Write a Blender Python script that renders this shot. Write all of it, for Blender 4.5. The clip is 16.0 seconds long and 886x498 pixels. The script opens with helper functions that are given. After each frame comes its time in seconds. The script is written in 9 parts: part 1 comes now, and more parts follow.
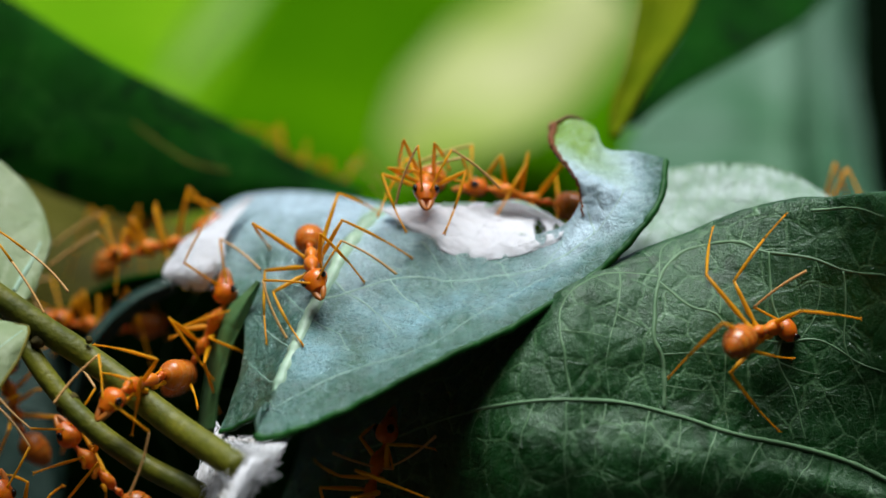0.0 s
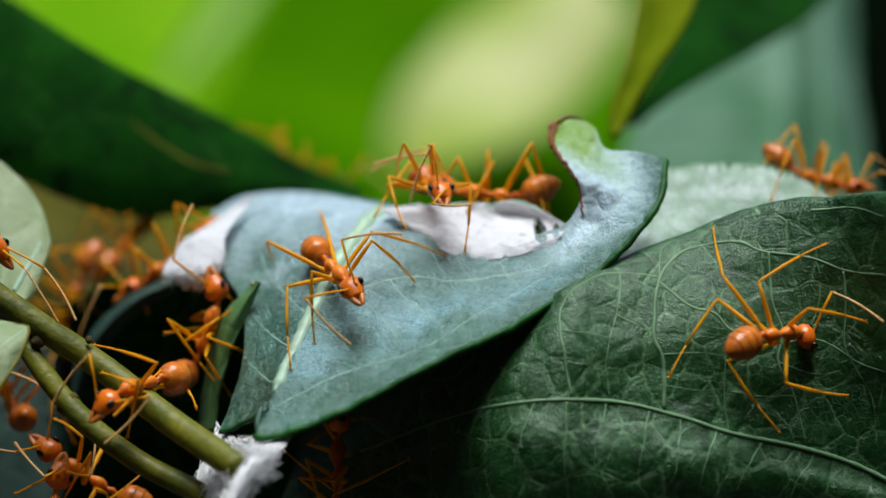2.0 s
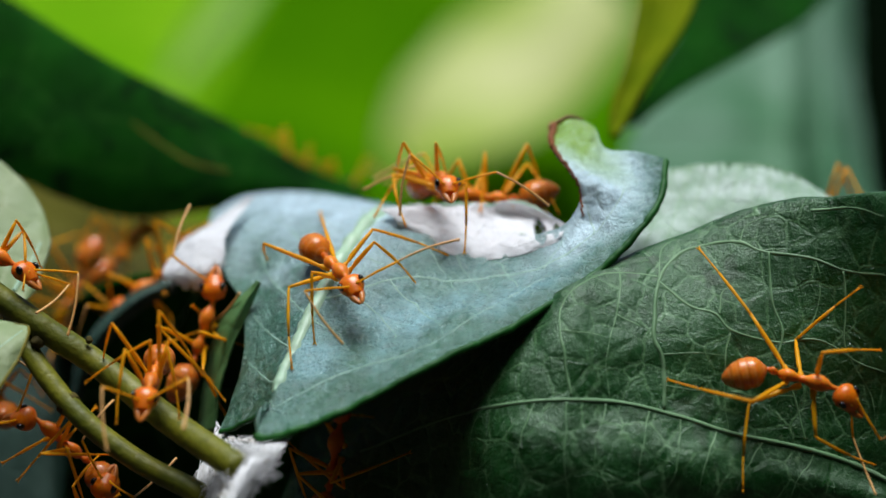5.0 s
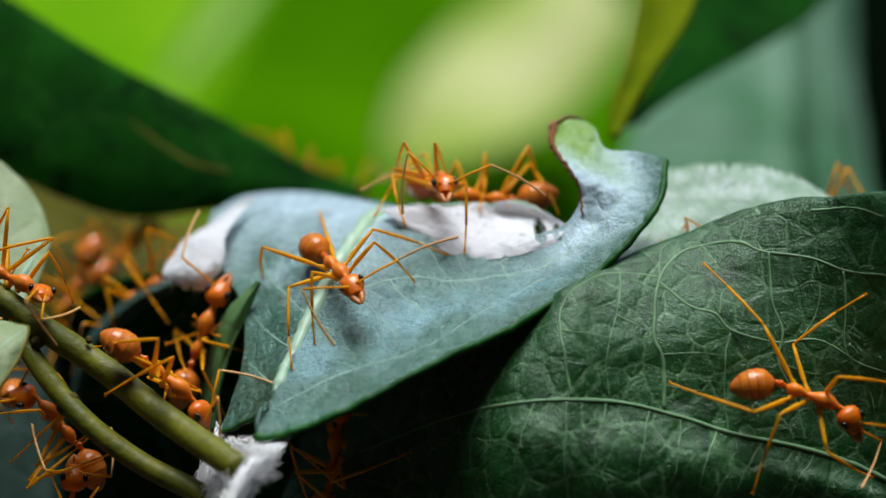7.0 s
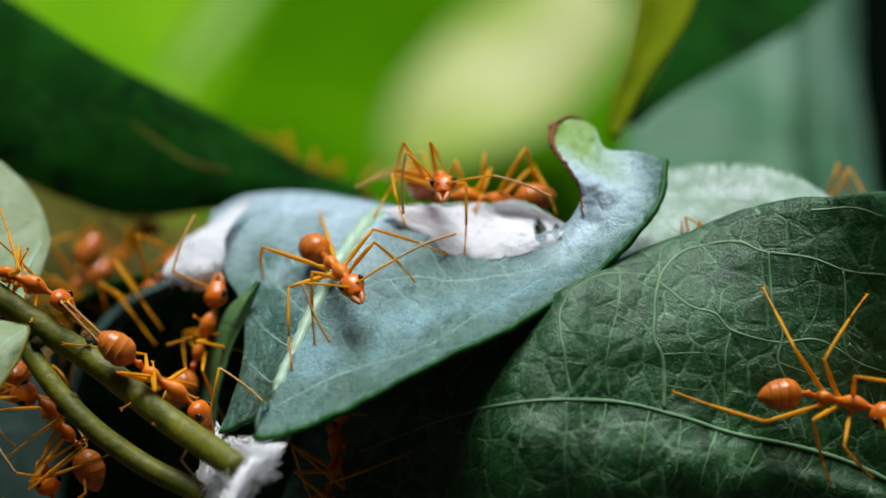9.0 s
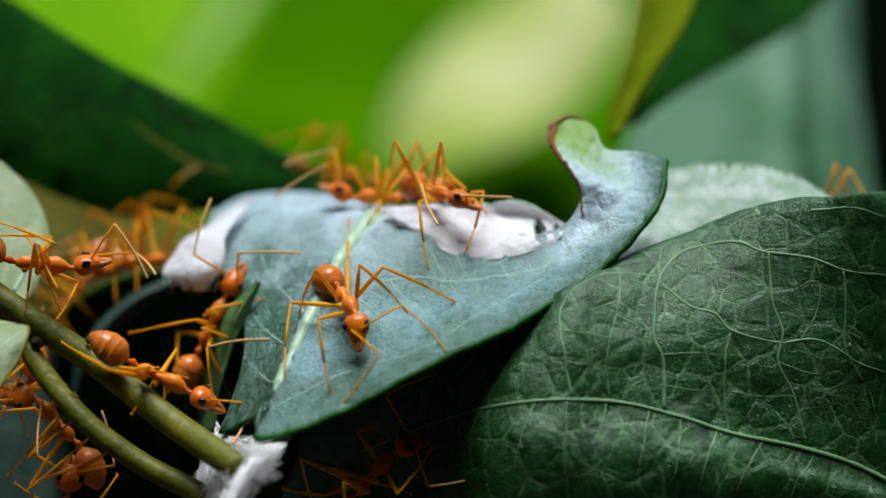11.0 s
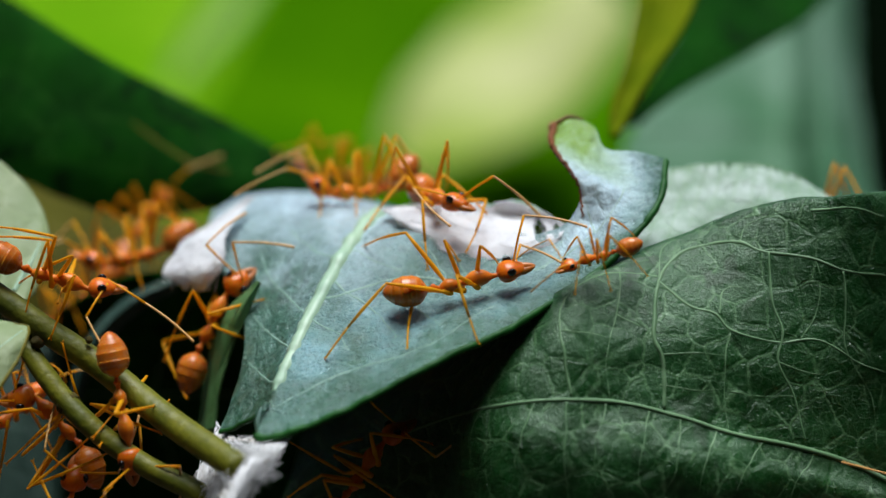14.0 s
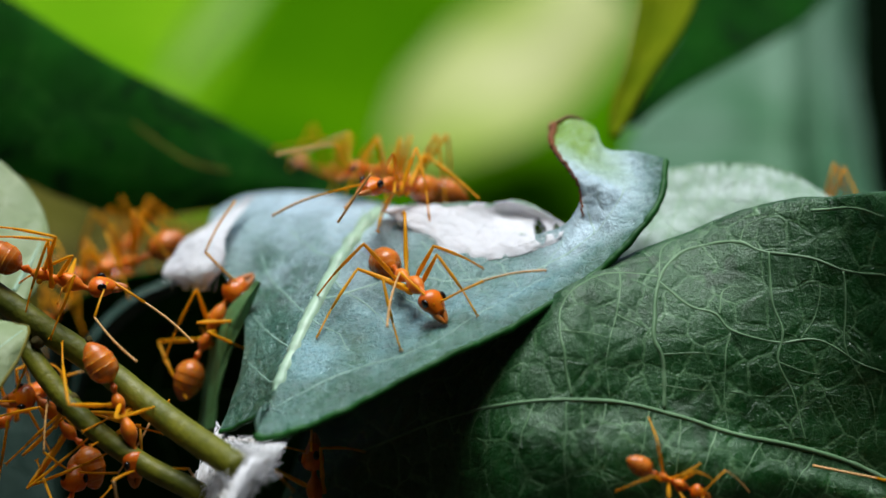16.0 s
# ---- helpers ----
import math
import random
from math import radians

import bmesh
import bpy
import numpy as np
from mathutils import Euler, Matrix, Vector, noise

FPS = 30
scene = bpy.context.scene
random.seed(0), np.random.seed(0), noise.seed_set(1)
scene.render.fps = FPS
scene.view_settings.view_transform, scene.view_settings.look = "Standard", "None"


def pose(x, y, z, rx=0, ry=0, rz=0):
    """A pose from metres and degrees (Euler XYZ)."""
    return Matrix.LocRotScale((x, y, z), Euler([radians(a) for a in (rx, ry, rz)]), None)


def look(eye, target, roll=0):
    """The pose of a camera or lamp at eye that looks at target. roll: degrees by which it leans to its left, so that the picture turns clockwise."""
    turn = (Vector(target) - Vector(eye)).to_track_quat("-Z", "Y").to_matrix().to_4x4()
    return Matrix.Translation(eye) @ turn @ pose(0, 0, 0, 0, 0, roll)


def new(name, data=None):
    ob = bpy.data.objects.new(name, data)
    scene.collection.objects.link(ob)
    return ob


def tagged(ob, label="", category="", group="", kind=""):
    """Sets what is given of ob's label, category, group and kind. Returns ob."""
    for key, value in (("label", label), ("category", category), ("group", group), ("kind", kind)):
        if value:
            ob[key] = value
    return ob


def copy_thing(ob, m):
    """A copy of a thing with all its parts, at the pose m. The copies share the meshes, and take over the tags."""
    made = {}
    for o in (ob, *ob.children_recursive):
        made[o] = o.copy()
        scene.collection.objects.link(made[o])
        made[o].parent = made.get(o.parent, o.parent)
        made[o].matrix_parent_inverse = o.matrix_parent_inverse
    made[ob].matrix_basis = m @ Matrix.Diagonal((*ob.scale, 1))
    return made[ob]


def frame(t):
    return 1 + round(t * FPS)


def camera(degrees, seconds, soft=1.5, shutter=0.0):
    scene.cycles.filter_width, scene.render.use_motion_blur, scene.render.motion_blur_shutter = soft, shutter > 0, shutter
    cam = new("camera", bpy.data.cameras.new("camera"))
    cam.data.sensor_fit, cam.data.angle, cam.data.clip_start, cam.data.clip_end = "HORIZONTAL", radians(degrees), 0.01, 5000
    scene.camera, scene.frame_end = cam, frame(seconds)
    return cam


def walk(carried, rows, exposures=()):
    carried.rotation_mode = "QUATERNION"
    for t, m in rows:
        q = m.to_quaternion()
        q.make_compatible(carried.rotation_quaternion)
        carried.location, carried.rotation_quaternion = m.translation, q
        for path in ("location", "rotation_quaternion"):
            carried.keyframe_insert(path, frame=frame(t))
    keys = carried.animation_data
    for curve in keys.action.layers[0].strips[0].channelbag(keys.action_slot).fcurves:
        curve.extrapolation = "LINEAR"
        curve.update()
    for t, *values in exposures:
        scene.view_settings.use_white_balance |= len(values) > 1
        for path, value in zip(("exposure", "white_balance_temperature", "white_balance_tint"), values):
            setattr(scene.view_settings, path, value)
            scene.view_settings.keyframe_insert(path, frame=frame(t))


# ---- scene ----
# One picture's width of nest is about 56 mm; lengths below are in millimetres unless said otherwise.
MM = 0.001
FOV = 20.0
REACH = 28.0 / math.tan(radians(FOV / 2))

cam = camera(FOV, 16.0, soft=1.5, shutter=0.5)
cam.data.dof.use_dof = True
cam.data.dof.focus_distance = (REACH + 1.0) * MM
cam.data.dof.aperture_fstop = 17.0
stand = look((0, -REACH * MM, 0), (0, 0, 0))
walk(cam, [(0.0, stand), (16.0, stand)], exposures=[(0.0, 0.24), (16.0, 0.24)])

# ---- light ----
world = bpy.data.worlds.new("sky")
scene.world = world
world.use_nodes = True
nt = world.node_tree
sky = nt.nodes.new("ShaderNodeTexSky")
sky.sky_type = "NISHITA"
sky.sun_disc = False
SUN_UP, SUN_ROUND = 80.0, 180.0
sky.sun_elevation = radians(SUN_UP)
sky.sun_rotation = radians(SUN_ROUND)
nt.links.new(sky.outputs[0], nt.nodes["Background"].inputs[0])
nt.nodes["Background"].inputs[1].default_value = 0.05
sun = new("sun", bpy.data.lights.new("sun", "SUN"))
sun.data.energy = 4.0
sun.data.angle = radians(36)
sun.data.color = (0.93, 0.97, 1.0)
az, el = radians(SUN_ROUND), radians(SUN_UP)
sun_way = Vector((math.sin(az) * math.cos(el), math.cos(az) * math.cos(el), math.sin(el)))
sun.matrix_world = look(sun_way, (0, 0, 0))


# ---- materials ----
class Nodes:
    """A short hand for one material's nodes."""

    def __init__(self, name):
        self.mat = bpy.data.materials.new(name)
        self.mat.use_nodes = True
        self.t = self.mat.node_tree
        self.b = self.t.nodes["Principled BSDF"]
        self.out = self.t.nodes["Material Output"]

    def add(self, kind, **kw):
        n = self.t.nodes.new(kind)
        for k, v in kw.items():
            if k in n.inputs:
                n.inputs[k].default_value = v
        return n

    def link(self, a, b):
        self.t.links.new(a, b)

    def coords(self, uv=True):
        n = self.add("ShaderNodeTexCoord")
        return n.outputs["UV" if uv else "Object"]

    def noise(self, vec, scale, detail=4.0, rough=0.55):
        n = self.add("ShaderNodeTexNoise", Scale=scale, Detail=detail, Roughness=rough)
        self.link(vec, n.inputs["Vector"])
        return n.outputs["Fac"]

    def edge(self, vec, scale, width, rnd=1.0):
        """1 on the joints of a cell pattern, 0 within the cells."""
        n = self.add("ShaderNodeTexVoronoi", Scale=scale, Randomness=rnd)
        n.feature = "DISTANCE_TO_EDGE"
        self.link(vec, n.inputs["Vector"])
        return self.ramp(n.outputs["Distance"], ((0.0, 1.0), (width, 0.0)))

    def ramp(self, fac, stops):
        n = self.add("ShaderNodeValToRGB")
        e = n.color_ramp.elements
        for i, (at, v) in enumerate(stops):
            s = e[i] if i < 2 else e.new(at)
            s.position = at
            s.color = (*v, 1) if isinstance(v, tuple) else (v, v, v, 1)
        self.link(fac, n.inputs[0])
        return n.outputs[0]

    def mix(self, fac, a, b, how="MIX"):
        n = self.add("ShaderNodeMix")
        n.data_type, n.blend_type = "RGBA", how
        for k, v in ((0, fac), (6, a), (7, b)):
            sock = n.inputs[k]
            if isinstance(v, (int, float)):
                sock.default_value = (v, v, v, 1) if k else v
            elif isinstance(v, tuple):
                sock.default_value = (*v, 1)
            else:
                self.link(v, sock)
        return n.outputs[2]

    def math(self, op, a, b):
        n = self.add("ShaderNodeMath")
        n.operation = op
        for sock, v in ((n.inputs[0], a), (n.inputs[1], b)):
            if isinstance(v, (int, float)):
                sock.default_value = v
            else:
                self.link(v, sock)
        return n.outputs[0]

    def bump(self, height, distance, strength=1.0, below=None):
        n = self.add("ShaderNodeBump", Distance=distance, Strength=strength)
        self.link(height, n.inputs["Height"])
        if below is not None:
            self.link(below, n.inputs["Normal"])
        return n.outputs["Normal"]

    def glow_through(self, colour, fac):
        """Lets light through the blade, as a thin leaf does."""
        tr = self.add("ShaderNodeBsdfTranslucent")
        if isinstance(colour, tuple):
            tr.inputs["Color"].default_value = (*colour, 1)
        else:
            self.link(colour, tr.inputs["Color"])
        m = self.add("ShaderNodeMixShader", Fac=fac)
        self.link(self.b.outputs[0], m.inputs[1])
        self.link(tr.outputs[0], m.inputs[2])
        self.link(m.outputs[0], self.out.inputs[0])


def leaf_mat(name, base, dark, vein, rough=0.42, through_col=None, through_fac=0.0, cell=0.9, net=0.5, relief=1.0, spots=None, gloss=0.5, tip=None, patch_sheen=None, dome=0.8, fold_sheen=None, patch=0.16, cast=None, coat=0.0):
    """Leaf skin. base and dark: mottled skin; vein: the fine net; tip: another colour at the far tip; patch_sheen: sky
    sheen painted on in patches; fold_sheen: stronger painted sheen towards the fold; cast: tint of the shine; coat: a
    clear cuticle over it; patch: how fine the mottling is, per mm.
    """
    n = Nodes(name)
    size = n.add("ShaderNodeVectorMath")
    size.operation = "SCALE"
    size.inputs["Scale"].default_value = 1000.0
    n.link(n.coords(False), size.inputs[0])
    mm = size.outputs[0]
    warp = n.add("ShaderNodeTexNoise", Scale=0.5, Detail=2.0)
    n.link(mm, warp.inputs["Vector"])
    bent = n.mix(0.35, mm, warp.outputs["Color"], "ADD")
    big = n.noise(bent, patch, 3)
    fine = n.noise(mm, 7.0, 5, 0.65)
    skin = n.mix(n.ramp(big, ((0.35, 0.0), (0.65, 1.0))), base, dark)
    if patch_sheen:
        # Sky sheen painted into the skin colour, fading at the margin and the fold.
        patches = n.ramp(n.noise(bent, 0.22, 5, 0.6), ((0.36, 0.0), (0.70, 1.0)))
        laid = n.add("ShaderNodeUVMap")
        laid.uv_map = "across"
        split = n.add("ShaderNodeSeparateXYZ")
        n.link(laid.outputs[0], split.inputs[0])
        near_margin = n.math("ADD", split.outputs[1], n.math("MULTIPLY", n.noise(bent, 0.5, 4, 0.6), 0.16))
        patches = n.math("MULTIPLY", patches, n.ramp(near_margin, ((0.82, 1.0), (1.04, 0.10))))
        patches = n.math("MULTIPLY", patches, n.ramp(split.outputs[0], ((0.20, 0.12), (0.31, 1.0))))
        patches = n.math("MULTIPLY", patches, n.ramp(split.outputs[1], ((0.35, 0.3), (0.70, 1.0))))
        skin = n.mix(patches, skin, patch_sheen)
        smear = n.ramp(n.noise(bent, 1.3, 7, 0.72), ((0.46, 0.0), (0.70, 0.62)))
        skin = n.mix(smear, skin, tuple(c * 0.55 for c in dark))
        if fold_sheen:
            # Brighter painted sheen towards the fold and tip, little where the leaf dips.
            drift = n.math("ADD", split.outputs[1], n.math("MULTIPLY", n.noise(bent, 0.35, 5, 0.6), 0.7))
            sheen_mask = n.ramp(n.math("ADD", drift, n.math("MULTIPLY", split.outputs[0], -0.50)), ((0.42, 1.0), (0.82, 0.0)))
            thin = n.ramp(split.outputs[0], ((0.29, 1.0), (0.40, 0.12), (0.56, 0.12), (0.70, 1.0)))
            skin = n.mix(n.math("MULTIPLY", sheen_mask, thin), skin, fold_sheen)
    skin = n.mix(n.ramp(fine, ((0.35, 0.0), (0.75, 0.3))), skin, tuple(c * 0.6 for c in dark))
    wave = n.add("ShaderNodeTexNoise", Scale=1.9, Detail=2.0)
    n.link(mm, wave.inputs["Vector"])
    curly = n.mix(0.3, bent, wave.outputs["Color"], "ADD")
    cells = n.add("ShaderNodeTexVoronoi", Scale=cell * 0.5)
    cells.feature = "DISTANCE_TO_EDGE"
    n.link(curly, cells.inputs["Vector"])
    coarse = n.ramp(cells.outputs["Distance"], ((0.0, 0.8), (0.05, 0.0)))
    small = n.edge(curly, cell * 1.7, 0.12)
    worn = n.ramp(n.noise(bent, 0.6, 3), ((0.35, 0.15), (0.62, 1.0)))
    veins = n.math("MULTIPLY", n.mix(0.3, coarse, small, "ADD"), worn)
    col = n.mix(n.math("MULTIPLY", veins, net), skin, vein)
    if spots:
        dots = n.ramp(n.noise(mm, 0.45, 3, 0.5), ((0.58, 0.0), (0.66, 0.9)))
        col = n.mix(dots, col, spots)
    if tip:
        raw = n.add("ShaderNodeUVMap")
        raw.uv_map = "across"
        cut = n.add("ShaderNodeSeparateXYZ")
        n.link(raw.outputs[0], cut.inputs[0])
        rag = n.noise(mm, 1.6, 3)
        far = n.ramp(n.math("ADD", cut.outputs[0], n.math("MULTIPLY", rag, 0.05)), ((0.86, 0.0), (0.96, 1.0)))
        near = n.ramp(n.math("ADD", cut.outputs[1], n.math("MULTIPLY", rag, 0.15)), ((0.48, 1.0), (0.86, 0.0)))
        col = n.mix(n.math("MULTIPLY", far, near), col, tip)
    n.link(col, n.b.inputs["Base Color"])
    n.link(n.ramp(n.noise(mm, 1.4, 4), ((0.3, rough - 0.07), (0.7, rough + 0.1))), n.b.inputs["Roughness"])
    n.b.inputs["Specular IOR Level"].default_value = gloss
    n.b.inputs["Coat Weight"].default_value = coat
    n.b.inputs["Coat Roughness"].default_value = rough + 0.06
    if cast:
        n.b.inputs["Specular Tint"].default_value = (*cast, 1)
    h = n.bump(n.ramp(cells.outputs["Distance"], ((0.0, 0.0), (0.12, 0.7), (0.4, 1.0))), 0.00012 * dome, 0.6)
    h = n.bump(veins, 0.00004 * relief, 0.6, h)
    h = n.bump(n.noise(bent, 1.5, 5, 0.6), 0.00007 * relief, 0.75, h)
    h = n.bump(fine, 0.00004 * relief, 0.8, h)
    n.link(h, n.b.inputs["Normal"])
    n.link(h, n.b.inputs["Coat Normal"])
    if through_fac:
        n.glow_through(through_col, through_fac)
    return n.mat


def plain_mat(name, base, dark, rough=0.5, scale=900.0, bump=0.00004, through_fac=0.0, sss=0.0, gloss=0.5, down=0.0, bands=None, grain=0.45):
    """Skin with grain at two scales; scale is per metre of the object's own space."""
    n = Nodes(name)
    o = n.coords(False)
    a = n.noise(o, scale, 4)
    b = n.noise(o, scale * 0.18, 3)
    col = n.mix(n.ramp(b, ((0.35, 0.0), (0.68, 1.0))), base, dark)
    col = n.mix(n.ramp(a, ((0.4, 0.0), (0.8, grain))), col, tuple(c * 0.6 for c in dark))
    if bands:
        cut = n.add("ShaderNodeSeparateXYZ")
        n.link(o, cut.inputs[0])
        ring = n.math("FRACT", n.math("MULTIPLY", n.math("ADD", cut.outputs[0], n.math("MULTIPLY", b, 0.0001)), 1960.0), 0.0)
        col = n.mix(n.ramp(ring, ((0.0, 0.0), (0.66, 0.02), (0.86, 0.18), (0.93, 0.0))), col, bands)
    n.link(col, n.b.inputs["Base Color"])
    n.link(n.ramp(a, ((0.3, max(rough - 0.08, 0.05)), (0.7, rough + 0.1))), n.b.inputs["Roughness"])
    n.b.inputs["Specular IOR Level"].default_value = gloss
    n.b.inputs["Sheen Weight"].default_value = down
    n.b.inputs["Sheen Roughness"].default_value = 0.4
    n.link(n.bump(a, bump, 0.8), n.b.inputs["Normal"])
    if sss:
        n.b.inputs["Subsurface Weight"].default_value = sss
        n.b.inputs["Subsurface Radius"].default_value = (1.0, 0.35, 0.12)
        n.b.inputs["Subsurface Scale"].default_value = 0.0008
    if through_fac:
        n.glow_through(base, through_fac)
    return n.mat


# The two pale blue colours paint the sky's sheen on the folded leaf.
M_FOLDED = leaf_mat("folded_leaf_skin", (0.022, 0.135, 0.06), (0.006, 0.07, 0.018), (0.22, 0.40, 0.34), rough=0.27, net=0.4, gloss=1.0, relief=3.6, tip=(0.22, 0.40, 0.02), patch_sheen=(0.27, 0.52, 0.57), dome=1.1, fold_sheen=(0.66, 0.85, 0.94), cast=(0.72, 0.93, 1.0), coat=0.75)
M_BROAD = leaf_mat("broad_leaf_skin", (0.010, 0.085, 0.014), (0.002, 0.048, 0.004), (0.16, 0.32, 0.14), rough=0.34, net=0.75, relief=2.2, dome=1.2, spots=(0.002, 0.036, 0.003), gloss=0.68, cast=(0.90, 1.0, 0.90))
M_PALE = leaf_mat("pale_underside_skin", (0.50, 0.60, 0.54), (0.24, 0.37, 0.25), (0.20, 0.33, 0.20), rough=0.5, net=0.6, cell=1.3, relief=2.0, dome=1.6, patch=0.6)
M_SMALL = leaf_mat("young_leaf_skin", (0.33, 0.41, 0.20), (0.25, 0.35, 0.14), (0.5, 0.58, 0.33), rough=0.5, net=0.5, through_col=(0.4, 0.5, 0.15), through_fac=0.2)
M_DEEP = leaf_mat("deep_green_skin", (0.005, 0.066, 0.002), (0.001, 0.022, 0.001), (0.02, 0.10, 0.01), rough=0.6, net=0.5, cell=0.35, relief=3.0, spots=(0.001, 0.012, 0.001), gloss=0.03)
M_OLIVE = leaf_mat("olive_leaf_skin", (0.17, 0.17, 0.010), (0.05, 0.042, 0.004), (0.22, 0.23, 0.02), patch=0.05, rough=0.6, net=0.3, gloss=0.1, through_col=(0.25, 0.26, 0.01), through_fac=0.25)
M_BLUISH = leaf_mat("bluish_leaf_skin", (0.022, 0.055, 0.04), (0.012, 0.036, 0.025), (0.08, 0.15, 0.11), rough=0.55, net=0.3, gloss=0.3)
M_LIME = leaf_mat("lime_leaf_skin", patch=0.016, base=(0.33, 0.62, 0.02), dark=(0.13, 0.38, 0.002), vein=(0.4, 0.7, 0.05), gloss=0.0, rough=0.6, net=0.2, through_col=(0.35, 0.7, 0.02), through_fac=0.4)
M_GRASSY = leaf_mat("grass_green_skin", patch=0.02, base=(0.11, 0.31, 0.001), dark=(0.045, 0.18, 0.001), vein=(0.08, 0.29, 0.002), rough=0.6, net=0.2, through_col=(0.16, 0.43, 0.002), through_fac=0.4, gloss=0.0)
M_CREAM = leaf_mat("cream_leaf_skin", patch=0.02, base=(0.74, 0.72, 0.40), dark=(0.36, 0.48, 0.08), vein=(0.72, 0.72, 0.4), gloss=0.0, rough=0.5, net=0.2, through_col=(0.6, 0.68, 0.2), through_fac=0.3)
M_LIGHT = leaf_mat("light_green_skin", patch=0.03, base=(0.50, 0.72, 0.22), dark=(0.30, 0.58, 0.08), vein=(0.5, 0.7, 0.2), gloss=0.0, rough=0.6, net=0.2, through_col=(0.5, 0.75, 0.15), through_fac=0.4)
M_YELLOWISH = leaf_mat("yellow_green_skin", (0.24, 0.30, 0.01), (0.12, 0.2, 0.005), (0.3, 0.34, 0.03), gloss=0.0, rough=0.55, net=0.3, through_col=(0.4, 0.42, 0.03), through_fac=0.3)
M_GREY = leaf_mat("grey_green_skin", patch=0.05, base=(0.14, 0.25, 0.165), dark=(0.04, 0.14, 0.055), vein=(0.14, 0.26, 0.17), rough=0.5, net=0.25, gloss=0.3)
M_FLAP = leaf_mat("flap_skin", (0.12, 0.27, 0.09), (0.07, 0.18, 0.05), (0.14, 0.22, 0.1), rough=0.5, net=0.3)
M_RIB_PALE = plain_mat("pale_underside_rib", (0.30, 0.44, 0.28), (0.26, 0.40, 0.24), rough=0.55)
M_THREAD = plain_mat("silk_thread", (0.92, 0.92, 0.92), (0.85, 0.85, 0.86), rough=0.5, scale=800, bump=0.00001)
M_RIB = plain_mat("pale_rib", (0.44, 0.61, 0.42), (0.33, 0.52, 0.36), rough=0.42)
M_RIB_DARK = plain_mat("green_rib", (0.18, 0.32, 0.16), (0.10, 0.21, 0.09), rough=0.5, gloss=0.4)
M_RIB_SOFT = plain_mat("bluish_rib", (0.32, 0.49, 0.40), (0.26, 0.42, 0.33), rough=0.45)
M_EDGE = plain_mat("leaf_edge", (0.014, 0.11, 0.014), (0.006, 0.06, 0.008), rough=0.5, scale=1500, bump=0.00004, gloss=0.2)
M_RIB_TAN = plain_mat("tan_rib", (0.20, 0.16, 0.02), (0.12, 0.11, 0.01), rough=0.6, gloss=0.1)
M_STEM = plain_mat("stem_bark", (0.20, 0.195, 0.012), (0.085, 0.10, 0.006), rough=0.5, scale=2600, bump=0.00009, gloss=0.35)
M_KNOT = plain_mat("woody_knot", (0.11, 0.085, 0.02), (0.05, 0.04, 0.01), rough=0.75, scale=2600, bump=0.00015, gloss=0.15)
M_SILK = plain_mat("silk", (0.94, 0.94, 0.95), (0.88, 0.87, 0.89), rough=0.85, scale=2500, bump=0.00003, through_fac=0.35, gloss=0.05, grain=0.16)
M_SILK_STAINED = plain_mat("stained_silk", (0.88, 0.87, 0.85), (0.38, 0.30, 0.17), rough=0.85, scale=2800, bump=0.00004, through_fac=0.3, gloss=0.05, grain=0.3)
M_SCORCH = plain_mat("scorched_edge", (0.30, 0.10, 0.02), (0.09, 0.022, 0.008), rough=0.8, scale=2500, bump=0.0003)
# Near-black: the shade of the surrounding foliage is put into the colour.
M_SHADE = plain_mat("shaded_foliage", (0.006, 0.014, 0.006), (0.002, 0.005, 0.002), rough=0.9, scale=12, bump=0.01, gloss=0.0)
M_SOIL = plain_mat("leaf_litter", (0.03, 0.022, 0.014), (0.015, 0.012, 0.008), rough=0.9, scale=40, bump=0.01)


# ---- modelling helpers ----
def part(name, bm, material, parent, label=""):
    """Links a bmesh as one smooth mesh under a thing or a part."""
    me = bpy.data.meshes.new(name)
    bm.to_mesh(me)
    bm.free()
    for p in me.polygons:
        p.use_smooth = True
    me.materials.append(material)
    ob = new(name, me)
    ob.parent = parent
    return tagged(ob, label)


def thing(name, label, category, group="", kind=""):
    return tagged(new(name), label, category, group, kind)


def rib(*pts):
    return np.array(pts, float)


def glide(pts, t):
    """A smooth curve through evenly keyed points; t from 0 to 1, an array."""
    pts = np.asarray(pts, float)
    k = len(pts) - 1
    ends = np.concatenate([[2 * pts[0] - pts[1]], pts, [2 * pts[-1] - pts[-2]]])
    s = np.clip(np.asarray(t, float), 0, 1) * k
    i = np.minimum(s.astype(int), k - 1)
    f = (s - i).reshape(-1, *([1] * (pts.ndim - 1)))
    a, b, c, d = ends[i], ends[i + 1], ends[i + 2], ends[i + 3]
    return 0.5 * (2 * b + (c - a) * f + (2 * a - 5 * b + 4 * c - d) * f**2 + (3 * b - a - 3 * c + d) * f**3)


def quilt(p):
    """Cushions between the veins of a leaf, 0 on their joints."""
    d = noise.voronoi(Vector(p))[0]
    return min(d[1] - d[0], 0.6) / 0.6


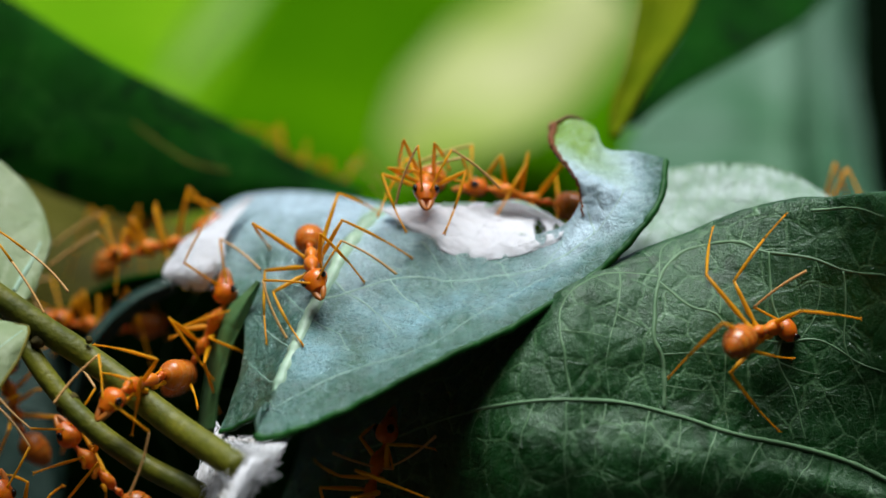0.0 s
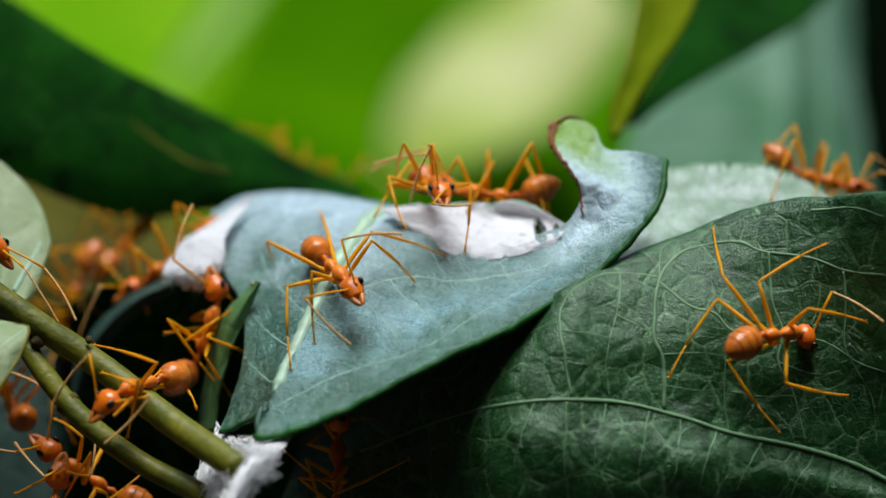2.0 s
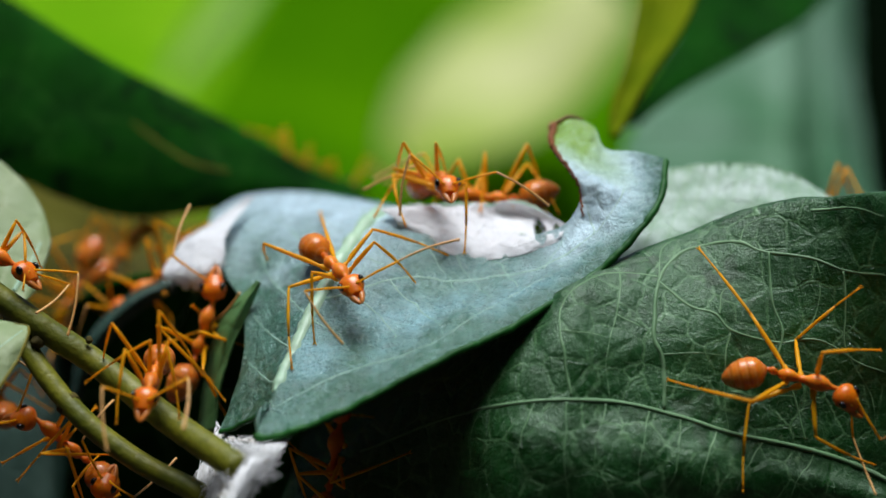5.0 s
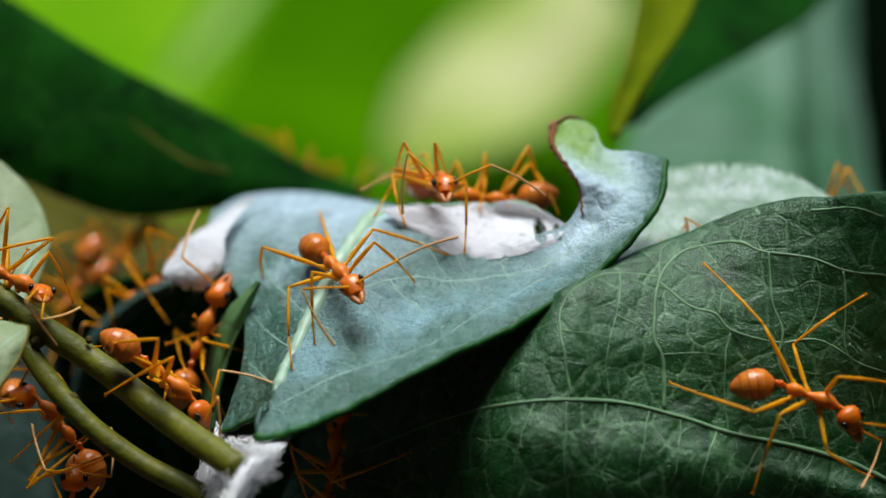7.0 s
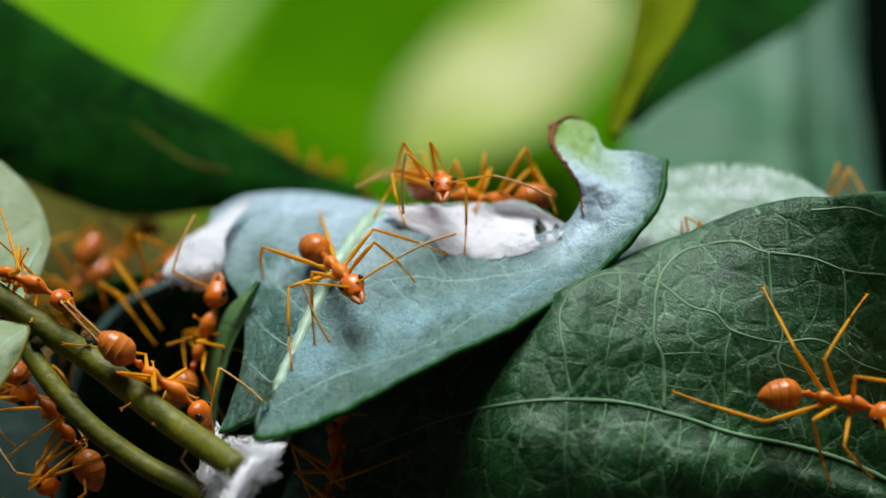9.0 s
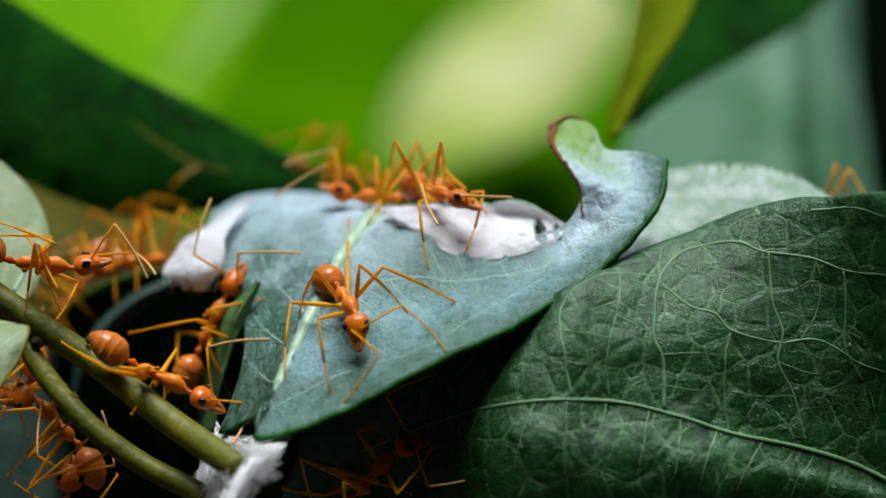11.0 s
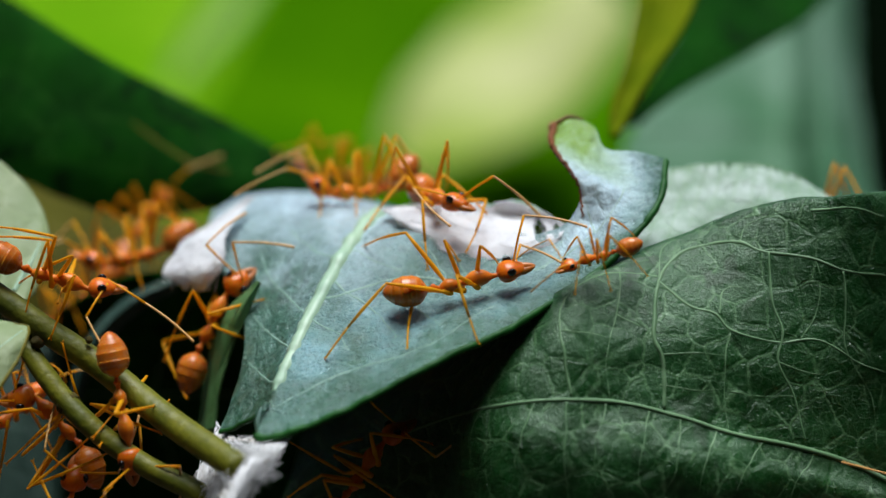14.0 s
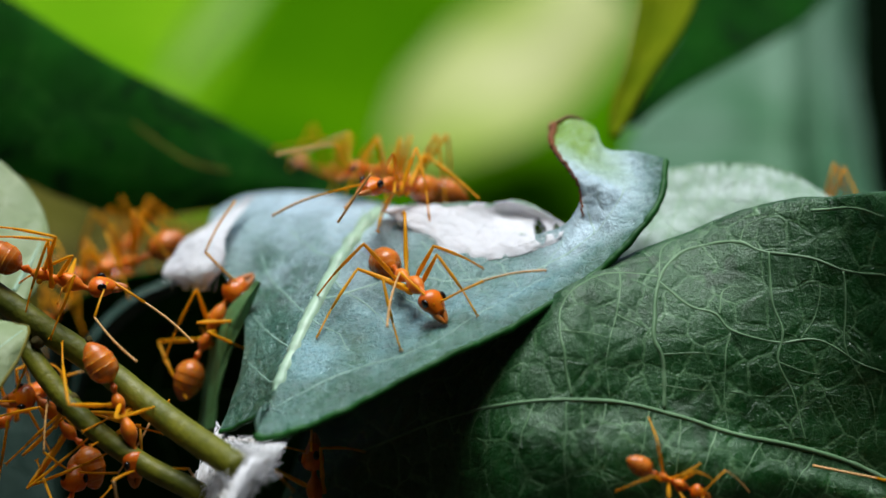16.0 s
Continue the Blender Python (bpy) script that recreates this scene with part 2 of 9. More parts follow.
class Sheet:
    """A bent sheet through a few cross sections, each from the back edge to the front edge."""

    def __init__(self, *ribs):
        self.ribs = np.stack(ribs)
        self.pucker, self.lumps, self.cushions, self.cells = 0.0, 0.5, 0.0, 0.3
        self.start, self.span = 0.0, 1.0

    def relief(self, p):
        """How far the puckered skin stands off the sheet at p."""
        p = Vector(p)
        h = 0.0
        if self.pucker:
            q = p * self.lumps
            h += self.pucker * (noise.noise(q) + 0.5 * noise.noise(q * 2.3))
        if self.cushions:
            q = p * self.cells
            h += self.cushions * (quilt(q) + 0.4 * quilt(q * 2.6) - 0.7)
        return h

    def grid(self, us, vs):
        rows = glide(self.ribs, us)
        return np.stack([glide(r, vs) for r in rows])

    def at(self, u, v, lift=0.0):
        p = self.grid(np.array([u]), np.array([v]))[0, 0]
        if not lift:
            return p
        e = 0.004
        g = self.grid(np.array([max(u - e, 0), min(u + e, 1)]), np.array([max(v - e, 0), min(v + e, 1)]))
        n = np.cross(g[1, 0] - g[0, 0], g[0, 1] - g[0, 0])
        n = n / (np.linalg.norm(n) + 1e-9)
        return p + (n if n[1] < 0 else -n) * (lift + self.relief(p))


class Piece:
    """A part of another sheet, lifted a little off it."""

    def __init__(self, sheet, u0, u1, v0, v1, lift):
        self.sheet, self.box, self.lift = sheet, (u0, u1, v0, v1), lift

    def grid(self, us, vs):
        u0, u1, v0, v1 = self.box
        return np.stack([np.stack([self.sheet.at(u0 + (u1 - u0) * u, v0 + (v1 - v0) * v, self.lift) for v in vs]) for u in us])


def blade(name, sheet, material, parent, nu=90, nv=50, thick=0.3, label="", keep=None):
    """The skin of a leaf: front, back and rim. keep(u, v) says which parts are there."""
    us, vs = np.linspace(0, 1, nu), np.linspace(0, 1, nv)
    g = sheet.grid(us, vs)
    du, dv = np.gradient(g, axis=0), np.gradient(g, axis=1)
    n = np.cross(du, dv)
    n /= np.linalg.norm(n, axis=2, keepdims=True) + 1e-9
    if n[..., 1].mean() > 0:
        n = -n
    if isinstance(sheet, Sheet) and (sheet.pucker or sheet.cushions):
        for i in range(nu):
            for j in range(nv):
                g[i, j] += n[i, j] * sheet.relief(g[i, j])
    wide = np.linalg.norm(du, axis=2).mean() * (nu - 1)
    tall = np.linalg.norm(dv, axis=2).mean() * (nv - 1)
    back = g - n * thick
    verts = np.concatenate([g.reshape(-1, 3), back.reshape(-1, 3)]) * MM
    size = nu * nv
    there = [[keep is None or keep((us[i] + us[i + 1]) / 2, (vs[j] + vs[j + 1]) / 2) for j in range(nv - 1)] for i in range(nu - 1)]
    faces = []
    flip = np.dot(np.cross(g[1, 0] - g[0, 0], g[0, 1] - g[0, 0]), n[0, 0]) < 0
    for i in range(nu - 1):
        for j in range(nv - 1):
            if not there[i][j]:
                continue
            a, b, c, d = i * nv + j, (i + 1) * nv + j, (i + 1) * nv + j + 1, i * nv + j + 1
            q = (a, d, c, b) if flip else (a, b, c, d)
            faces.append(q)
            faces.append(tuple(size + x for x in reversed(q)))
            for (p, s), (ii, jj) in zip(((a, b), (b, c), (c, d), (d, a)), ((i, j - 1), (i + 1, j), (i, j + 1), (i - 1, j))):
                if not (0 <= ii < nu - 1 and 0 <= jj < nv - 1 and there[ii][jj]):
                    faces.append((p, size + p, size + s, s) if not flip else (p, s, size + s, size + p))
    me = bpy.data.meshes.new(name)
    me.from_pydata(verts.tolist(), [], faces)
    uv = me.uv_layers.new(name="UVMap")
    loops = np.empty(len(me.loops), int)
    me.loops.foreach_get("vertex_index", loops)
    k = loops % size
    coords = np.stack([us[k // nv] * wide, vs[k % nv] * tall], 1)
    uv.data.foreach_set("uv", coords.ravel().astype(np.float32))
    raw = me.uv_layers.new(name="across")
    raw.data.foreach_set("uv", np.stack([us[k // nv], vs[k % nv]], 1).ravel().astype(np.float32))
    me.polygons.foreach_set("use_smooth", [True] * len(me.polygons))
    me.materials.append(material)
    ob = new(name, me)
    ob.parent = parent
    return tagged(ob, label)


def tube(bm, pts, radii, sides=8, caps=True):
    """A round rod through points, in millimetres, added to bm."""
    pts = [Vector(p) for p in pts]
    rings, side = [], None
    for i, p in enumerate(pts):
        way = (pts[min(i + 1, len(pts) - 1)] - pts[max(i - 1, 0)]).normalized()
        if side is None:
            side = way.orthogonal().normalized()
        side = (side - way * side.dot(way)).normalized()
        up = way.cross(side)
        r = radii[i] if hasattr(radii, "__len__") else radii
        rings.append([bm.verts.new((p + (side * math.cos(a) + up * math.sin(a)) * r) * MM) for a in (2 * math.pi * k / sides for k in range(sides))])
    for a, b in zip(rings, rings[1:]):
        for k in range(sides):
            bm.faces.new((a[k], a[(k + 1) % sides], b[(k + 1) % sides], b[k]))
    if caps:
        bm.faces.new(list(reversed(rings[0])))
        bm.faces.new(rings[-1])


def vein(name, sheet, parent, material, r0, r1, *uv, label="", sink=-0.4, wander=0.0):
    """A raised vein that follows the sheet through the given (u, v)."""
    path = glide(np.array(uv), np.linspace(0, 1, 10 * len(uv)))
    path = path + wander * np.array([(noise.noise((u * 16, v * 12, 2)), noise.noise((u * 16, v * 12, 7))) for u, v in path])
    pts = [sheet.at(min(max(u, 0), 1), sheet.start + sheet.span * min(max(v, 0), 1), sink * r0) for u, v in path]
    radii = [r * (1 + 0.25 * noise.noise(Vector(p) * 1.7)) for r, p in zip(np.linspace(r0, r1, len(pts)), pts)]
    bm = bmesh.new()
    tube(bm, pts, radii, 6)
    return part(name, bm, material, parent, label)


def rod(name, material, parent, r0, r1, *pts, bumps=0.0, sides=14, n=40, label=""):
    path = glide(np.array(pts), np.linspace(0, 1, n))
    radii = [r0 + (r1 - r0) * i / (n - 1) + bumps * noise.noise(Vector(p) * 0.9) for i, p in enumerate(path)]
    bm = bmesh.new()
    tube(bm, path, radii, sides)
    return part(name, bm, material, parent, label)


# ---- the setting ----
def setting():
    bm = bmesh.new()
    bmesh.ops.create_circle(bm, cap_ends=True, segments=48, radius=60.0, matrix=Matrix.Translation((0, 0, -0.9)))
    tagged(part("ground", bm, M_SOIL, None, "dark shaded leaf litter far below the branch"), kind="structure")
    # Added ring, mostly out of view, that shuts out the low sky.
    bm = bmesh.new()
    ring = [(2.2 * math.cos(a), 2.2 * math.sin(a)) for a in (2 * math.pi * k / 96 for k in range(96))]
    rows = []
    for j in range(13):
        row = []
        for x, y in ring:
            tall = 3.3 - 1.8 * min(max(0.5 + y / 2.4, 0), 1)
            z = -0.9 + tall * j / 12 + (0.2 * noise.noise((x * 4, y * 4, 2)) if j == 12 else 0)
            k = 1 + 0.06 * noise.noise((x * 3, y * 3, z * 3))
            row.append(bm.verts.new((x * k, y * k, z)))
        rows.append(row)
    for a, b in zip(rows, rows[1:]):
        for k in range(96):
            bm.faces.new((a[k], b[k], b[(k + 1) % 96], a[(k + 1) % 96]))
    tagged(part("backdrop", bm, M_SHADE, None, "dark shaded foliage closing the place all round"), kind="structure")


setting()

# ---- the folded nest leaf ----
FOLDED = Sheet(
    rib((-16.77, 24.00, 2.51), (-16.45, 17.00, 1.54), (-15.40, 11.50, -0.73), (-13.27, 7.00, -3.88), (-13.06, 3.00, -7.61), (-14.10, -0.50, -11.50)),
    rib((-14.31, 24.00, 3.74), (-13.44, 17.00, 2.73), (-12.30, 11.00, 0.04), (-11.56, 6.00, -3.67), (-11.90, 2.00, -7.20), (-12.70, -1.50, -10.86)),
    rib((-9.77, 23.00, 4.01), (-9.40, 16.00, 3.11), (-9.22, 9.30, 0.42), (-9.97, 4.20, -3.63), (-10.75, 0.60, -7.13), (-11.66, -2.60, -10.33)),
    rib((-4.42, 16.50, 3.19), (-4.93, 11.20, 2.26), (-6.47, 6.50, 0.04), (-8.56, 2.40, -3.77), (-9.81, -0.80, -7.07), (-10.82, -3.60, -9.74)),
    rib((-1.37, 10.00, 2.32), (-2.09, 7.20, 1.34), (-3.82, 4.60, -0.88), (-6.43, 1.00, -4.64), (-8.77, -2.20, -8.07), (-11.19, -4.80, -11.46)),
    rib((2.10, 7.60, 1.09), (1.52, 6.20, 0.22), (0.04, 4.00, -1.79), (-2.12, 1.00, -4.28), (-4.55, -2.00, -6.84), (-7.06, -5.00, -10.17)),
    rib((5.42, 6.20, 0.96), (4.95, 5.50, 0.33), (3.88, 4.00, -1.06), (2.38, 1.50, -2.85), (0.75, -1.00, -4.58), (-1.01, -4.00, -7.10)),
    rib((7.97, 5.20, 1.70), (7.80, 4.80, 1.14), (7.18, 4.00, 0.04), (6.19, 2.20, -1.59), (5.22, 0.30, -2.90), (4.28, -1.60, -4.77)),
    rib((9.00, 5.20, 3.54), (9.19, 4.70, 2.90), (9.58, 4.40, 1.87), (9.79, 3.60, 0.77), (9.47, 2.60, -0.33), (8.84, 1.00, -1.94)),
    rib((8.41, 5.20, 4.91), (9.06, 4.90, 4.68), (10.14, 4.50, 4.26), (11.55, 4.80, 3.35), (12.01, 4.00, 2.23), (11.70, 2.20, 0.40)),
    rib((7.22, 7.50, 6.85), (8.05, 6.90, 6.60), (9.15, 6.50, 5.83), (11.16, 6.10, 4.79), (13.06, 5.30, 4.09), (13.87, 3.90, 3.26)),
    rib((7.50, 10.40, 8.19), (8.64, 9.80, 8.88), (10.06, 9.40, 8.29), (10.81, 8.20, 6.72), (12.65, 7.60, 6.48), (14.58, 6.20, 5.94)),
)
# ---- the broad leaf beside it ----
BROAD = Sheet(
    rib((-8.91, 18.00, -10.30), (-9.46, 13.50, -12.36), (-10.02, 10.00, -14.39), (-10.65, 8.00, -16.47), (-11.27, 6.00, -19.24)),
    rib((0.59, 7.00, -5.56), (-0.51, 3.50, -8.72), (-1.23, 2.50, -11.29), (-1.78, 3.00, -14.16), (-2.34, 3.50, -18.94)),
    rib((7.17, 0.50, -2.72), (6.03, -2.00, -6.31), (5.12, -2.80, -9.58), (4.75, -3.70, -12.52), (4.42, -2.90, -18.19)),
    rib((11.05, 2.30, -0.73), (10.86, -1.10, -4.92), (10.78, -2.10, -9.55), (10.69, -3.50, -12.88), (10.74, -2.90, -18.19)),
    rib((15.96, 4.00, 1.06), (16.29, 0.00, -4.25), (16.51, -1.30, -10.67), (16.73, -2.50, -13.69), (17.18, -1.60, -18.34)),
    rib((20.60, 3.00, 2.66), (21.72, 0.60, -4.26), (22.35, 0.00, -12.39), (22.61, -0.70, -14.90), (23.13, 0.40, -18.94)),
    rib((24.65, 1.00, 3.20), (26.29, 0.00, -4.25), (27.21, 0.20, -13.62), (27.33, -0.20, -16.02), (27.68, 0.80, -19.71)),
    rib((29.18, -3.60, 3.45), (30.46, -4.20, -4.14), (31.27, -3.60, -14.98), (31.53, -3.20, -17.47), (31.95, -2.00, -20.41)),
)
PALE = Sheet(
    rib((11.80, 12.60, 4.28), (11.29, 10.80, 1.56), (10.32, 7.50, -1.08), (9.49, 6.00, -3.67)),
    rib((15.70, 13.20, 5.46), (15.10, 10.80, 2.71), (14.49, 8.10, 0.42), (14.02, 6.90, -2.20)),
    rib((18.86, 13.80, 5.86), (18.63, 11.70, 3.87), (18.44, 9.90, 1.56), (18.34, 9.00, -1.10)),
    rib((21.82, 14.10, 5.83), (21.94, 12.00, 4.26), (22.08, 10.20, 2.32), (22.19, 9.60, -0.35)),
    rib((24.38, 14.40, 5.03), (24.71, 12.60, 3.89), (25.02, 10.80, 2.71), (25.31, 10.20, 0.42)),
    rib((26.55, 13.80, 3.65), (26.83, 12.60, 3.04), (27.03, 11.40, 1.95), (27.31, 10.80, 0.42)),
)


def rolled(sheet, back):
    """The same sheet with its back edge turned under."""
    out = Sheet(*(np.concatenate([[r[0] + np.array(back)], r]) for r in sheet.ribs))
    k = len(sheet.ribs[0])
    out.start, out.span = 1 / k, (k - 1) / k
    out.pucker, out.lumps, out.cushions, out.cells = sheet.pucker, sheet.lumps, sheet.cushions, sheet.cells
    return out


def puckered(sheet, pucker, lumps, cushions=0.0, cells=0.3):
    sheet.pucker, sheet.lumps, sheet.cushions, sheet.cells = pucker, lumps, cushions, cells


def folded_leaf():
    puckered(FOLDED, 0.10, 0.4, 0.12, 0.38)
    leaf = thing("nest_leaf", "glossy blue-green leaf folded and bound with white silk", "leaf")
    skin = FOLDED
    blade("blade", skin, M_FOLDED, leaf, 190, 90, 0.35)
    vein("midrib", skin, leaf, M_RIB, 0.74, 0.40, (0.281, 0.119), (0.275, 0.294), (0.275, 0.438), (0.281, 0.575), (0.275, 0.731), (0.263, 0.881), (0.263, 0.931), label="pale yellow-green midrib", sink=-0.38)
    for r, path in (
        (0.10, ((0.300, 0.556), (0.356, 0.494), (0.394, 0.444), (0.438, 0.413), (0.531, 0.469), (0.631, 0.531), (0.725, 0.556), (0.831, 0.613), (0.950, 0.744),)),
        (0.08, ((0.281, 0.975), (0.400, 0.838), (0.456, 0.825), (0.531, 0.875), (0.575, 0.800), (0.625, 0.700), (0.688, 0.663),)),
        (0.07, ((0.281, 0.500), (0.381, 0.537), (0.444, 0.656), (0.488, 0.819),)),
        (0.06, ((0.388, 0.450), (0.444, 0.537), (0.500, 0.681), (0.556, 0.925),)),
        (0.06, ((0.394, 0.256), (0.438, 0.350), (0.475, 0.438), (0.575, 0.788),)),
        (0.06, ((0.444, 0.275), (0.494, 0.413), (0.588, 0.719),)),
        (0.06, ((0.288, 0.625), (0.375, 0.644), (0.444, 0.800),)),
        (0.06, ((0.513, 0.312), (0.575, 0.519), (0.625, 0.700),)),
        (0.06, ((0.281, 0.394), (0.375, 0.406), (0.419, 0.413),)),
        (0.20, ((0.276, 0.330), (0.262, 0.220), (0.256, 0.100),)),
        (0.07, ((0.275, 0.444), (0.200, 0.419), (0.138, 0.319), (0.113, 0.250),)),
        (0.07, ((0.281, 0.625), (0.144, 0.562), (0.094, 0.469), (0.088, 0.350),)),
        (0.07, ((0.269, 0.756), (0.113, 0.700), (0.044, 0.638), (0.019, 0.569),)),
        (0.07, ((0.269, 0.900), (0.125, 0.844), (0.044, 0.794), (0.000, 0.744),)),
        (0.06, ((0.638, 0.562), (0.644, 0.419), (0.644, 0.225),)),
        (0.06, ((0.725, 0.556), (0.731, 0.350), (0.744, 0.169),)),
        (0.06, ((0.931, 0.706), (0.919, 0.588), (0.838, 0.306), (0.831, 0.131),)),
    ):
        vein("vein", skin, leaf, M_RIB_SOFT, r * 1.3, r * 0.85, *path, sink=-0.6, wander=0.007)
    vein("edge", skin, leaf, M_EDGE, 0.27, 0.25, *((0.345 + 0.655 * k / 40, 1.0) for k in range(41)), label="dark green rounded leaf edge", sink=-0.7)
    vein("edge", skin, leaf, M_EDGE, 0.15, 0.12, *((0.2 * k / 12, 1.0) for k in range(13)), label="dark green rounded leaf edge", sink=-0.7)
    drop = rib((0, 0, 0), (0.1, 1.5, -0.8), (0.2, 3.0, -4.0), (0.3, 4.0, -9.0))
    blade("back_flap", Sheet(*(r[0] + rib((0, 0.3, -0.15)) * 1.0 + drop for r in FOLDED.ribs[:7])), M_FOLDED, leaf, 60, 20, 0.3)
    path = glide(np.array([(0.706, 0.281), (0.731, 0.019), (0.812, 0.000), (0.888, 0.006), (0.956, 0.000), (1.000, 0.000)]), np.linspace(0, 1, 60))
    bm = bmesh.new()
    pts = [Vector(FOLDED.at(u, v, 0.05)) + Vector((noise.noise((i * 0.5, 1, 0)), noise.noise((i * 0.5, 5, 0)), noise.noise((i * 0.5, 9, 0)))) * 0.14 for i, (u, v) in enumerate(path)]
    tube(bm, pts, [0.06 + 0.32 * (i / 59) ** 2.2 + 0.07 * noise.noise((i * 0.7, 0, 3)) for i in range(60)], 8)
    path = glide(np.array([(1.000, 0.000), (1.000, 0.150), (1.000, 0.306)]), np.linspace(0, 1, 14))
    tube(bm, [Vector(FOLDED.at(u, v, 0.05)) for u, v in path], [0.26 - 0.016 * i for i in range(14)], 8)
    rim = bmesh.new()
    pts = glide(np.array([(-0.15, 9.60, 2.92), (1.74, 9.80, 3.03), (3.26, 9.80, 2.92), (4.58, 9.60, 3.18), (5.89, 9.00, 2.91), (7.05, 8.00, 2.14), (8.03, 6.50, 1.60)]), np.linspace(0, 1, 40))
    tube(rim, pts, [0.10 + 0.05 * noise.noise((i * 0.4, 2, 2)) for i in range(40)], 7)
    part("torn_rim", rim, M_RIB, leaf, "thin pale green torn leaf rim")
    part("scorched_edge", bm, M_SCORCH, leaf, "dry dark brown bitten edge")
    return leaf


def broad_leaf():
    puckered(BROAD, 0.20, 0.26, 0.045, 0.34)
    leaf = thing("nest_leaf", "broad dark green leaf with a raised net of veins", "leaf")
    skin = rolled(BROAD, back=(0.3, 3.2, -1.6))
    blade("blade", skin, M_BROAD, leaf, 210, 140, 0.35)
    vein("midrib", skin, leaf, M_RIB_DARK, 0.11, 0.19, (0.075, 0.562), (0.150, 0.500), (0.219, 0.488), (0.300, 0.494), (0.363, 0.500), (0.438, 0.500), (0.525, 0.513), (0.613, 0.525), (0.706, 0.506), (0.806, 0.513), (0.881, 0.537), label="long pale green midrib")
    for r, path in (
        (0.09, ((0.356, 0.481), (0.338, 0.338), (0.306, 0.106), (0.356, 0.044), (0.431, 0.075), (0.506, 0.131),)),
        (0.13, ((0.506, 0.494), (0.506, 0.363), (0.494, 0.288), (0.506, 0.144), (0.544, 0.081), (0.594, 0.069), (0.656, 0.094), (0.700, 0.125), (0.788, 0.144), (0.850, 0.169), (0.919, 0.181),)),
        (0.08, ((0.438, 0.081), (0.431, 0.206), (0.413, 0.325), (0.419, 0.488),)),
        (0.09, ((0.706, 0.125), (0.694, 0.213), (0.706, 0.281), (0.694, 0.338), (0.719, 0.394), (0.731, 0.481),)),
        (0.09, ((0.506, 0.144), (0.556, 0.219), (0.594, 0.250), (0.625, 0.288), (0.700, 0.300), (0.775, 0.294), (0.844, 0.325), (0.894, 0.338),)),
        (0.07, ((0.600, 0.250), (0.613, 0.194), (0.644, 0.188), (0.688, 0.225),)),
        (0.08, ((0.619, 0.294), (0.606, 0.350), (0.606, 0.513),)),
        (0.06, ((0.500, 0.344), (0.556, 0.338), (0.606, 0.338),)),
        (0.08, ((0.844, 0.169), (0.831, 0.250), (0.825, 0.306), (0.863, 0.375), (0.869, 0.456),)),
        (0.09, ((0.812, 0.038), (0.888, 0.038), (0.938, 0.069),)),
        (0.07, ((0.300, 0.500), (0.288, 0.650), (0.281, 0.775), (0.294, 0.850),)),
        (0.07, ((0.350, 0.506), (0.350, 0.725), (0.356, 0.863),)),
        (0.06, ((0.413, 0.506), (0.400, 0.688), (0.394, 0.812),)),
        (0.07, ((0.481, 0.513), (0.469, 0.694), (0.463, 0.819), (0.475, 0.869),)),
        (0.07, ((0.588, 0.525), (0.562, 0.731), (0.550, 0.838),)),
        (0.06, ((0.531, 0.513), (0.519, 0.744), (0.500, 0.850),)),
        (0.06, ((0.656, 0.525), (0.625, 0.719), (0.600, 0.844),)),
        (0.06, ((0.744, 0.506), (0.706, 0.725), (0.694, 0.812),)),
        (0.06, ((0.319, 0.200), (0.388, 0.256), (0.419, 0.288),)),
        (0.06, ((0.738, 0.294), (0.769, 0.250), (0.794, 0.181), (0.794, 0.144),)),
        (0.06, ((0.694, 0.338), (0.756, 0.350), (0.825, 0.338),)),
        (0.06, ((0.613, 0.413), (0.663, 0.406), (0.719, 0.394),)),
        (0.06, ((0.500, 0.425), (0.556, 0.425), (0.613, 0.406),)),
        (0.06, ((0.431, 0.206), (0.469, 0.256), (0.494, 0.288),)),
        (0.06, ((0.656, 0.094), (0.681, 0.050), (0.744, 0.038), (0.812, 0.038),)),
        (0.06, ((0.356, 0.044), (0.356, 0.000), (0.400, 0.000),)),
        (0.06, ((0.506, 0.138), (0.519, 0.031), (0.550, 0.019),)),
        (0.06, ((0.219, 0.488), (0.213, 0.669), (0.219, 0.825),)),
    ):
        vein("vein", skin, leaf, M_RIB_DARK, r * 1.3, r * 0.9, *path, sink=-0.48 if r > 0.085 else -0.64, wander=0.004)
    return leaf


def pale_leaf():
    puckered(PALE, 0.05, 0.6, 0.08, 0.5)
    leaf = thing("nest_leaf", "pale silvery green leaf underside with fine veins", "leaf")
    skin = rolled(PALE, back=(0.0, 0.8, -0.4))
    blade("blade", skin, M_PALE, leaf, 100, 60, 0.25)
    for k in range(11):
        u = 0.14 + 0.075 * k
        vein("vein", skin, leaf, M_RIB_PALE, 0.06, 0.04, (u + 0.07, 0.03), (u + 0.03, 0.3), (u, 0.7))
    vein("rim", skin, leaf, M_RIB_DARK, 0.12, 0.12, (0.2, 0.01), (0.4, 0.01), (0.6, 0.01), (0.85, 0.01), label="darker green rim")
    for k in range(9):
        u = 0.34 + 0.055 * k + 0.012 * math.sin(k * 2.7)
        vein("crease", skin, leaf, M_EDGE, 0.10 + 0.05 * (k % 3), 0.05, (u + 0.01, 0.05), (u + 0.008, 0.09), (u, 0.12 + 0.02 * (k % 2)), label="short dark crease under the rim")
    return leaf


folded, broad, pale = folded_leaf(), broad_leaf(), pale_leaf()


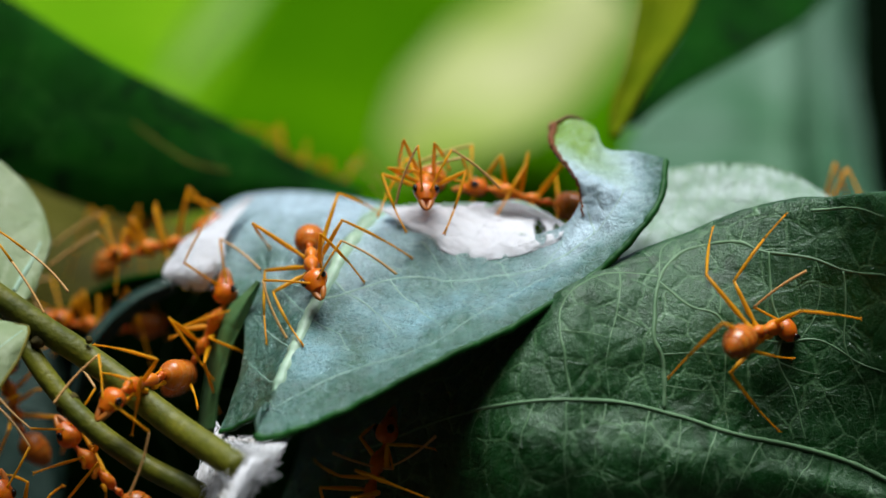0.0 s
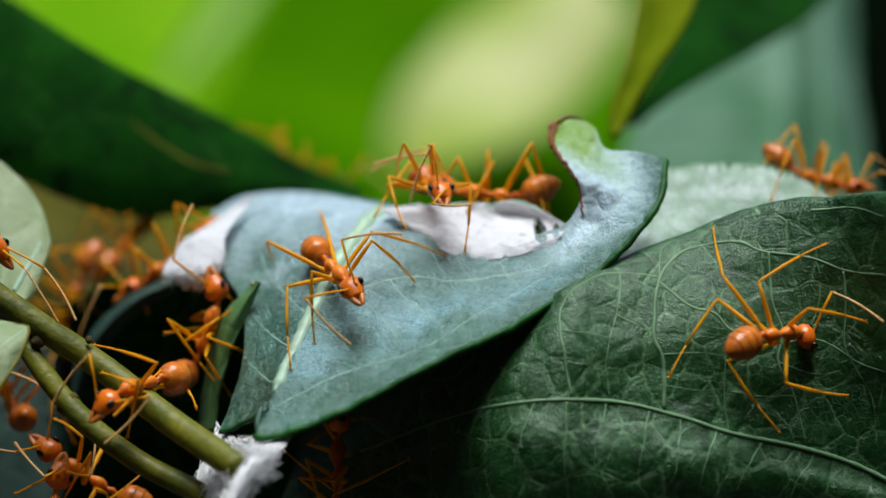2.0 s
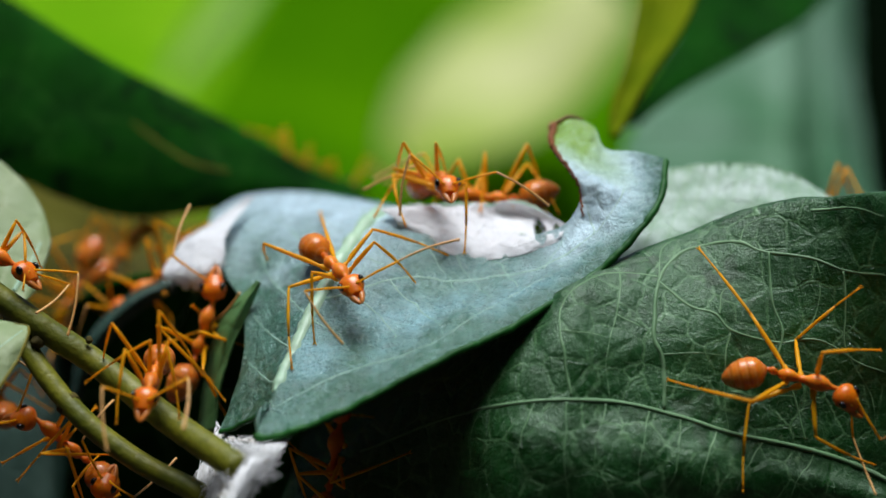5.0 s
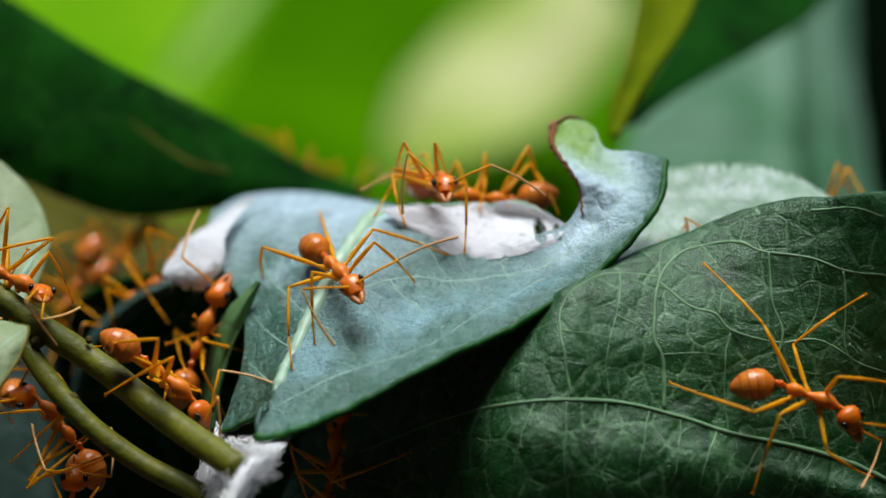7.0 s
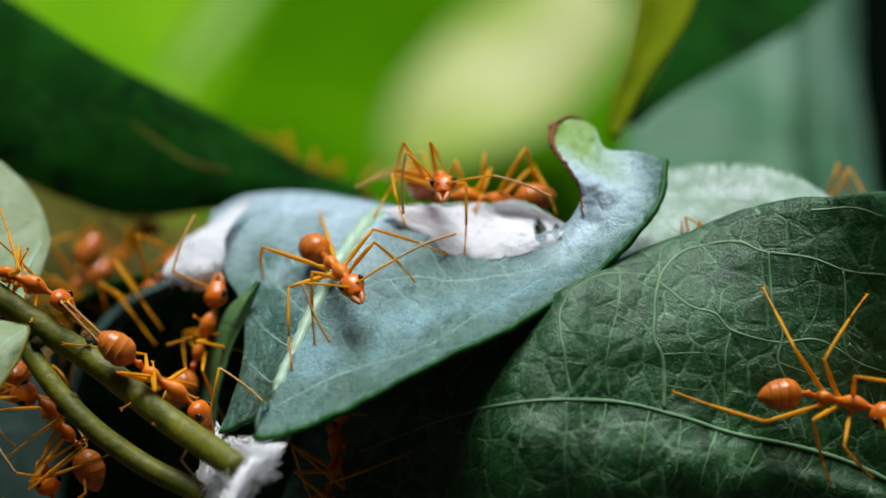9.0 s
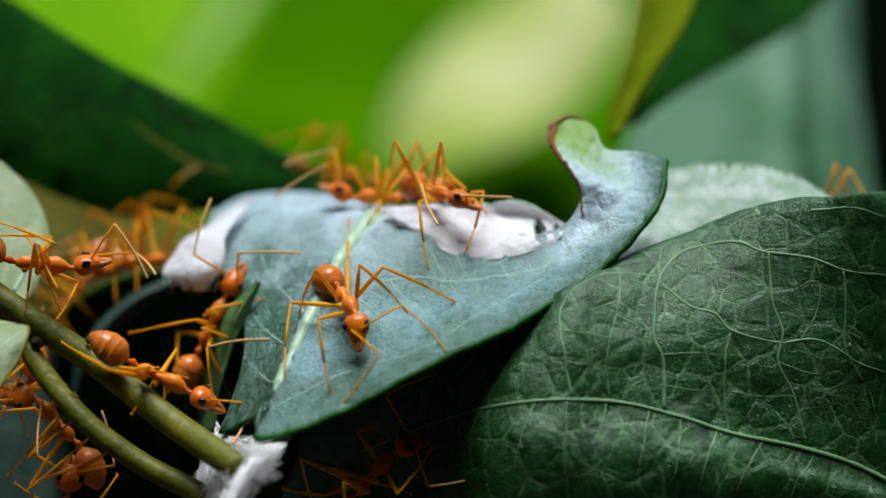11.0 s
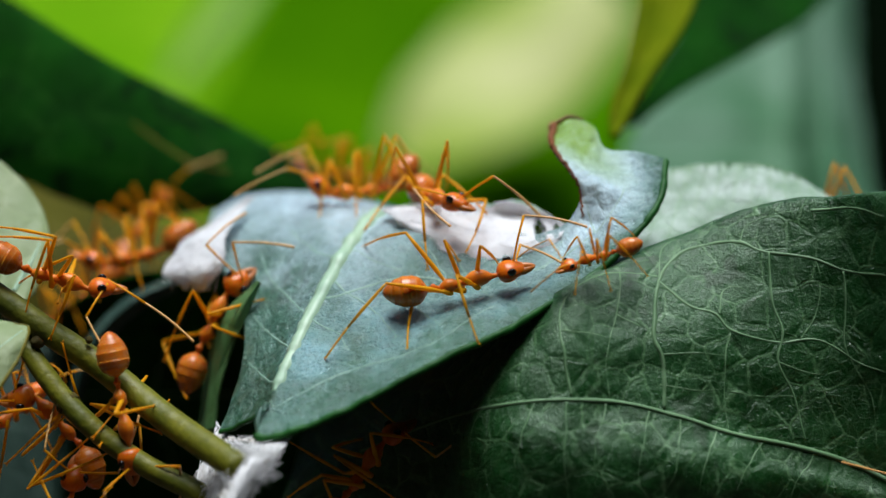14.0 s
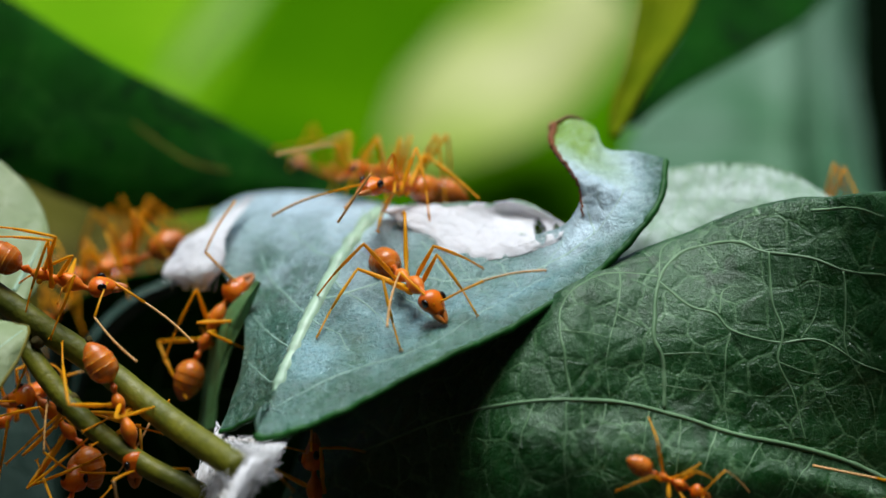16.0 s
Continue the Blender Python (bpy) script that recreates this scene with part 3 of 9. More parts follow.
# ---- leaves behind and around ----
def far_leaf(label, material, sheet, thick=0.4, pucker=0.5, lumps=0.06, name="leaf", rib_mat=None, rib_r=0.0, sides=0, back=None):
    leaf = thing(name, label, "leaf")
    puckered(sheet, pucker, lumps)
    blade("blade", rolled(sheet, back=back) if back else sheet, material, leaf, 60, 40, thick)
    if rib_mat:
        vein("midrib", sheet, leaf, rib_mat, rib_r, rib_r * 0.5, (0.02, 0.5), (0.35, 0.5), (0.7, 0.5), (0.97, 0.5))
        for k in range(sides):
            u = 0.12 + 0.8 * k / sides
            for v in (0.06, 0.94):
                vein("vein", sheet, leaf, rib_mat, rib_r * 0.45, rib_r * 0.3, (u, 0.5), (min(u + 0.06, 1), (0.5 + v) / 2), (min(u + 0.16, 1), v))
    return leaf


deep_sheet = Sheet(
    rib((-39.65, 32.00, 21.93), (-39.03, 29.00, 14.83), (-38.82, 28.00, 10.12), (-38.82, 28.00, 6.34)),
    rib((-32.78, 32.00, 18.24), (-33.11, 29.00, 12.71), (-32.94, 28.00, 8.86), (-32.94, 28.00, 5.71)),
    rib((-26.78, 32.00, 14.63), (-27.62, 29.00, 10.18), (-27.90, 28.00, 6.76), (-28.32, 28.00, 3.82)),
    rib((-20.88, 33.00, 11.69), (-21.83, 30.00, 8.11), (-22.55, 29.00, 5.11), (-23.40, 29.00, 2.37)),
    rib((-15.35, 34.00, 9.15), (-16.39, 31.00, 6.87), (-16.73, 30.00, 4.93), (-17.15, 30.00, 2.93)),
    rib((-10.63, 35.00, 6.58), (-11.17, 33.00, 5.44), (-11.54, 32.00, 4.42), (-12.19, 32.00, 3.39)),
    rib((-6.31, 36.00, 4.78), (-6.36, 35.00, 4.58), (-6.42, 34.00, 4.34), (-6.56, 33.00, 4.10)),
)
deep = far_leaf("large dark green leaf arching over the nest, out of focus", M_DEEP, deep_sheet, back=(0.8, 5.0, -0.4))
vein("midrib", deep_sheet, deep, M_RIB_TAN, 0.14, 0.10, (0.285, 0.01), (0.36, 0.14), (0.45, 0.26), (0.54, 0.36), (0.61, 0.46), (0.68, 0.49), label="thin tan midrib")
olive = far_leaf("yellow-olive leaf in shade behind the ants", M_OLIVE, Sheet(
    rib((-42.41, 88.00, 8.38), (-40.35, 76.00, 2.16), (-39.66, 72.00, -8.25)),
    rib((-36.85, 88.00, 6.71), (-35.59, 76.00, 1.11), (-34.83, 71.00, -8.22)),
    rib((-30.51, 86.00, 3.91), (-29.78, 76.00, -0.48), (-30.05, 70.00, -8.18)),
    rib((-15.79, 84.00, 2.51), (-14.77, 74.00, -0.47), (-14.36, 70.00, -5.10)),
), rib_mat=M_RIB_TAN, rib_r=0.3, sides=4)
lime = far_leaf("bright lime-green leaf lit by the sky", M_LIME, Sheet(
    rib((-194.75, 640.00, 115.16), (-175.24, 560.00, 61.59), (-141.11, 420.00, 2.73)),
    rib((-130.07, 640.00, 115.16), (-117.04, 560.00, 61.59), (-94.25, 420.00, 2.73)),
    rib((-65.39, 640.00, 115.16), (-71.78, 560.00, 61.59), (-68.21, 420.00, 2.73)),
    rib((-25.87, 640.00, 115.16), (-42.68, 560.00, 71.29), (-49.99, 420.00, 23.56)),
), rib_mat=M_LIME, rib_r=0.8, sides=3)
far_leaf("wide grass-green leaf out of focus", M_GRASSY, Sheet(
    rib((-32.18, 480.00, 92.09), (-47.38, 420.00, 49.60), (-51.95, 350.00, 23.00), (-45.59, 260.00, -1.79)),
    rib((-3.45, 480.00, 92.09), (-18.75, 420.00, 49.60), (-25.63, 350.00, 20.71), (-21.10, 260.00, -1.79)),
    rib((31.03, 480.00, 92.09), (15.10, 420.00, 49.60), (8.70, 350.00, 20.71), (7.16, 260.00, -1.79)),
    rib((74.13, 480.00, 92.09), (51.55, 420.00, 49.60), (38.45, 350.00, 20.71), (29.76, 260.00, -1.79)),
), rib_mat=M_GRASSY, rib_r=0.8, sides=3)
# Added leaf whose pale colour paints a highlight streak before the lime leaf.
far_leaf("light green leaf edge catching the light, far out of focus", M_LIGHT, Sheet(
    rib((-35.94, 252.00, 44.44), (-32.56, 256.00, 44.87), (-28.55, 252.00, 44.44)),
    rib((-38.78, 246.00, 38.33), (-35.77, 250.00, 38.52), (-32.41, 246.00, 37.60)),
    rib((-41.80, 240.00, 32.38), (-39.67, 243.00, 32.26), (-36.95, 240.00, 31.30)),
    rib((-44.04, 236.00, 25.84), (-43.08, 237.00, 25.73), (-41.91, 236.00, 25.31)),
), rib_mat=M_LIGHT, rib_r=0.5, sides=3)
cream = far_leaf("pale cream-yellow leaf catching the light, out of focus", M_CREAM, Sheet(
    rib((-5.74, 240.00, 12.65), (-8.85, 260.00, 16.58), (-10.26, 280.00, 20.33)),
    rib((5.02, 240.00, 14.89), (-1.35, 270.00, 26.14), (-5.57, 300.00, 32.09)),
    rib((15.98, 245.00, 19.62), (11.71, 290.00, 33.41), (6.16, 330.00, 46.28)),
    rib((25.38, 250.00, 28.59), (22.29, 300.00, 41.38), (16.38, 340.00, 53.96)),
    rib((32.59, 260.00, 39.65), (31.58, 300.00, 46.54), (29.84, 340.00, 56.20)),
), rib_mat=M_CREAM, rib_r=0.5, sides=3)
far_leaf("narrow yellow-green leaf hanging behind the curled tip", M_YELLOWISH, Sheet(
    rib((15.28, 32.00, 22.36), (17.51, 33.00, 22.48), (20.00, 32.00, 22.36)),
    rib((14.53, 29.00, 17.78), (16.61, 30.00, 17.88), (18.63, 29.00, 17.99)),
    rib((13.47, 26.00, 13.76), (15.09, 27.00, 13.83), (16.66, 26.00, 14.59)),
    rib((12.34, 23.50, 10.70), (13.19, 24.00, 10.32), (14.19, 23.50, 11.12)),
    rib((12.03, 22.00, 8.25), (12.28, 22.00, 8.17), (12.61, 22.00, 8.25)),
), rib_mat=M_YELLOWISH, rib_r=0.35, sides=4)
grey = far_leaf("grey-green leaf with a paler fold, out of focus", M_GREY, Sheet(
    rib((26.96, 110.00, 33.91), (20.53, 84.00, 17.53), (14.83, 64.00, 5.56), (13.21, 54.00, -0.91)),
    rib((33.50, 114.00, 34.42), (28.09, 88.00, 17.82), (24.28, 68.00, 5.66), (23.21, 58.00, -0.93)),
    rib((38.35, 118.00, 34.92), (33.91, 90.00, 17.96), (31.46, 72.00, 5.76), (29.82, 60.00, -0.93)),
    rib((39.66, 106.00, 33.41), (36.04, 80.00, 17.24), (33.82, 62.00, 5.51), (33.00, 52.00, -0.90)),
    rib((43.93, 114.00, 34.42), (41.18, 90.00, 17.96), (39.76, 72.00, 5.76), (38.68, 60.00, -0.93)),
), rib_mat=M_GREY, rib_r=0.5, sides=4)
# Added dark sheet in place of the shade on the curving grey-green leaf.
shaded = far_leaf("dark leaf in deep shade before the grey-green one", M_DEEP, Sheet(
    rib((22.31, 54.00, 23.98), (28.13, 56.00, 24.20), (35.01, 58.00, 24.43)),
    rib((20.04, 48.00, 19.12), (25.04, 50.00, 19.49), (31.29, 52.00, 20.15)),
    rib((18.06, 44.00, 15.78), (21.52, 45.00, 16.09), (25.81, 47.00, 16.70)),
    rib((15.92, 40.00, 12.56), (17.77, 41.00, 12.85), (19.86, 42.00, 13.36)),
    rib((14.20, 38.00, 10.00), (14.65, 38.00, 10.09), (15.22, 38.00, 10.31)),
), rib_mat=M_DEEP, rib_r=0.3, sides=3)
bluish = far_leaf("bluish green leaf in shade below the stems", M_BLUISH, Sheet(
    rib((-35.91, 26.00, -6.61), (-35.52, 24.00, -11.47), (-34.94, 21.00, -20.99)),
    rib((-31.75, 26.00, -6.19), (-31.41, 24.00, -11.47), (-31.30, 21.00, -20.99)),
    rib((-28.64, 26.00, -6.61), (-28.53, 24.00, -12.29), (-28.27, 21.00, -20.99)),
    rib((-27.12, 27.00, -8.32), (-27.24, 25.00, -13.19), (-27.61, 22.00, -21.10)),
), rib_mat=M_BLUISH, rib_r=0.3, sides=3)
small_sheet = Sheet(
    rib((-34.93, 13.00, 4.29), (-34.32, 10.00, 0.80), (-33.91, 8.00, -2.96)),
    rib((-32.02, 14.00, 6.65), (-31.28, 10.00, 1.18), (-30.73, 7.00, -3.69)),
    rib((-29.13, 13.00, 5.06), (-28.81, 10.00, 0.80), (-28.86, 7.00, -3.69)),
    rib((-27.43, 12.00, 3.11), (-27.30, 10.00, 0.42), (-27.74, 7.00, -3.51)),
    rib((-26.46, 10.00, 0.80), (-26.42, 9.50, 0.04), (-27.08, 8.00, -2.96)),
)
small = far_leaf("small pale green leaf beside the stem", M_SMALL, small_sheet, 0.25, 0.1, 0.3)
vein("midrib", small_sheet, small, M_RIB, 0.1, 0.22, (0.812, 0.481), (0.750, 0.631), (0.675, 0.750), (0.575, 0.900))
little_sheet = Sheet(
    rib((-30.82, -2.00, -4.20), (-30.43, -4.00, -6.93), (-30.23, -5.00, -10.34)),
    rib((-28.71, -2.00, -4.27), (-28.34, -4.00, -6.58), (-28.16, -5.00, -9.82)),
    rib((-26.94, -2.00, -4.55), (-26.88, -4.00, -6.23), (-27.12, -5.00, -8.44)),
    rib((-25.85, -2.00, -4.73), (-25.79, -3.00, -5.57), (-26.25, -4.00, -6.93)),
)
little = far_leaf("little light green leaf tip with a brown edge", M_SMALL, little_sheet, 0.25, 0.1, 0.3)
vein("brown_edge", little_sheet, little, M_RIB_TAN, 0.12, 0.08, (0.4, 0.99), (0.7, 0.99), (0.99, 0.95), (0.99, 0.5), (0.99, 0.05), (0.7, 0.02), label="thin dry tan edge")
vein("vein", little_sheet, little, M_RIB, 0.07, 0.05, (0.331, 0.556), (0.556, 0.431), (0.888, 0.181))
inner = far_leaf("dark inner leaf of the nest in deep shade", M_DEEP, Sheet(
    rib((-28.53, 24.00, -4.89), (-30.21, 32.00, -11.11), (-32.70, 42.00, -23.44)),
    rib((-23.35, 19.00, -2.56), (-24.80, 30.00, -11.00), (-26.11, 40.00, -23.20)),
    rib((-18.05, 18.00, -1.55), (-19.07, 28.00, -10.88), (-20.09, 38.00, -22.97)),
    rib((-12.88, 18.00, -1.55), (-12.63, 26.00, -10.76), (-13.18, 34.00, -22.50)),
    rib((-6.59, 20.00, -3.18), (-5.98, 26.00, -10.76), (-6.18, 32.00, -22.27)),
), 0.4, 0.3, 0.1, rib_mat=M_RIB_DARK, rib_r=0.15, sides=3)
far_leaf("bluish grey leaf rim arching over the dark nest hollow", M_BLUISH, Sheet(
    rib((-25.88, 15.00, -10.91), (-25.42, 14.00, -10.65), (-25.17, 15.00, -10.71)),
    rib((-25.63, 16.00, -7.82), (-24.72, 14.00, -7.73), (-24.20, 15.00, -8.17)),
    rib((-24.14, 16.00, -5.27), (-23.16, 14.00, -5.32), (-22.70, 15.50, -5.92)),
    rib((-21.58, 16.00, -3.03), (-20.83, 14.00, -3.38), (-20.68, 16.00, -4.09)),
    rib((-18.83, 16.00, -1.85), (-18.53, 15.00, -2.31), (-18.49, 16.50, -2.92)),
), 0.3, 0.1, 0.3)
flap = far_leaf("narrow green leaf flap at the nest opening", M_FLAP, Sheet(
    rib((-12.31, 6.00, -2.08), (-12.05, 5.50, -2.18), (-11.90, 6.00, -2.30)),
    rib((-14.48, 8.00, -4.28), (-13.64, 6.00, -4.34), (-12.90, 6.00, -4.48)),
    rib((-15.55, 9.00, -6.76), (-14.65, 6.50, -6.65), (-13.94, 6.00, -6.56)),
    rib((-16.17, 10.00, -9.83), (-15.44, 7.00, -9.58), (-14.83, 6.00, -9.30)),
    rib((-16.40, 10.00, -12.49), (-15.74, 7.00, -12.08), (-15.12, 6.00, -11.82)),
), 0.25, 0.1, 0.3)


# ---- stems ----
def stems():
    stem = thing("stem", "olive green leaf stalk with fine bark, ants walking on it", "stem")
    rod("stalk", M_STEM, stem, 0.84, 0.90, (-31.25, 2.00, -1.05), (-26.10, 1.50, -4.65), (-21.71, 1.00, -7.51), (-17.11, -1.60, -10.75), (-12.23, -6.00, -13.44), bumps=0.04)
    for px, r in (((-25.80, 1.00, -5.93), 0.42), ((-22.44, 0.60, -5.77), 0.22), ((-12.61, -0.40, -14.14), 0.9)):
        bm = bmesh.new()
        bmesh.ops.create_icosphere(bm, subdivisions=3, radius=r * MM, matrix=Matrix.Translation(Vector(px) * MM))
        for v in bm.verts:
            v.co += v.co.normalized() * 0.0 + v.normal * 0.12 * MM * noise.noise(v.co * 2500)
        part("knot", bm, M_KNOT, stem, "dark woody knot")
    other = thing("stem", "thinner curved olive stalk below the first", "stem")
    rod("scar", M_KNOT, other, 0.82, 0.78, (-23.82, 0.20, -9.69), (-23.66, 0.10, -9.83), (-23.50, 0.00, -9.96), n=8)
    rod("stalk", M_STEM, other, 0.66, 0.72, (-27.72, 2.50, -4.32), (-25.66, 1.00, -7.51), (-22.57, -0.50, -10.82), (-18.89, -1.50, -13.41), (-15.26, -2.50, -15.15), (-12.40, -3.00, -17.13), bumps=0.03)


stems()


# ---- silk ----
def silk(name, label, sheet, nu, nv, strands, seed, holes, reach=0.5, thin=(0.012, 0.028), rough=0.12, lace=1.0, felt=M_SILK):
    """A felted sheet with torn holes and fine threads over it."""
    rnd = random.Random(seed)
    web = thing(name, label, "silk")

    def there(u, v):
        p = sheet.at(u, v)
        if noise.noise(Vector(p) * 3.2) + 0.5 * noise.noise(Vector(p) * 7.0) > lace:
            return False
        return not any((u - a) ** 2 / ru**2 + (v - b) ** 2 / rv**2 < 1 + 0.5 * noise.noise(Vector(p) * 2.5) for a, b, ru, rv in holes)

    puckered(sheet, rough, 1.4)
    blade("felt", sheet, felt, web, nu, nv, 0.06, keep=there)
    bm = bmesh.new()
    for _ in range(strands):
        u, v = rnd.random(), rnd.random()
        a, l = rnd.gauss(math.pi / 2, 0.5), rnd.uniform(0.15, reach)
        pts = []
        for k in range(6):
            f = (k / 5 - 0.5) * l
            uu, vv = u + math.cos(a) * f, v + math.sin(a) * f
            cu, cv = min(max(uu, 0), 1), min(max(vv, 0), 1)
            q = sheet.at(cu, cv)
            if uu != cu or vv != cv:
                q = q + (q - sheet.at(0.5, 0.5)) * 0.6 * min(abs(uu - cu) + abs(vv - cv), 0.25)
            pts.append(Vector(q) + Vector((rnd.uniform(-0.05, 0.05), -0.06 - 0.12 * math.sin(math.pi * k / 5) * rnd.random(), rnd.uniform(-0.05, 0.05))))
        tube(bm, pts, rnd.uniform(*thin), 4)
    tagged(part("threads", bm, M_THREAD, web, "fine white silk threads"), kind="stuff")
    return web


silk("silk_sheet", "white felted silk binding the rim of the folded leaf", Sheet(
    rib((-4.24, 9.50, 2.76), (-3.53, 8.20, 2.37), (-3.14, 7.40, 1.98), (-2.93, 7.96, 1.54)),
    rib((-0.91, 10.00, 3.00), (-0.71, 8.20, 2.37), (-0.60, 6.65, 1.08), (-0.33, 5.83, 0.04)),
    rib((1.74, 9.80, 3.00), (1.81, 8.60, 2.00), (1.89, 5.98, 0.33), (1.99, 5.06, -0.77)),
    rib((4.39, 9.40, 3.14), (4.40, 9.80, 2.16), (4.48, 5.77, 0.59), (4.45, 4.61, -0.51)),
    rib((6.25, 8.60, 2.67), (6.43, 8.40, 1.77), (6.41, 5.06, 0.77), (6.46, 4.43, 0.04)),
    rib((8.15, 6.00, 1.59), (7.98, 5.40, 1.33), (7.78, 4.48, 0.95), (7.56, 4.47, 0.55)),
), 70, 40, 120, 5, [(0.80, 0.56, 0.045, 0.30), (0.93, 0.5, 0.03, 0.3), (0.50, 0.05, 0.03, 0.06)], thin=(0.008, 0.018), rough=0.13)
silk("silk_sheet", "white silk patch on the far flank of the nest", Sheet(
    rib((-13.15, 16.50, 3.60), (-13.64, 15.50, 3.53), (-14.54, 15.00, 2.93), (-15.59, 16.20, 1.77)),
    rib((-14.35, 12.75, 1.80), (-15.80, 13.00, 1.39), (-16.46, 13.00, 1.28), (-17.24, 14.60, 1.05)),
    rib((-14.75, 10.60, 0.66), (-15.81, 11.00, 0.73), (-16.71, 11.20, 0.61), (-17.87, 13.20, 0.43)),
    rib((-14.62, 9.60, -0.42), (-15.76, 9.60, -0.27), (-16.84, 9.80, -0.34), (-18.36, 12.00, -0.42)),
    rib((-14.83, 9.40, -1.29), (-16.02, 8.40, -1.54), (-17.30, 8.80, -1.55), (-18.98, 11.00, -1.64)),
    rib((-15.34, 9.20, -2.68), (-16.28, 8.80, -2.75), (-17.13, 9.00, -2.75), (-18.15, 10.00, -2.70)),
), 60, 50, 160, 6, [(1.0, 0.0, 0.12, 0.18), (1.0, 1.0, 0.14, 0.2), (1.0, 0.55, 0.05, 0.08)], 0.7, thin=(0.008, 0.016), rough=0.04)
tie = silk("silk_sheet", "ragged white silk tying the stalk to the nest leaf", Sheet(
    rib((-14.37, 2.50, -11.39), (-15.02, 1.00, -12.91), (-15.65, -0.30, -14.58), (-16.73, -1.80, -17.26)),
    rib((-13.60, -0.50, -11.78), (-13.72, -2.00, -12.83), (-14.33, -2.70, -14.36), (-15.30, -3.80, -17.04)),
    rib((-11.78, -2.90, -11.74), (-11.84, -5.80, -12.52), (-12.39, -7.40, -13.92), (-13.44, -9.00, -16.47)),
    rib((-10.20, -3.50, -11.49), (-10.85, -6.20, -12.46), (-11.78, -7.40, -13.92), (-12.93, -9.00, -16.47)),
    rib((-8.70, -2.70, -10.85), (-9.81, -5.20, -12.19), (-10.98, -6.20, -13.90), (-12.39, -7.40, -16.65)),
), 130, 90, 520, 7, [(0.40, 0.22, 0.15, 0.17), (0.52, 0.44, 0.05, 0.06), (0.36, 0.46, 0.08, 0.05), (0.58, 0.24, 0.04, 0.08), (0.20, 0.20, 0.05, 0.12), (0.46, 0.56, 0.04, 0.04), (0.28, 0.42, 0.04, 0.05), (0.88, 0.12, 0.05, 0.08)], 0.7, thin=(0.010, 0.024), rough=0.08, lace=0.2, felt=M_SILK_STAINED)


def wisps(web, seed, roots, tips, count, sag):
    """Loose threads from about one line of points to about another."""
    rnd = random.Random(seed)
    bm = bmesh.new()
    for _ in range(count):
        f = rnd.random()
        a = Vector(glide(np.array(roots), np.array([f]))[0]) + Vector((rnd.gauss(0, 0.25), rnd.gauss(0, 0.25), rnd.gauss(0, 0.25)))
        b = Vector(glide(np.array(tips), np.array([min(max(f + rnd.gauss(0, 0.15), 0), 1)]))[0]) + Vector((rnd.gauss(0, 0.25), rnd.gauss(0, 0.25), rnd.gauss(0, 0.25)))
        bow = Vector((rnd.gauss(0, 0.2), -0.3 * rnd.random(), -sag * rnd.random()))
        tube(bm, [a.lerp(b, t) + bow * math.sin(math.pi * t) for t in (0, 0.25, 0.5, 0.75, 1)], rnd.uniform(0.007, 0.016), 4)
    return tagged(part("thread_tuft", bm, M_THREAD, web, "loose white silk tuft round the stalk end"), kind="stuff")


wisps(tie, 11, [(-12.89, -5.60, -12.02), (-12.00, -6.40, -12.51), (-11.90, -6.80, -13.50), (-13.11, -6.20, -14.04)], [(-11.44, -5.60, -12.23), (-10.23, -6.20, -12.18), (-10.45, -7.00, -14.03), (-12.43, -7.00, -15.12)], 150, 0.2)
wisps(tie, 12, [(-13.49, -5.80, -13.73), (-12.27, -6.40, -14.09)], [(-14.74, -3.50, -14.91), (-13.06, -6.00, -15.22)], 60, 0.2)


# ---- weaver ants ----
M_ANT = plain_mat("ant_shell", (0.84, 0.205, 0.006), (0.60, 0.10, 0.004), rough=0.27, scale=1500, bump=0.00003, sss=0.3, gloss=0.45)
M_ANT_BACK = plain_mat("ant_gaster_shell", (0.72, 0.20, 0.010), (0.42, 0.08, 0.006), rough=0.26, scale=1200, bump=0.00003, sss=0.3, gloss=0.5, bands=(0.95, 0.62, 0.30))
M_ANT_CHEST = plain_mat("ant_chest_shell", (0.86, 0.25, 0.012), (0.66, 0.14, 0.008), rough=0.38, scale=1500, bump=0.00004, sss=0.3, gloss=0.35, down=0.08)
M_ANT_LEG = plain_mat("ant_leg_shell", (1.0, 0.56, 0.012), (0.95, 0.40, 0.008), rough=0.36, scale=1800, bump=0.00001, through_fac=0.4, gloss=0.25)
M_ANT_FEELER = plain_mat("ant_feeler_shell", (0.88, 0.52, 0.18), (0.76, 0.36, 0.10), rough=0.4, scale=1800, bump=0.00001)
M_EYE = plain_mat("ant_eye", (0.012, 0.010, 0.010), (0.006, 0.005, 0.005), rough=0.16, scale=4000, bump=0.00001)
M_JAW = plain_mat("ant_jaw", (0.75, 0.24, 0.03), (0.25, 0.06, 0.01), rough=0.3, scale=900, bump=0.00001)

LEGS = {"1": (1.0, 0.30, -0.32, 2.8, 4.4), "2": (0.15, 0.28, -0.36, 3.2, 5.3), "3": (-0.65, 0.30, -0.32, 4.2, 5.8)}
NECK, WAIST = Vector((2.35, 0, 0.1)), Vector((-2.0, 0, 0.0))
SOCKET = Vector((1.15, 0.26, 0.38))
SCAPE, FLAGELLUM = 2.9, 3.9


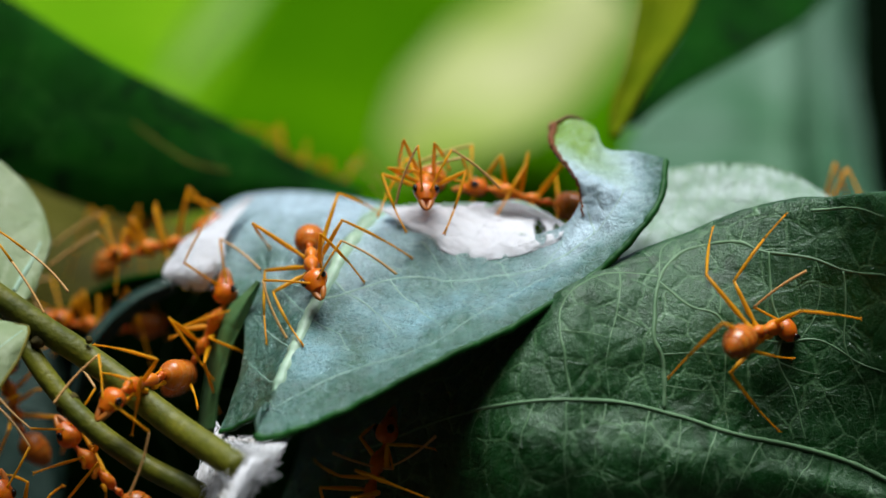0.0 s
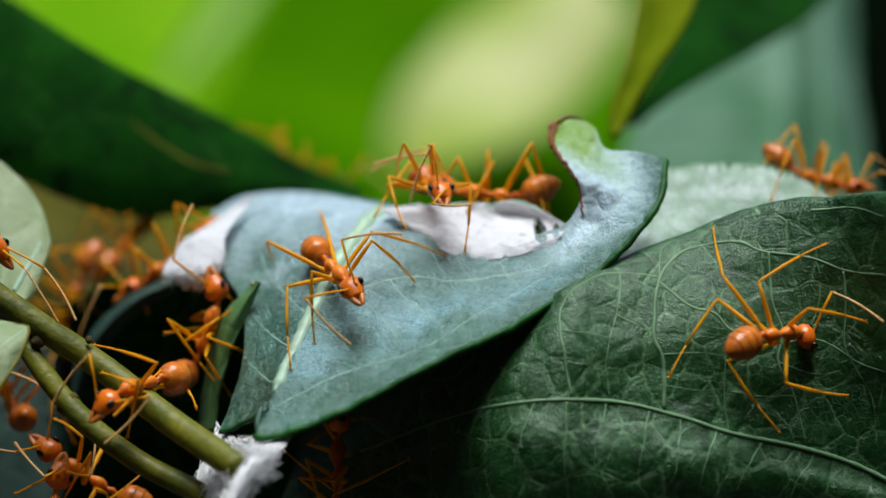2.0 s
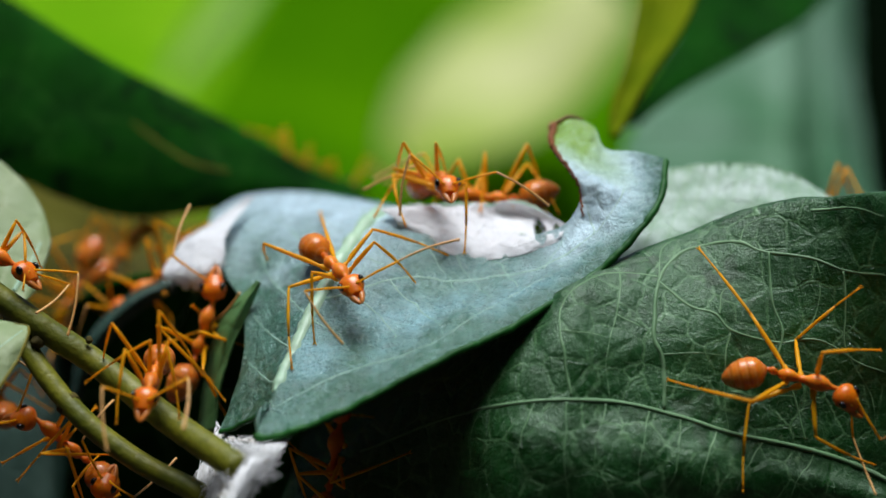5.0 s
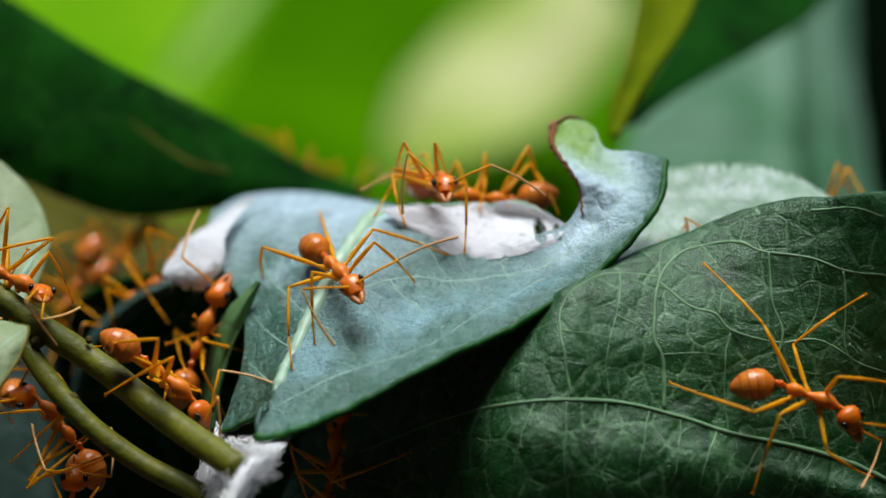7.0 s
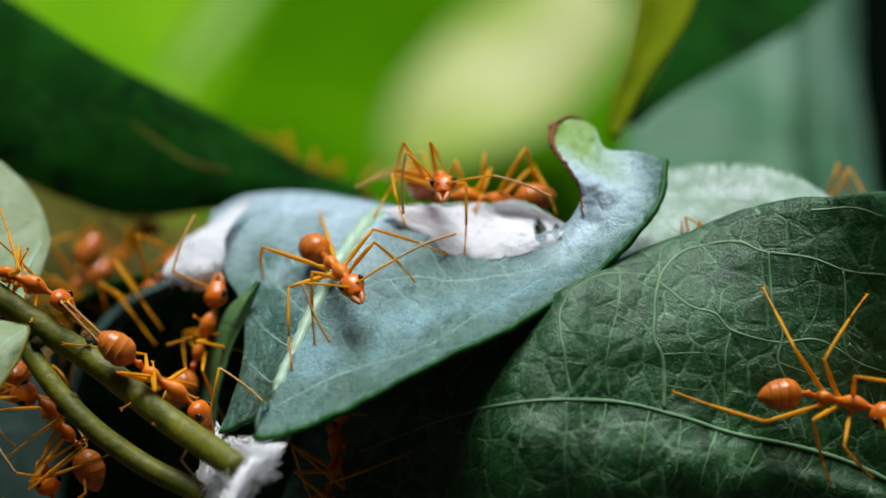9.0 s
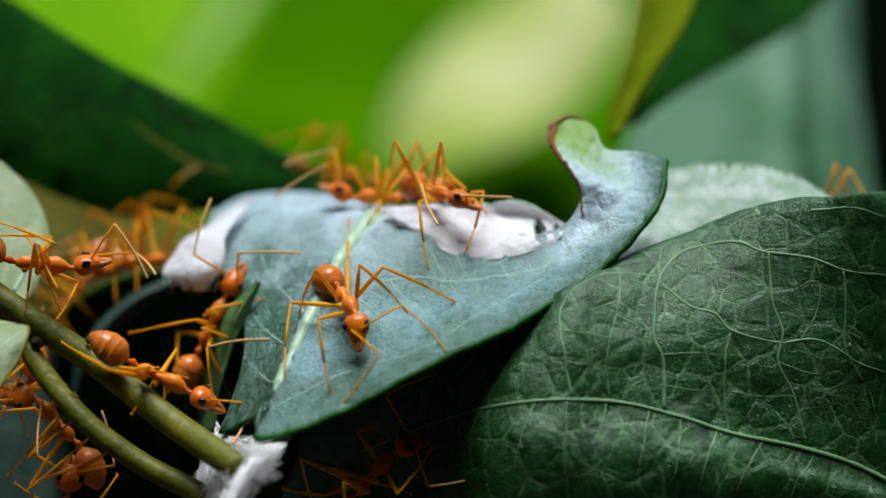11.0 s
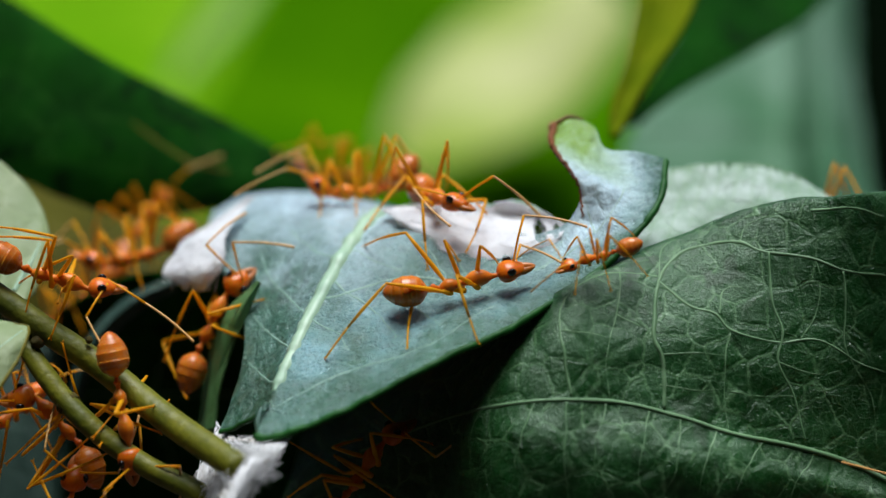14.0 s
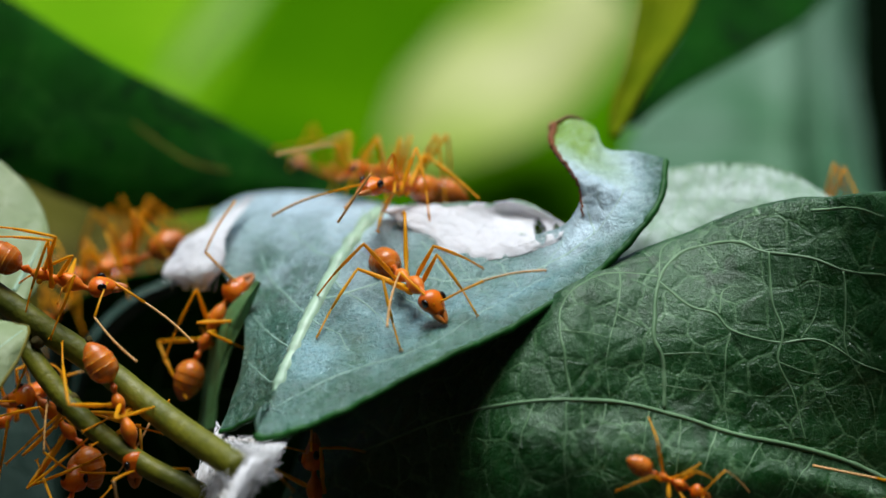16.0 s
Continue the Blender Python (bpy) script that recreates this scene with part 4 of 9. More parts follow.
def lathe(profile, wide=1.0, high=1.0, sides=20, smooth=6):
    """A body turned about x: rows of (x, radius, centre height)."""
    path = glide(np.array(profile), np.linspace(0, 1, smooth * (len(profile) - 1) + 1))
    bm = bmesh.new()
    rings = []
    for x, r, z in path:
        r = max(r, 0.004)
        rings.append([bm.verts.new((x * MM, r * wide * math.cos(a) * MM, (z + r * high * math.sin(a)) * MM)) for a in (2 * math.pi * k / sides for k in range(sides))])
    for a, b in zip(rings, rings[1:]):
        for k in range(sides):
            bm.faces.new((a[k], b[k], b[(k + 1) % sides], a[(k + 1) % sides]))
    bm.faces.new(rings[0])
    bm.faces.new(list(reversed(rings[-1])))
    bmesh.ops.recalc_face_normals(bm, faces=bm.faces)
    return bm


def ball(bm, centre, r, squash=(1, 1, 1)):
    m = Matrix.Translation(Vector(centre) * MM) @ Matrix.Diagonal((*squash, 1))
    bmesh.ops.create_uvsphere(bm, u_segments=12, v_segments=8, radius=r * MM, matrix=m)


def weaver_ant():
    ant = thing("weaver_ant", "orange-red weaver ant with long thin legs", "ant", "weaver ants of the nest")
    part("thorax", lathe([(-1.32, 0.10, -0.08), (-1.12, 0.29, -0.06), (-0.82, 0.42, 0.0), (-0.45, 0.38, 0.03), (-0.12, 0.24, 0.02), (0.12, 0.21, 0.04), (0.42, 0.29, 0.10), (0.82, 0.48, 0.14), (1.25, 0.53, 0.14), (1.65, 0.40, 0.12), (1.95, 0.20, 0.09), (2.2, 0.15, 0.08), (2.4, 0.15, 0.08)], 0.92, 1.0), M_ANT_CHEST, ant)
    part("petiole", lathe([(-2.05, 0.13, 0.0), (-1.85, 0.16, 0.02), (-1.62, 0.25, 0.06), (-1.42, 0.17, 0.0), (-1.2, 0.14, -0.06)], 0.9, 1.1, 12, 4), M_ANT, ant)
    rear = part("gaster", lathe([(0.05, 0.10, 0), (-0.1, 0.38, 0), (-0.45, 0.82, 0), (-0.95, 1.0, 0), (-0.99, 0.975, 0), (-1.5, 0.98, 0), (-1.54, 0.95, 0), (-2.0, 0.79, 0), (-2.04, 0.755, 0), (-2.4, 0.5, 0), (-2.62, 0.26, 0), (-2.72, 0.05, 0)], 0.98, 0.96, 24, 4), M_ANT_BACK, ant, "amber gaster with faint rings")
    rear.location = WAIST * MM
    head = part("head", lathe([(-0.05, 0.12, 0), (0.03, 0.40, 0), (0.2, 0.68, 0), (0.5, 0.82, 0.02), (0.85, 0.79, 0.02), (1.2, 0.63, 0.0), (1.45, 0.50, -0.04), (1.62, 0.38, -0.07), (1.68, 0.05, -0.08)], 0.98, 0.72, 24), M_ANT, ant)
    head.location = NECK * MM
    for s in (1, -1):
        bm = bmesh.new()
        ball(bm, (0.80, s * 0.67, 0.33), 0.25, (1.15, 0.7, 1.0))
        part("eye", bm, M_EYE, head, "black bead-like eye")
        bm = bmesh.new()
        tube(bm, [(1.3, s * 0.30, -0.10), (1.60, s * 0.28, -0.14), (1.92, s * 0.20, -0.18), (2.18, s * 0.10, -0.2), (2.34, s * 0.02, -0.2)], [0.22, 0.22, 0.18, 0.12, 0.03], 8)
        for k in range(4):
            x = 1.74 + 0.13 * k
            tube(bm, [(x, s * (0.26 - 0.05 * k), -0.19), (x + 0.05, s * (0.13 - 0.035 * k), -0.2)], [0.05, 0.01], 5)
        part("mandible", bm, M_JAW, head, "dark toothed mandible")
        bm = bmesh.new()
        tube(bm, [(0, 0, 0), (0.2, 0, 0.02), (SCAPE * 0.5, 0, 0.05), (SCAPE, 0, 0)], [0.10, 0.065, 0.07, 0.085], 7)
        feeler = part("antenna", bm, M_ANT_LEG, ant)
        bm = bmesh.new()
        pts, radii = [], []
        for k in range(12):
            for o, r in ((0.02, 0.062), (0.8, 0.076), (0.96, 0.058)):
                x = (k + o) / 12
                pts.append((x * FLAGELLUM, 0, 0.16 * math.sin(math.pi * x)))
                radii.append(r * (1.0 + 0.25 * x))
        tube(bm, pts, radii, 6)
        whip = part("flagellum", bm, M_ANT_FEELER, feeler)
        whip.location = Vector((SCAPE, 0, 0)) * MM
        for k in "123":
            x, y, z, up, down = LEGS[k]
            bm = bmesh.new()
            tube(bm, [(-0.12, 0, 0), (0.15, 0, 0), (0.45, 0, 0.02), (0.62, 0, 0.0), (up * 0.35, 0, 0.03), (up * 0.75, 0, 0.02), (up, 0, 0)], [0.17, 0.20, 0.15, 0.10, 0.155, 0.125, 0.085], 9)
            ball(bm, (up, 0, 0), 0.092)
            leg = part("leg", bm, M_ANT_LEG, ant)
            leg.location = Vector((x, s * y, z)) * MM
            bm = bmesh.new()
            t = down * 0.60
            tube(bm, [(0, 0, 0), (0.25, 0, 0.05), (t * 0.6, 0, 0.13), (t, 0, 0.14)], [0.07, 0.085, 0.105, 0.075], 8)
            step = (down - t) / 5
            tube(bm, [(t - 0.03, 0, 0.14), (t + step * 0.7, 0, 0.13), (t + step * 2.2, 0, 0.09), (t + step * 2.3, 0, 0.09), (t + step * 3.4, 0, 0.05), (t + step * 3.5, 0, 0.05), (down - 0.1, 0, 0.0)], [0.05, 0.062, 0.055, 0.062, 0.05, 0.06, 0.07], 7)
            for c in (1, -1):
                tube(bm, [(down - 0.15, c * 0.02, 0), (down - 0.02, c * 0.10, 0.02), (down + 0.06, c * 0.09, -0.06)], [0.05, 0.04, 0.012], 5)
            shin = part("shin", bm, M_ANT_LEG, leg)
            shin.location = Vector((up, 0, 0)) * MM
    return ant


class Ant:
    """One ant, with the limbs in a known order and the poses it takes."""

    def __init__(self, ob, size):
        self.ob, self.size, self.keys = ob, size, []
        ob.scale = (size, size, size)
        kids = list(ob.children)

        def those(name):
            return sorted((o for o in kids if o.name.split(".")[0] == name), key=lambda o: o.name)

        self.head, self.rear = those("head")[0], those("gaster")[0]
        legs, feelers = those("leg"), those("antenna")
        self.legs = {"L1": legs[0], "L2": legs[1], "L3": legs[2], "R1": legs[3], "R2": legs[4], "R3": legs[5]}
        self.feelers = {"LA": feelers[0], "RA": feelers[1]}

    def step(self, t, thorax, head, rear, up, **limbs):
        """One pose: three body points, the way up, and for each limb its foot or tip and its knee."""
        self.keys.append((t, np.array(thorax), np.array(head), np.array(rear), np.array(up), {k: np.array(v, float) for k, v in limbs.items()}))


def eased(ts, vs, t):
    """A smooth path through keys that never overshoots."""
    ts, vs = np.asarray(ts, float), np.asarray(vs, float)
    if len(ts) == 1 or t <= ts[0]:
        return vs[0]
    if t >= ts[-1]:
        return vs[-1]
    d = np.diff(vs, axis=0) / np.diff(ts)[:, None]
    m = np.zeros_like(vs)
    both = d[:-1] * d[1:]
    m[1:-1] = np.where(both > 0, 2 * both / np.where(np.abs(d[:-1] + d[1:]) > 1e-9, d[:-1] + d[1:], 1), 0)
    i = min(np.searchsorted(ts, t, side="right") - 1, len(ts) - 2)
    h = ts[i + 1] - ts[i]
    s = (t - ts[i]) / h
    return (1 + 2 * s) * (1 - s) ** 2 * vs[i] + s * (1 - s) ** 2 * h * m[i] + s * s * (3 - 2 * s) * vs[i + 1] + s * s * (s - 1) * h * m[i + 1]


def stepped(ts, vs, t, late):
    """A foot that stays put, then swings over; late: which of the two tripods."""
    if len(ts) == 1 or t <= ts[0]:
        return vs[0], 0.0
    if t >= ts[-1]:
        return vs[-1], 0.0
    i = min(int(np.searchsorted(ts, t, side="right")) - 1, len(ts) - 2)
    a, b = vs[i], vs[i + 1]
    far = np.linalg.norm(b[:3] - a[:3])
    n = max(1, math.ceil(far / 4.0))
    s = (t - ts[i]) / (ts[i + 1] - ts[i]) * n
    k = min(int(s), n - 1)
    f = min(max(((s - k) - 0.45 * late) / 0.55, 0), 1)
    f = f * f * (3 - 2 * f)
    return a + (b - a) * (k + f) / n, math.sin(math.pi * f) * min(far / n * 0.18, 0.6)


def basis(forward, up):
    x = Vector(forward).normalized()
    y = Vector(up).cross(x).normalized()
    m = Matrix((x, y, x.cross(y))).transposed()
    return m.to_4x4()


def two_bones(root, tip, knee, a, b):
    """Turns of an upper and a lower rod of lengths a and b, from root to tip, the joint towards knee."""
    way = tip - root
    far = min(max(way.length, abs(a - b) + 0.05), a + b - 0.02)
    way.normalize()
    side = knee - root
    side = side - way * side.dot(way)
    if side.length < 1e-4:
        side = way.orthogonal()
    side.normalize()
    c = (a * a + far * far - b * b) / (2 * a * far)
    joint = root + way * (a * c) + side * (a * math.sqrt(max(1 - c * c, 0)))
    hinge = way.cross(side)
    upper = Matrix.Translation(root * MM) @ basis_hinge(joint - root, hinge)
    lower = Matrix.Translation(joint * MM) @ basis_hinge(root + way * far - joint, hinge)
    return upper, upper.inverted() @ lower


def basis_hinge(x, hinge):
    x = x.normalized()
    y = -hinge.normalized()
    return Matrix((x, y, x.cross(y))).transposed().to_4x4()


def animate(ant, index):
    ts = [k[0] for k in ant.keys]
    moments = sorted(set([round(x * 0.2, 3) for x in range(81)] + ts))
    rows = {o: [] for o in [ant.ob, ant.head, ant.rear, *ant.legs.values(), *ant.feelers.values()]}
    for o in [*ant.legs.values(), *ant.feelers.values()]:
        rows[o.children[0]] = []
    for t in moments:
        thorax, head, rear, up = (Vector(eased(ts, [k[i] for k in ant.keys], t)) for i in (1, 2, 3, 4))
        fore = (head - thorax).normalized() + (thorax - rear).normalized() * 1.2
        body = Matrix.Translation(thorax * MM) @ basis(fore, up)
        rows[ant.ob].append((t, body))
        back = (Matrix.Translation(thorax) @ basis(fore, up)).inverted()

        def local(p):
            return (back @ Vector(p)) / ant.size

        aim = local(head) - NECK
        aim.x = max(aim.x, 0.35)
        skull = Matrix.Translation(NECK * MM) @ basis(aim, (0, 0, 1))
        rows[ant.head].append((t, skull))
        tail = WAIST - local(rear)
        tail.x = max(tail.x, 0.5)
        rows[ant.rear].append((t, Matrix.Translation(WAIST * MM) @ basis(tail, (0, 0, 1))))
        for name, leg in ant.legs.items():
            x, y, z, a, b = LEGS[name[1]]
            late = name in ("L1", "L3", "R2")
            limb, lift = stepped(ts, [k[5][name] for k in ant.keys], t, late)
            hip = Vector((x, y if name[0] == "L" else -y, z))
            foot = local(Vector(limb[:3]) + up * lift)
            upper, lower = two_bones(hip, foot, local(limb[3:]), a, b)
            rows[leg].append((t, upper))
            rows[leg.children[0]].append((t, lower))
        for name, feeler in ant.feelers.items():
            limb = eased(ts, [k[5][name] for k in ant.keys], t)
            s = 1 if name == "LA" else -1
            root = skull @ (Vector((SOCKET.x, SOCKET.y * s, SOCKET.z)) * MM) / MM
            beat = t * (1.1 + 0.13 * (index % 5)) + index * 1.7 + s
            sway = Vector((noise.noise((beat, 3, index)), noise.noise((beat, 7, index)), noise.noise((beat, 11, index)))) * 0.9
            upper, lower = two_bones(root, local(limb[:3]) + sway, local(limb[3:]) + sway * 0.4, SCAPE, FLAGELLUM)
            rows[feeler].append((t, upper))
            rows[feeler.children[0]].append((t, lower))
    for o, r in rows.items():
        walk(o, r)


ANTS = []
MODEL = weaver_ant()


def ant(label, size=1.05):
    ob = MODEL if not ANTS else copy_thing(MODEL, Matrix.Identity(4))
    a = Ant(tagged(ob, label), size)
    ANTS.append(a)
    return a



a = ant("orange weaver ant standing guard on the glossy folded leaf", 1.05)
a.step(0, (-8.50, 4.08, -0.62), (-8.08, 1.10, -2.13), (-8.81, 7.25, 0.63), (-0.47, -0.48, 0.74),
       L1=(-5.07, 3.29, -2.15, -7.73, 1.12, 0.94), L2=(-1.99, 4.92, -0.59, -6.50, 2.75, 1.84), L3=(-4.28, 11.26, 2.41, -6.89, 5.88, 3.60), R1=(-8.81, -0.28, -6.10, -10.91, 2.15, -2.77), R2=(-11.32, 2.53, -6.13, -11.62, 5.47, -1.42), R3=(-11.65, 10.52, 0.04, -12.33, 4.69, 1.64), LA=(-2.92, -0.64, -1.60, -6.14, -0.14, -0.50), RA=(-9.82, -0.64, -5.66, -10.24, -0.14, -3.71))
a.step(0.5, (-7.19, 2.63, -0.87), (-6.16, -0.30, -2.08), (-8.22, 5.76, 0.19), (-0.33, -0.53, 0.78),
       L1=(-1.79, 3.36, -2.15, -4.41, 0.57, 0.43), L2=(-1.80, 4.87, -0.63, -5.99, 2.52, 2.18), L3=(-4.59, 12.75, 2.93, -6.14, 7.03, 1.56), R1=(-8.87, -0.38, -6.20, -8.58, -0.76, -1.61), R2=(-9.44, -1.62, -7.56, -9.79, 0.70, -2.52), R3=(-11.51, 9.56, -0.53, -11.52, 3.60, 0.72), LA=(0.92, -2.06, -1.90, -3.32, -1.56, -0.14), RA=(-5.43, -2.06, -6.13, -7.21, -1.56, -2.44))
a.step(1.5, (-6.95, 2.11, -1.34), (-5.70, -0.74, -2.58), (-8.26, 5.09, -0.15), (-0.25, -0.59, 0.77),
       L1=(-1.79, 3.36, -2.15, -4.48, 0.77, 0.56), L2=(0.22, 5.26, -0.52, -4.60, 2.99, 1.08), L3=(-8.39, 12.31, 2.54, -7.66, 6.40, 1.26), R1=(-8.10, -0.18, -5.96, -8.26, -1.22, -1.46), R2=(-9.51, -1.60, -7.57, -9.87, 0.35, -2.37), R3=(-11.42, 9.40, -0.64, -11.18, 3.42, 0.50), LA=(-2.95, -2.46, 0.74, -4.37, -1.96, 0.39), RA=(-5.59, -2.46, -5.94, -7.02, -1.96, -2.79))
a.step(4, (-6.96, 2.29, -1.12), (-5.69, -0.53, -2.41), (-8.41, 5.23, 0.04), (-0.27, -0.57, 0.78),
       L1=(-1.79, 3.36, -2.15, -4.30, 0.51, 0.47), L2=(0.30, 5.32, -0.41, -4.54, 3.14, 1.26), L3=(-8.40, 12.61, 2.54, -7.78, 6.67, 1.34), R1=(-8.09, -0.28, -6.03, -8.26, -1.05, -1.47), R2=(-9.44, -1.62, -7.56, -9.76, 0.47, -2.42), R3=(-11.51, 9.56, -0.53, -11.39, 3.54, 0.35), LA=(1.20, -2.24, 1.16, -3.14, -1.74, 0.74), RA=(-6.58, -2.24, -5.95, -7.21, -1.74, -2.97))
a.step(9, (-6.96, 2.29, -1.12), (-5.69, -0.53, -2.41), (-8.41, 5.23, 0.04), (-0.27, -0.57, 0.78),
       L1=(-1.79, 3.36, -2.15, -4.30, 0.51, 0.47), L2=(0.30, 5.32, -0.41, -4.54, 3.14, 1.26), L3=(-8.40, 12.61, 2.54, -7.78, 6.67, 1.34), R1=(-8.09, -0.28, -6.03, -8.26, -1.05, -1.47), R2=(-9.44, -1.62, -7.56, -9.76, 0.47, -2.42), R3=(-11.99, 8.32, -1.84, -11.51, 2.57, 0.10), LA=(1.20, -2.24, 1.16, -3.14, -1.74, 0.74), RA=(-7.18, -2.24, -5.77, -7.49, -1.74, -2.79))
a.step(11.5, (-5.93, -0.08, -3.46), (-5.20, -2.46, -5.20), (-7.20, 2.86, -2.22), (-0.08, -0.70, 0.71),
       L1=(-2.44, -1.53, -5.80, -4.53, -2.64, -1.83), L2=(0.76, 1.18, -3.38, -3.77, -1.14, -1.13), L3=(-4.88, 9.50, 1.74, -5.33, 3.78, -0.29), R1=(-6.95, -3.62, -8.86, -7.84, -3.11, -4.36), R2=(-9.99, -2.39, -8.41, -9.29, 0.87, -3.95), R3=(-9.21, 2.38, -4.13, -7.85, -2.88, -1.37), LA=(0.03, -4.37, -7.26, -1.53, -3.87, -6.06), RA=(-5.97, -4.37, -10.21, -5.02, -3.87, -6.93))
a.step(12, (-5.67, -0.15, -3.53), (-4.82, -2.49, -5.28), (-6.98, 2.76, -2.22), (-0.07, -0.70, 0.71),
       L1=(-1.55, -1.69, -5.62, -3.47, 0.92, -2.32), L2=(0.22, 2.39, -2.86, -3.61, -1.27, -1.18), L3=(-4.88, 9.50, 1.74, -5.33, 3.84, -0.44), R1=(-6.42, -3.66, -8.69, -7.87, -2.82, -4.38), R2=(-9.28, -2.44, -8.40, -9.05, 0.71, -3.83), R3=(-9.21, 2.38, -4.13, -7.74, -2.86, -1.39), LA=(0.03, -4.38, -6.91, -1.53, -3.88, -5.54), RA=(-5.63, -4.38, -9.52, -5.02, -3.88, -6.93))
a.step(12.5, (-1.75, -0.26, -3.35), (0.49, -2.89, -3.51), (-4.92, -0.26, -3.28), (-0.04, -0.63, 0.77),
       L1=(1.66, 1.68, -2.85, 0.11, -2.53, -1.78), L2=(-0.22, 3.91, -1.79, -1.62, -1.30, -0.43), L3=(-5.15, 5.90, 0.04, -3.66, 0.04, 0.74), R1=(-0.21, -3.16, -6.27, -3.62, -0.47, -4.69), R2=(-7.51, -3.92, -9.27, -4.36, -1.48, -5.39), R3=(-8.55, -0.98, -6.78, -6.04, 1.57, -1.86), LA=(8.54, -4.45, -1.87, 4.04, -3.95, -1.88), RA=(5.59, -4.45, -7.43, 1.95, -3.95, -4.14))
a.step(13, (-1.03, -0.70, -3.34), (1.33, -3.22, -3.18), (-4.34, -0.70, -3.16), (-0.12, -0.57, 0.81),
       L1=(2.39, 2.01, -2.50, 1.14, -2.24, -1.19), L2=(0.04, 4.16, -1.61, -1.49, -1.03, -0.29), L3=(-5.15, 5.90, 0.04, -3.26, 0.14, 0.61), R1=(0.21, -3.38, -6.26, -2.85, -0.42, -4.47), R2=(-6.75, -4.12, -9.18, -3.87, -1.74, -5.06), R3=(-7.94, -1.25, -6.87, -5.06, -2.35, -1.62), LA=(8.52, -4.76, -1.35, 4.03, -4.26, -1.70), RA=(5.58, -4.76, -6.55, 2.64, -4.26, -4.14))
a.step(13.5, (0.33, 0.58, -2.26), (4.08, 0.58, -1.29), (-3.52, 0.58, -2.69), (-0.10, -0.58, 0.81),
       L1=(3.22, 4.15, -1.06, 2.35, -0.23, 0.12), L2=(1.03, 4.92, -0.77, 0.13, -0.40, 0.60), L3=(-5.16, 6.30, 0.22, -2.62, 0.88, 1.37), R1=(2.25, -2.74, -6.00, 0.85, -2.24, -1.62), R2=(0.32, -2.31, -5.60, -2.73, 1.86, -3.51), R3=(-7.40, -1.43, -6.87, -4.13, -1.77, -1.74), LA=(7.69, -0.42, 1.28, 6.11, 0.08, 0.93), RA=(8.76, -0.42, -1.92, 6.29, 0.08, -1.32))
a.step(14, (1.07, 0.58, -2.19), (4.51, 0.58, -1.29), (-2.33, 0.58, -2.69), (-0.10, -0.58, 0.81),
       L1=(3.86, 3.21, -1.42, 2.11, -0.88, -0.18), L2=(1.03, 4.92, -0.77, 0.07, -0.39, 0.60), L3=(-5.16, 6.30, 0.22, -2.57, 0.90, 1.34), R1=(2.25, -2.74, -6.00, 0.75, -2.23, -1.66), R2=(-2.25, -2.23, -6.30, -2.58, 2.13, -2.86), R3=(-7.40, -1.43, -6.87, -4.16, -1.51, -1.71), LA=(9.12, -0.42, 0.75, 6.11, 0.08, 0.57), RA=(7.69, -0.42, -0.75, 5.93, 0.08, -0.86))
a.step(14.5, (-0.32, 0.35, -2.65), (3.01, 0.35, -1.79), (-3.65, 0.35, -2.83), (-0.09, -0.59, 0.80),
       L1=(4.68, 0.11, -3.00, 1.67, 2.16, -0.15), L2=(1.03, 4.78, -0.96, -0.13, -0.51, 0.34), L3=(-5.54, 6.51, 0.22, -2.72, 1.20, 1.20), R1=(2.32, -2.74, -5.86, 0.17, -2.34, -1.79), R2=(-3.02, -2.68, -6.71, -1.82, -1.94, -1.32), R3=(-7.40, -1.43, -6.87, -4.47, -1.76, -1.54), LA=(6.26, -0.65, 0.04, 4.50, -0.15, -0.14), RA=(6.26, -0.65, -2.81, 4.85, -0.15, -2.11))
a.step(15, (-1.51, 1.14, -2.30), (0.57, -1.62, -2.51), (-4.33, 3.06, -1.78), (0.05, -0.69, 0.72),
       L1=(3.06, -0.64, -3.81, 0.39, -0.53, -0.04), L2=(2.86, 4.02, -1.24, -0.23, -0.36, 0.25), L3=(-5.34, 5.94, 0.04, -2.94, 0.58, 1.66), R1=(-0.56, -2.50, -5.77, -3.34, 0.91, -4.34), R2=(-2.96, -2.18, -6.48, -4.69, 1.92, -3.14), R3=(-7.53, 1.38, -4.29, -3.91, -1.94, -0.68), LA=(4.06, -3.21, -2.76, 2.32, -2.71, -1.72), RA=(-0.14, -3.21, -5.56, -0.14, -2.71, -4.18))
a.step(15.5, (-2.24, 1.49, -1.95), (-0.65, -0.80, -3.33), (-3.82, 4.36, -0.92), (0.08, -0.72, 0.69),
       L1=(2.17, -0.97, -4.22, -0.39, -0.98, -0.38), L2=(2.60, 4.08, -1.25, -0.54, -0.28, 0.21), L3=(-2.73, 9.72, 2.16, -2.47, 3.64, 2.20), R1=(-2.61, -2.21, -6.37, -3.70, -1.72, -1.91), R2=(-8.00, 0.03, -5.61, -5.38, 2.39, -1.31), R3=(-8.15, 2.96, -3.06, -4.86, -0.95, 0.26), LA=(4.78, -2.61, -1.72, 1.62, -2.11, -0.85), RA=(-3.30, -2.61, -5.59, -2.78, -2.11, -4.19))
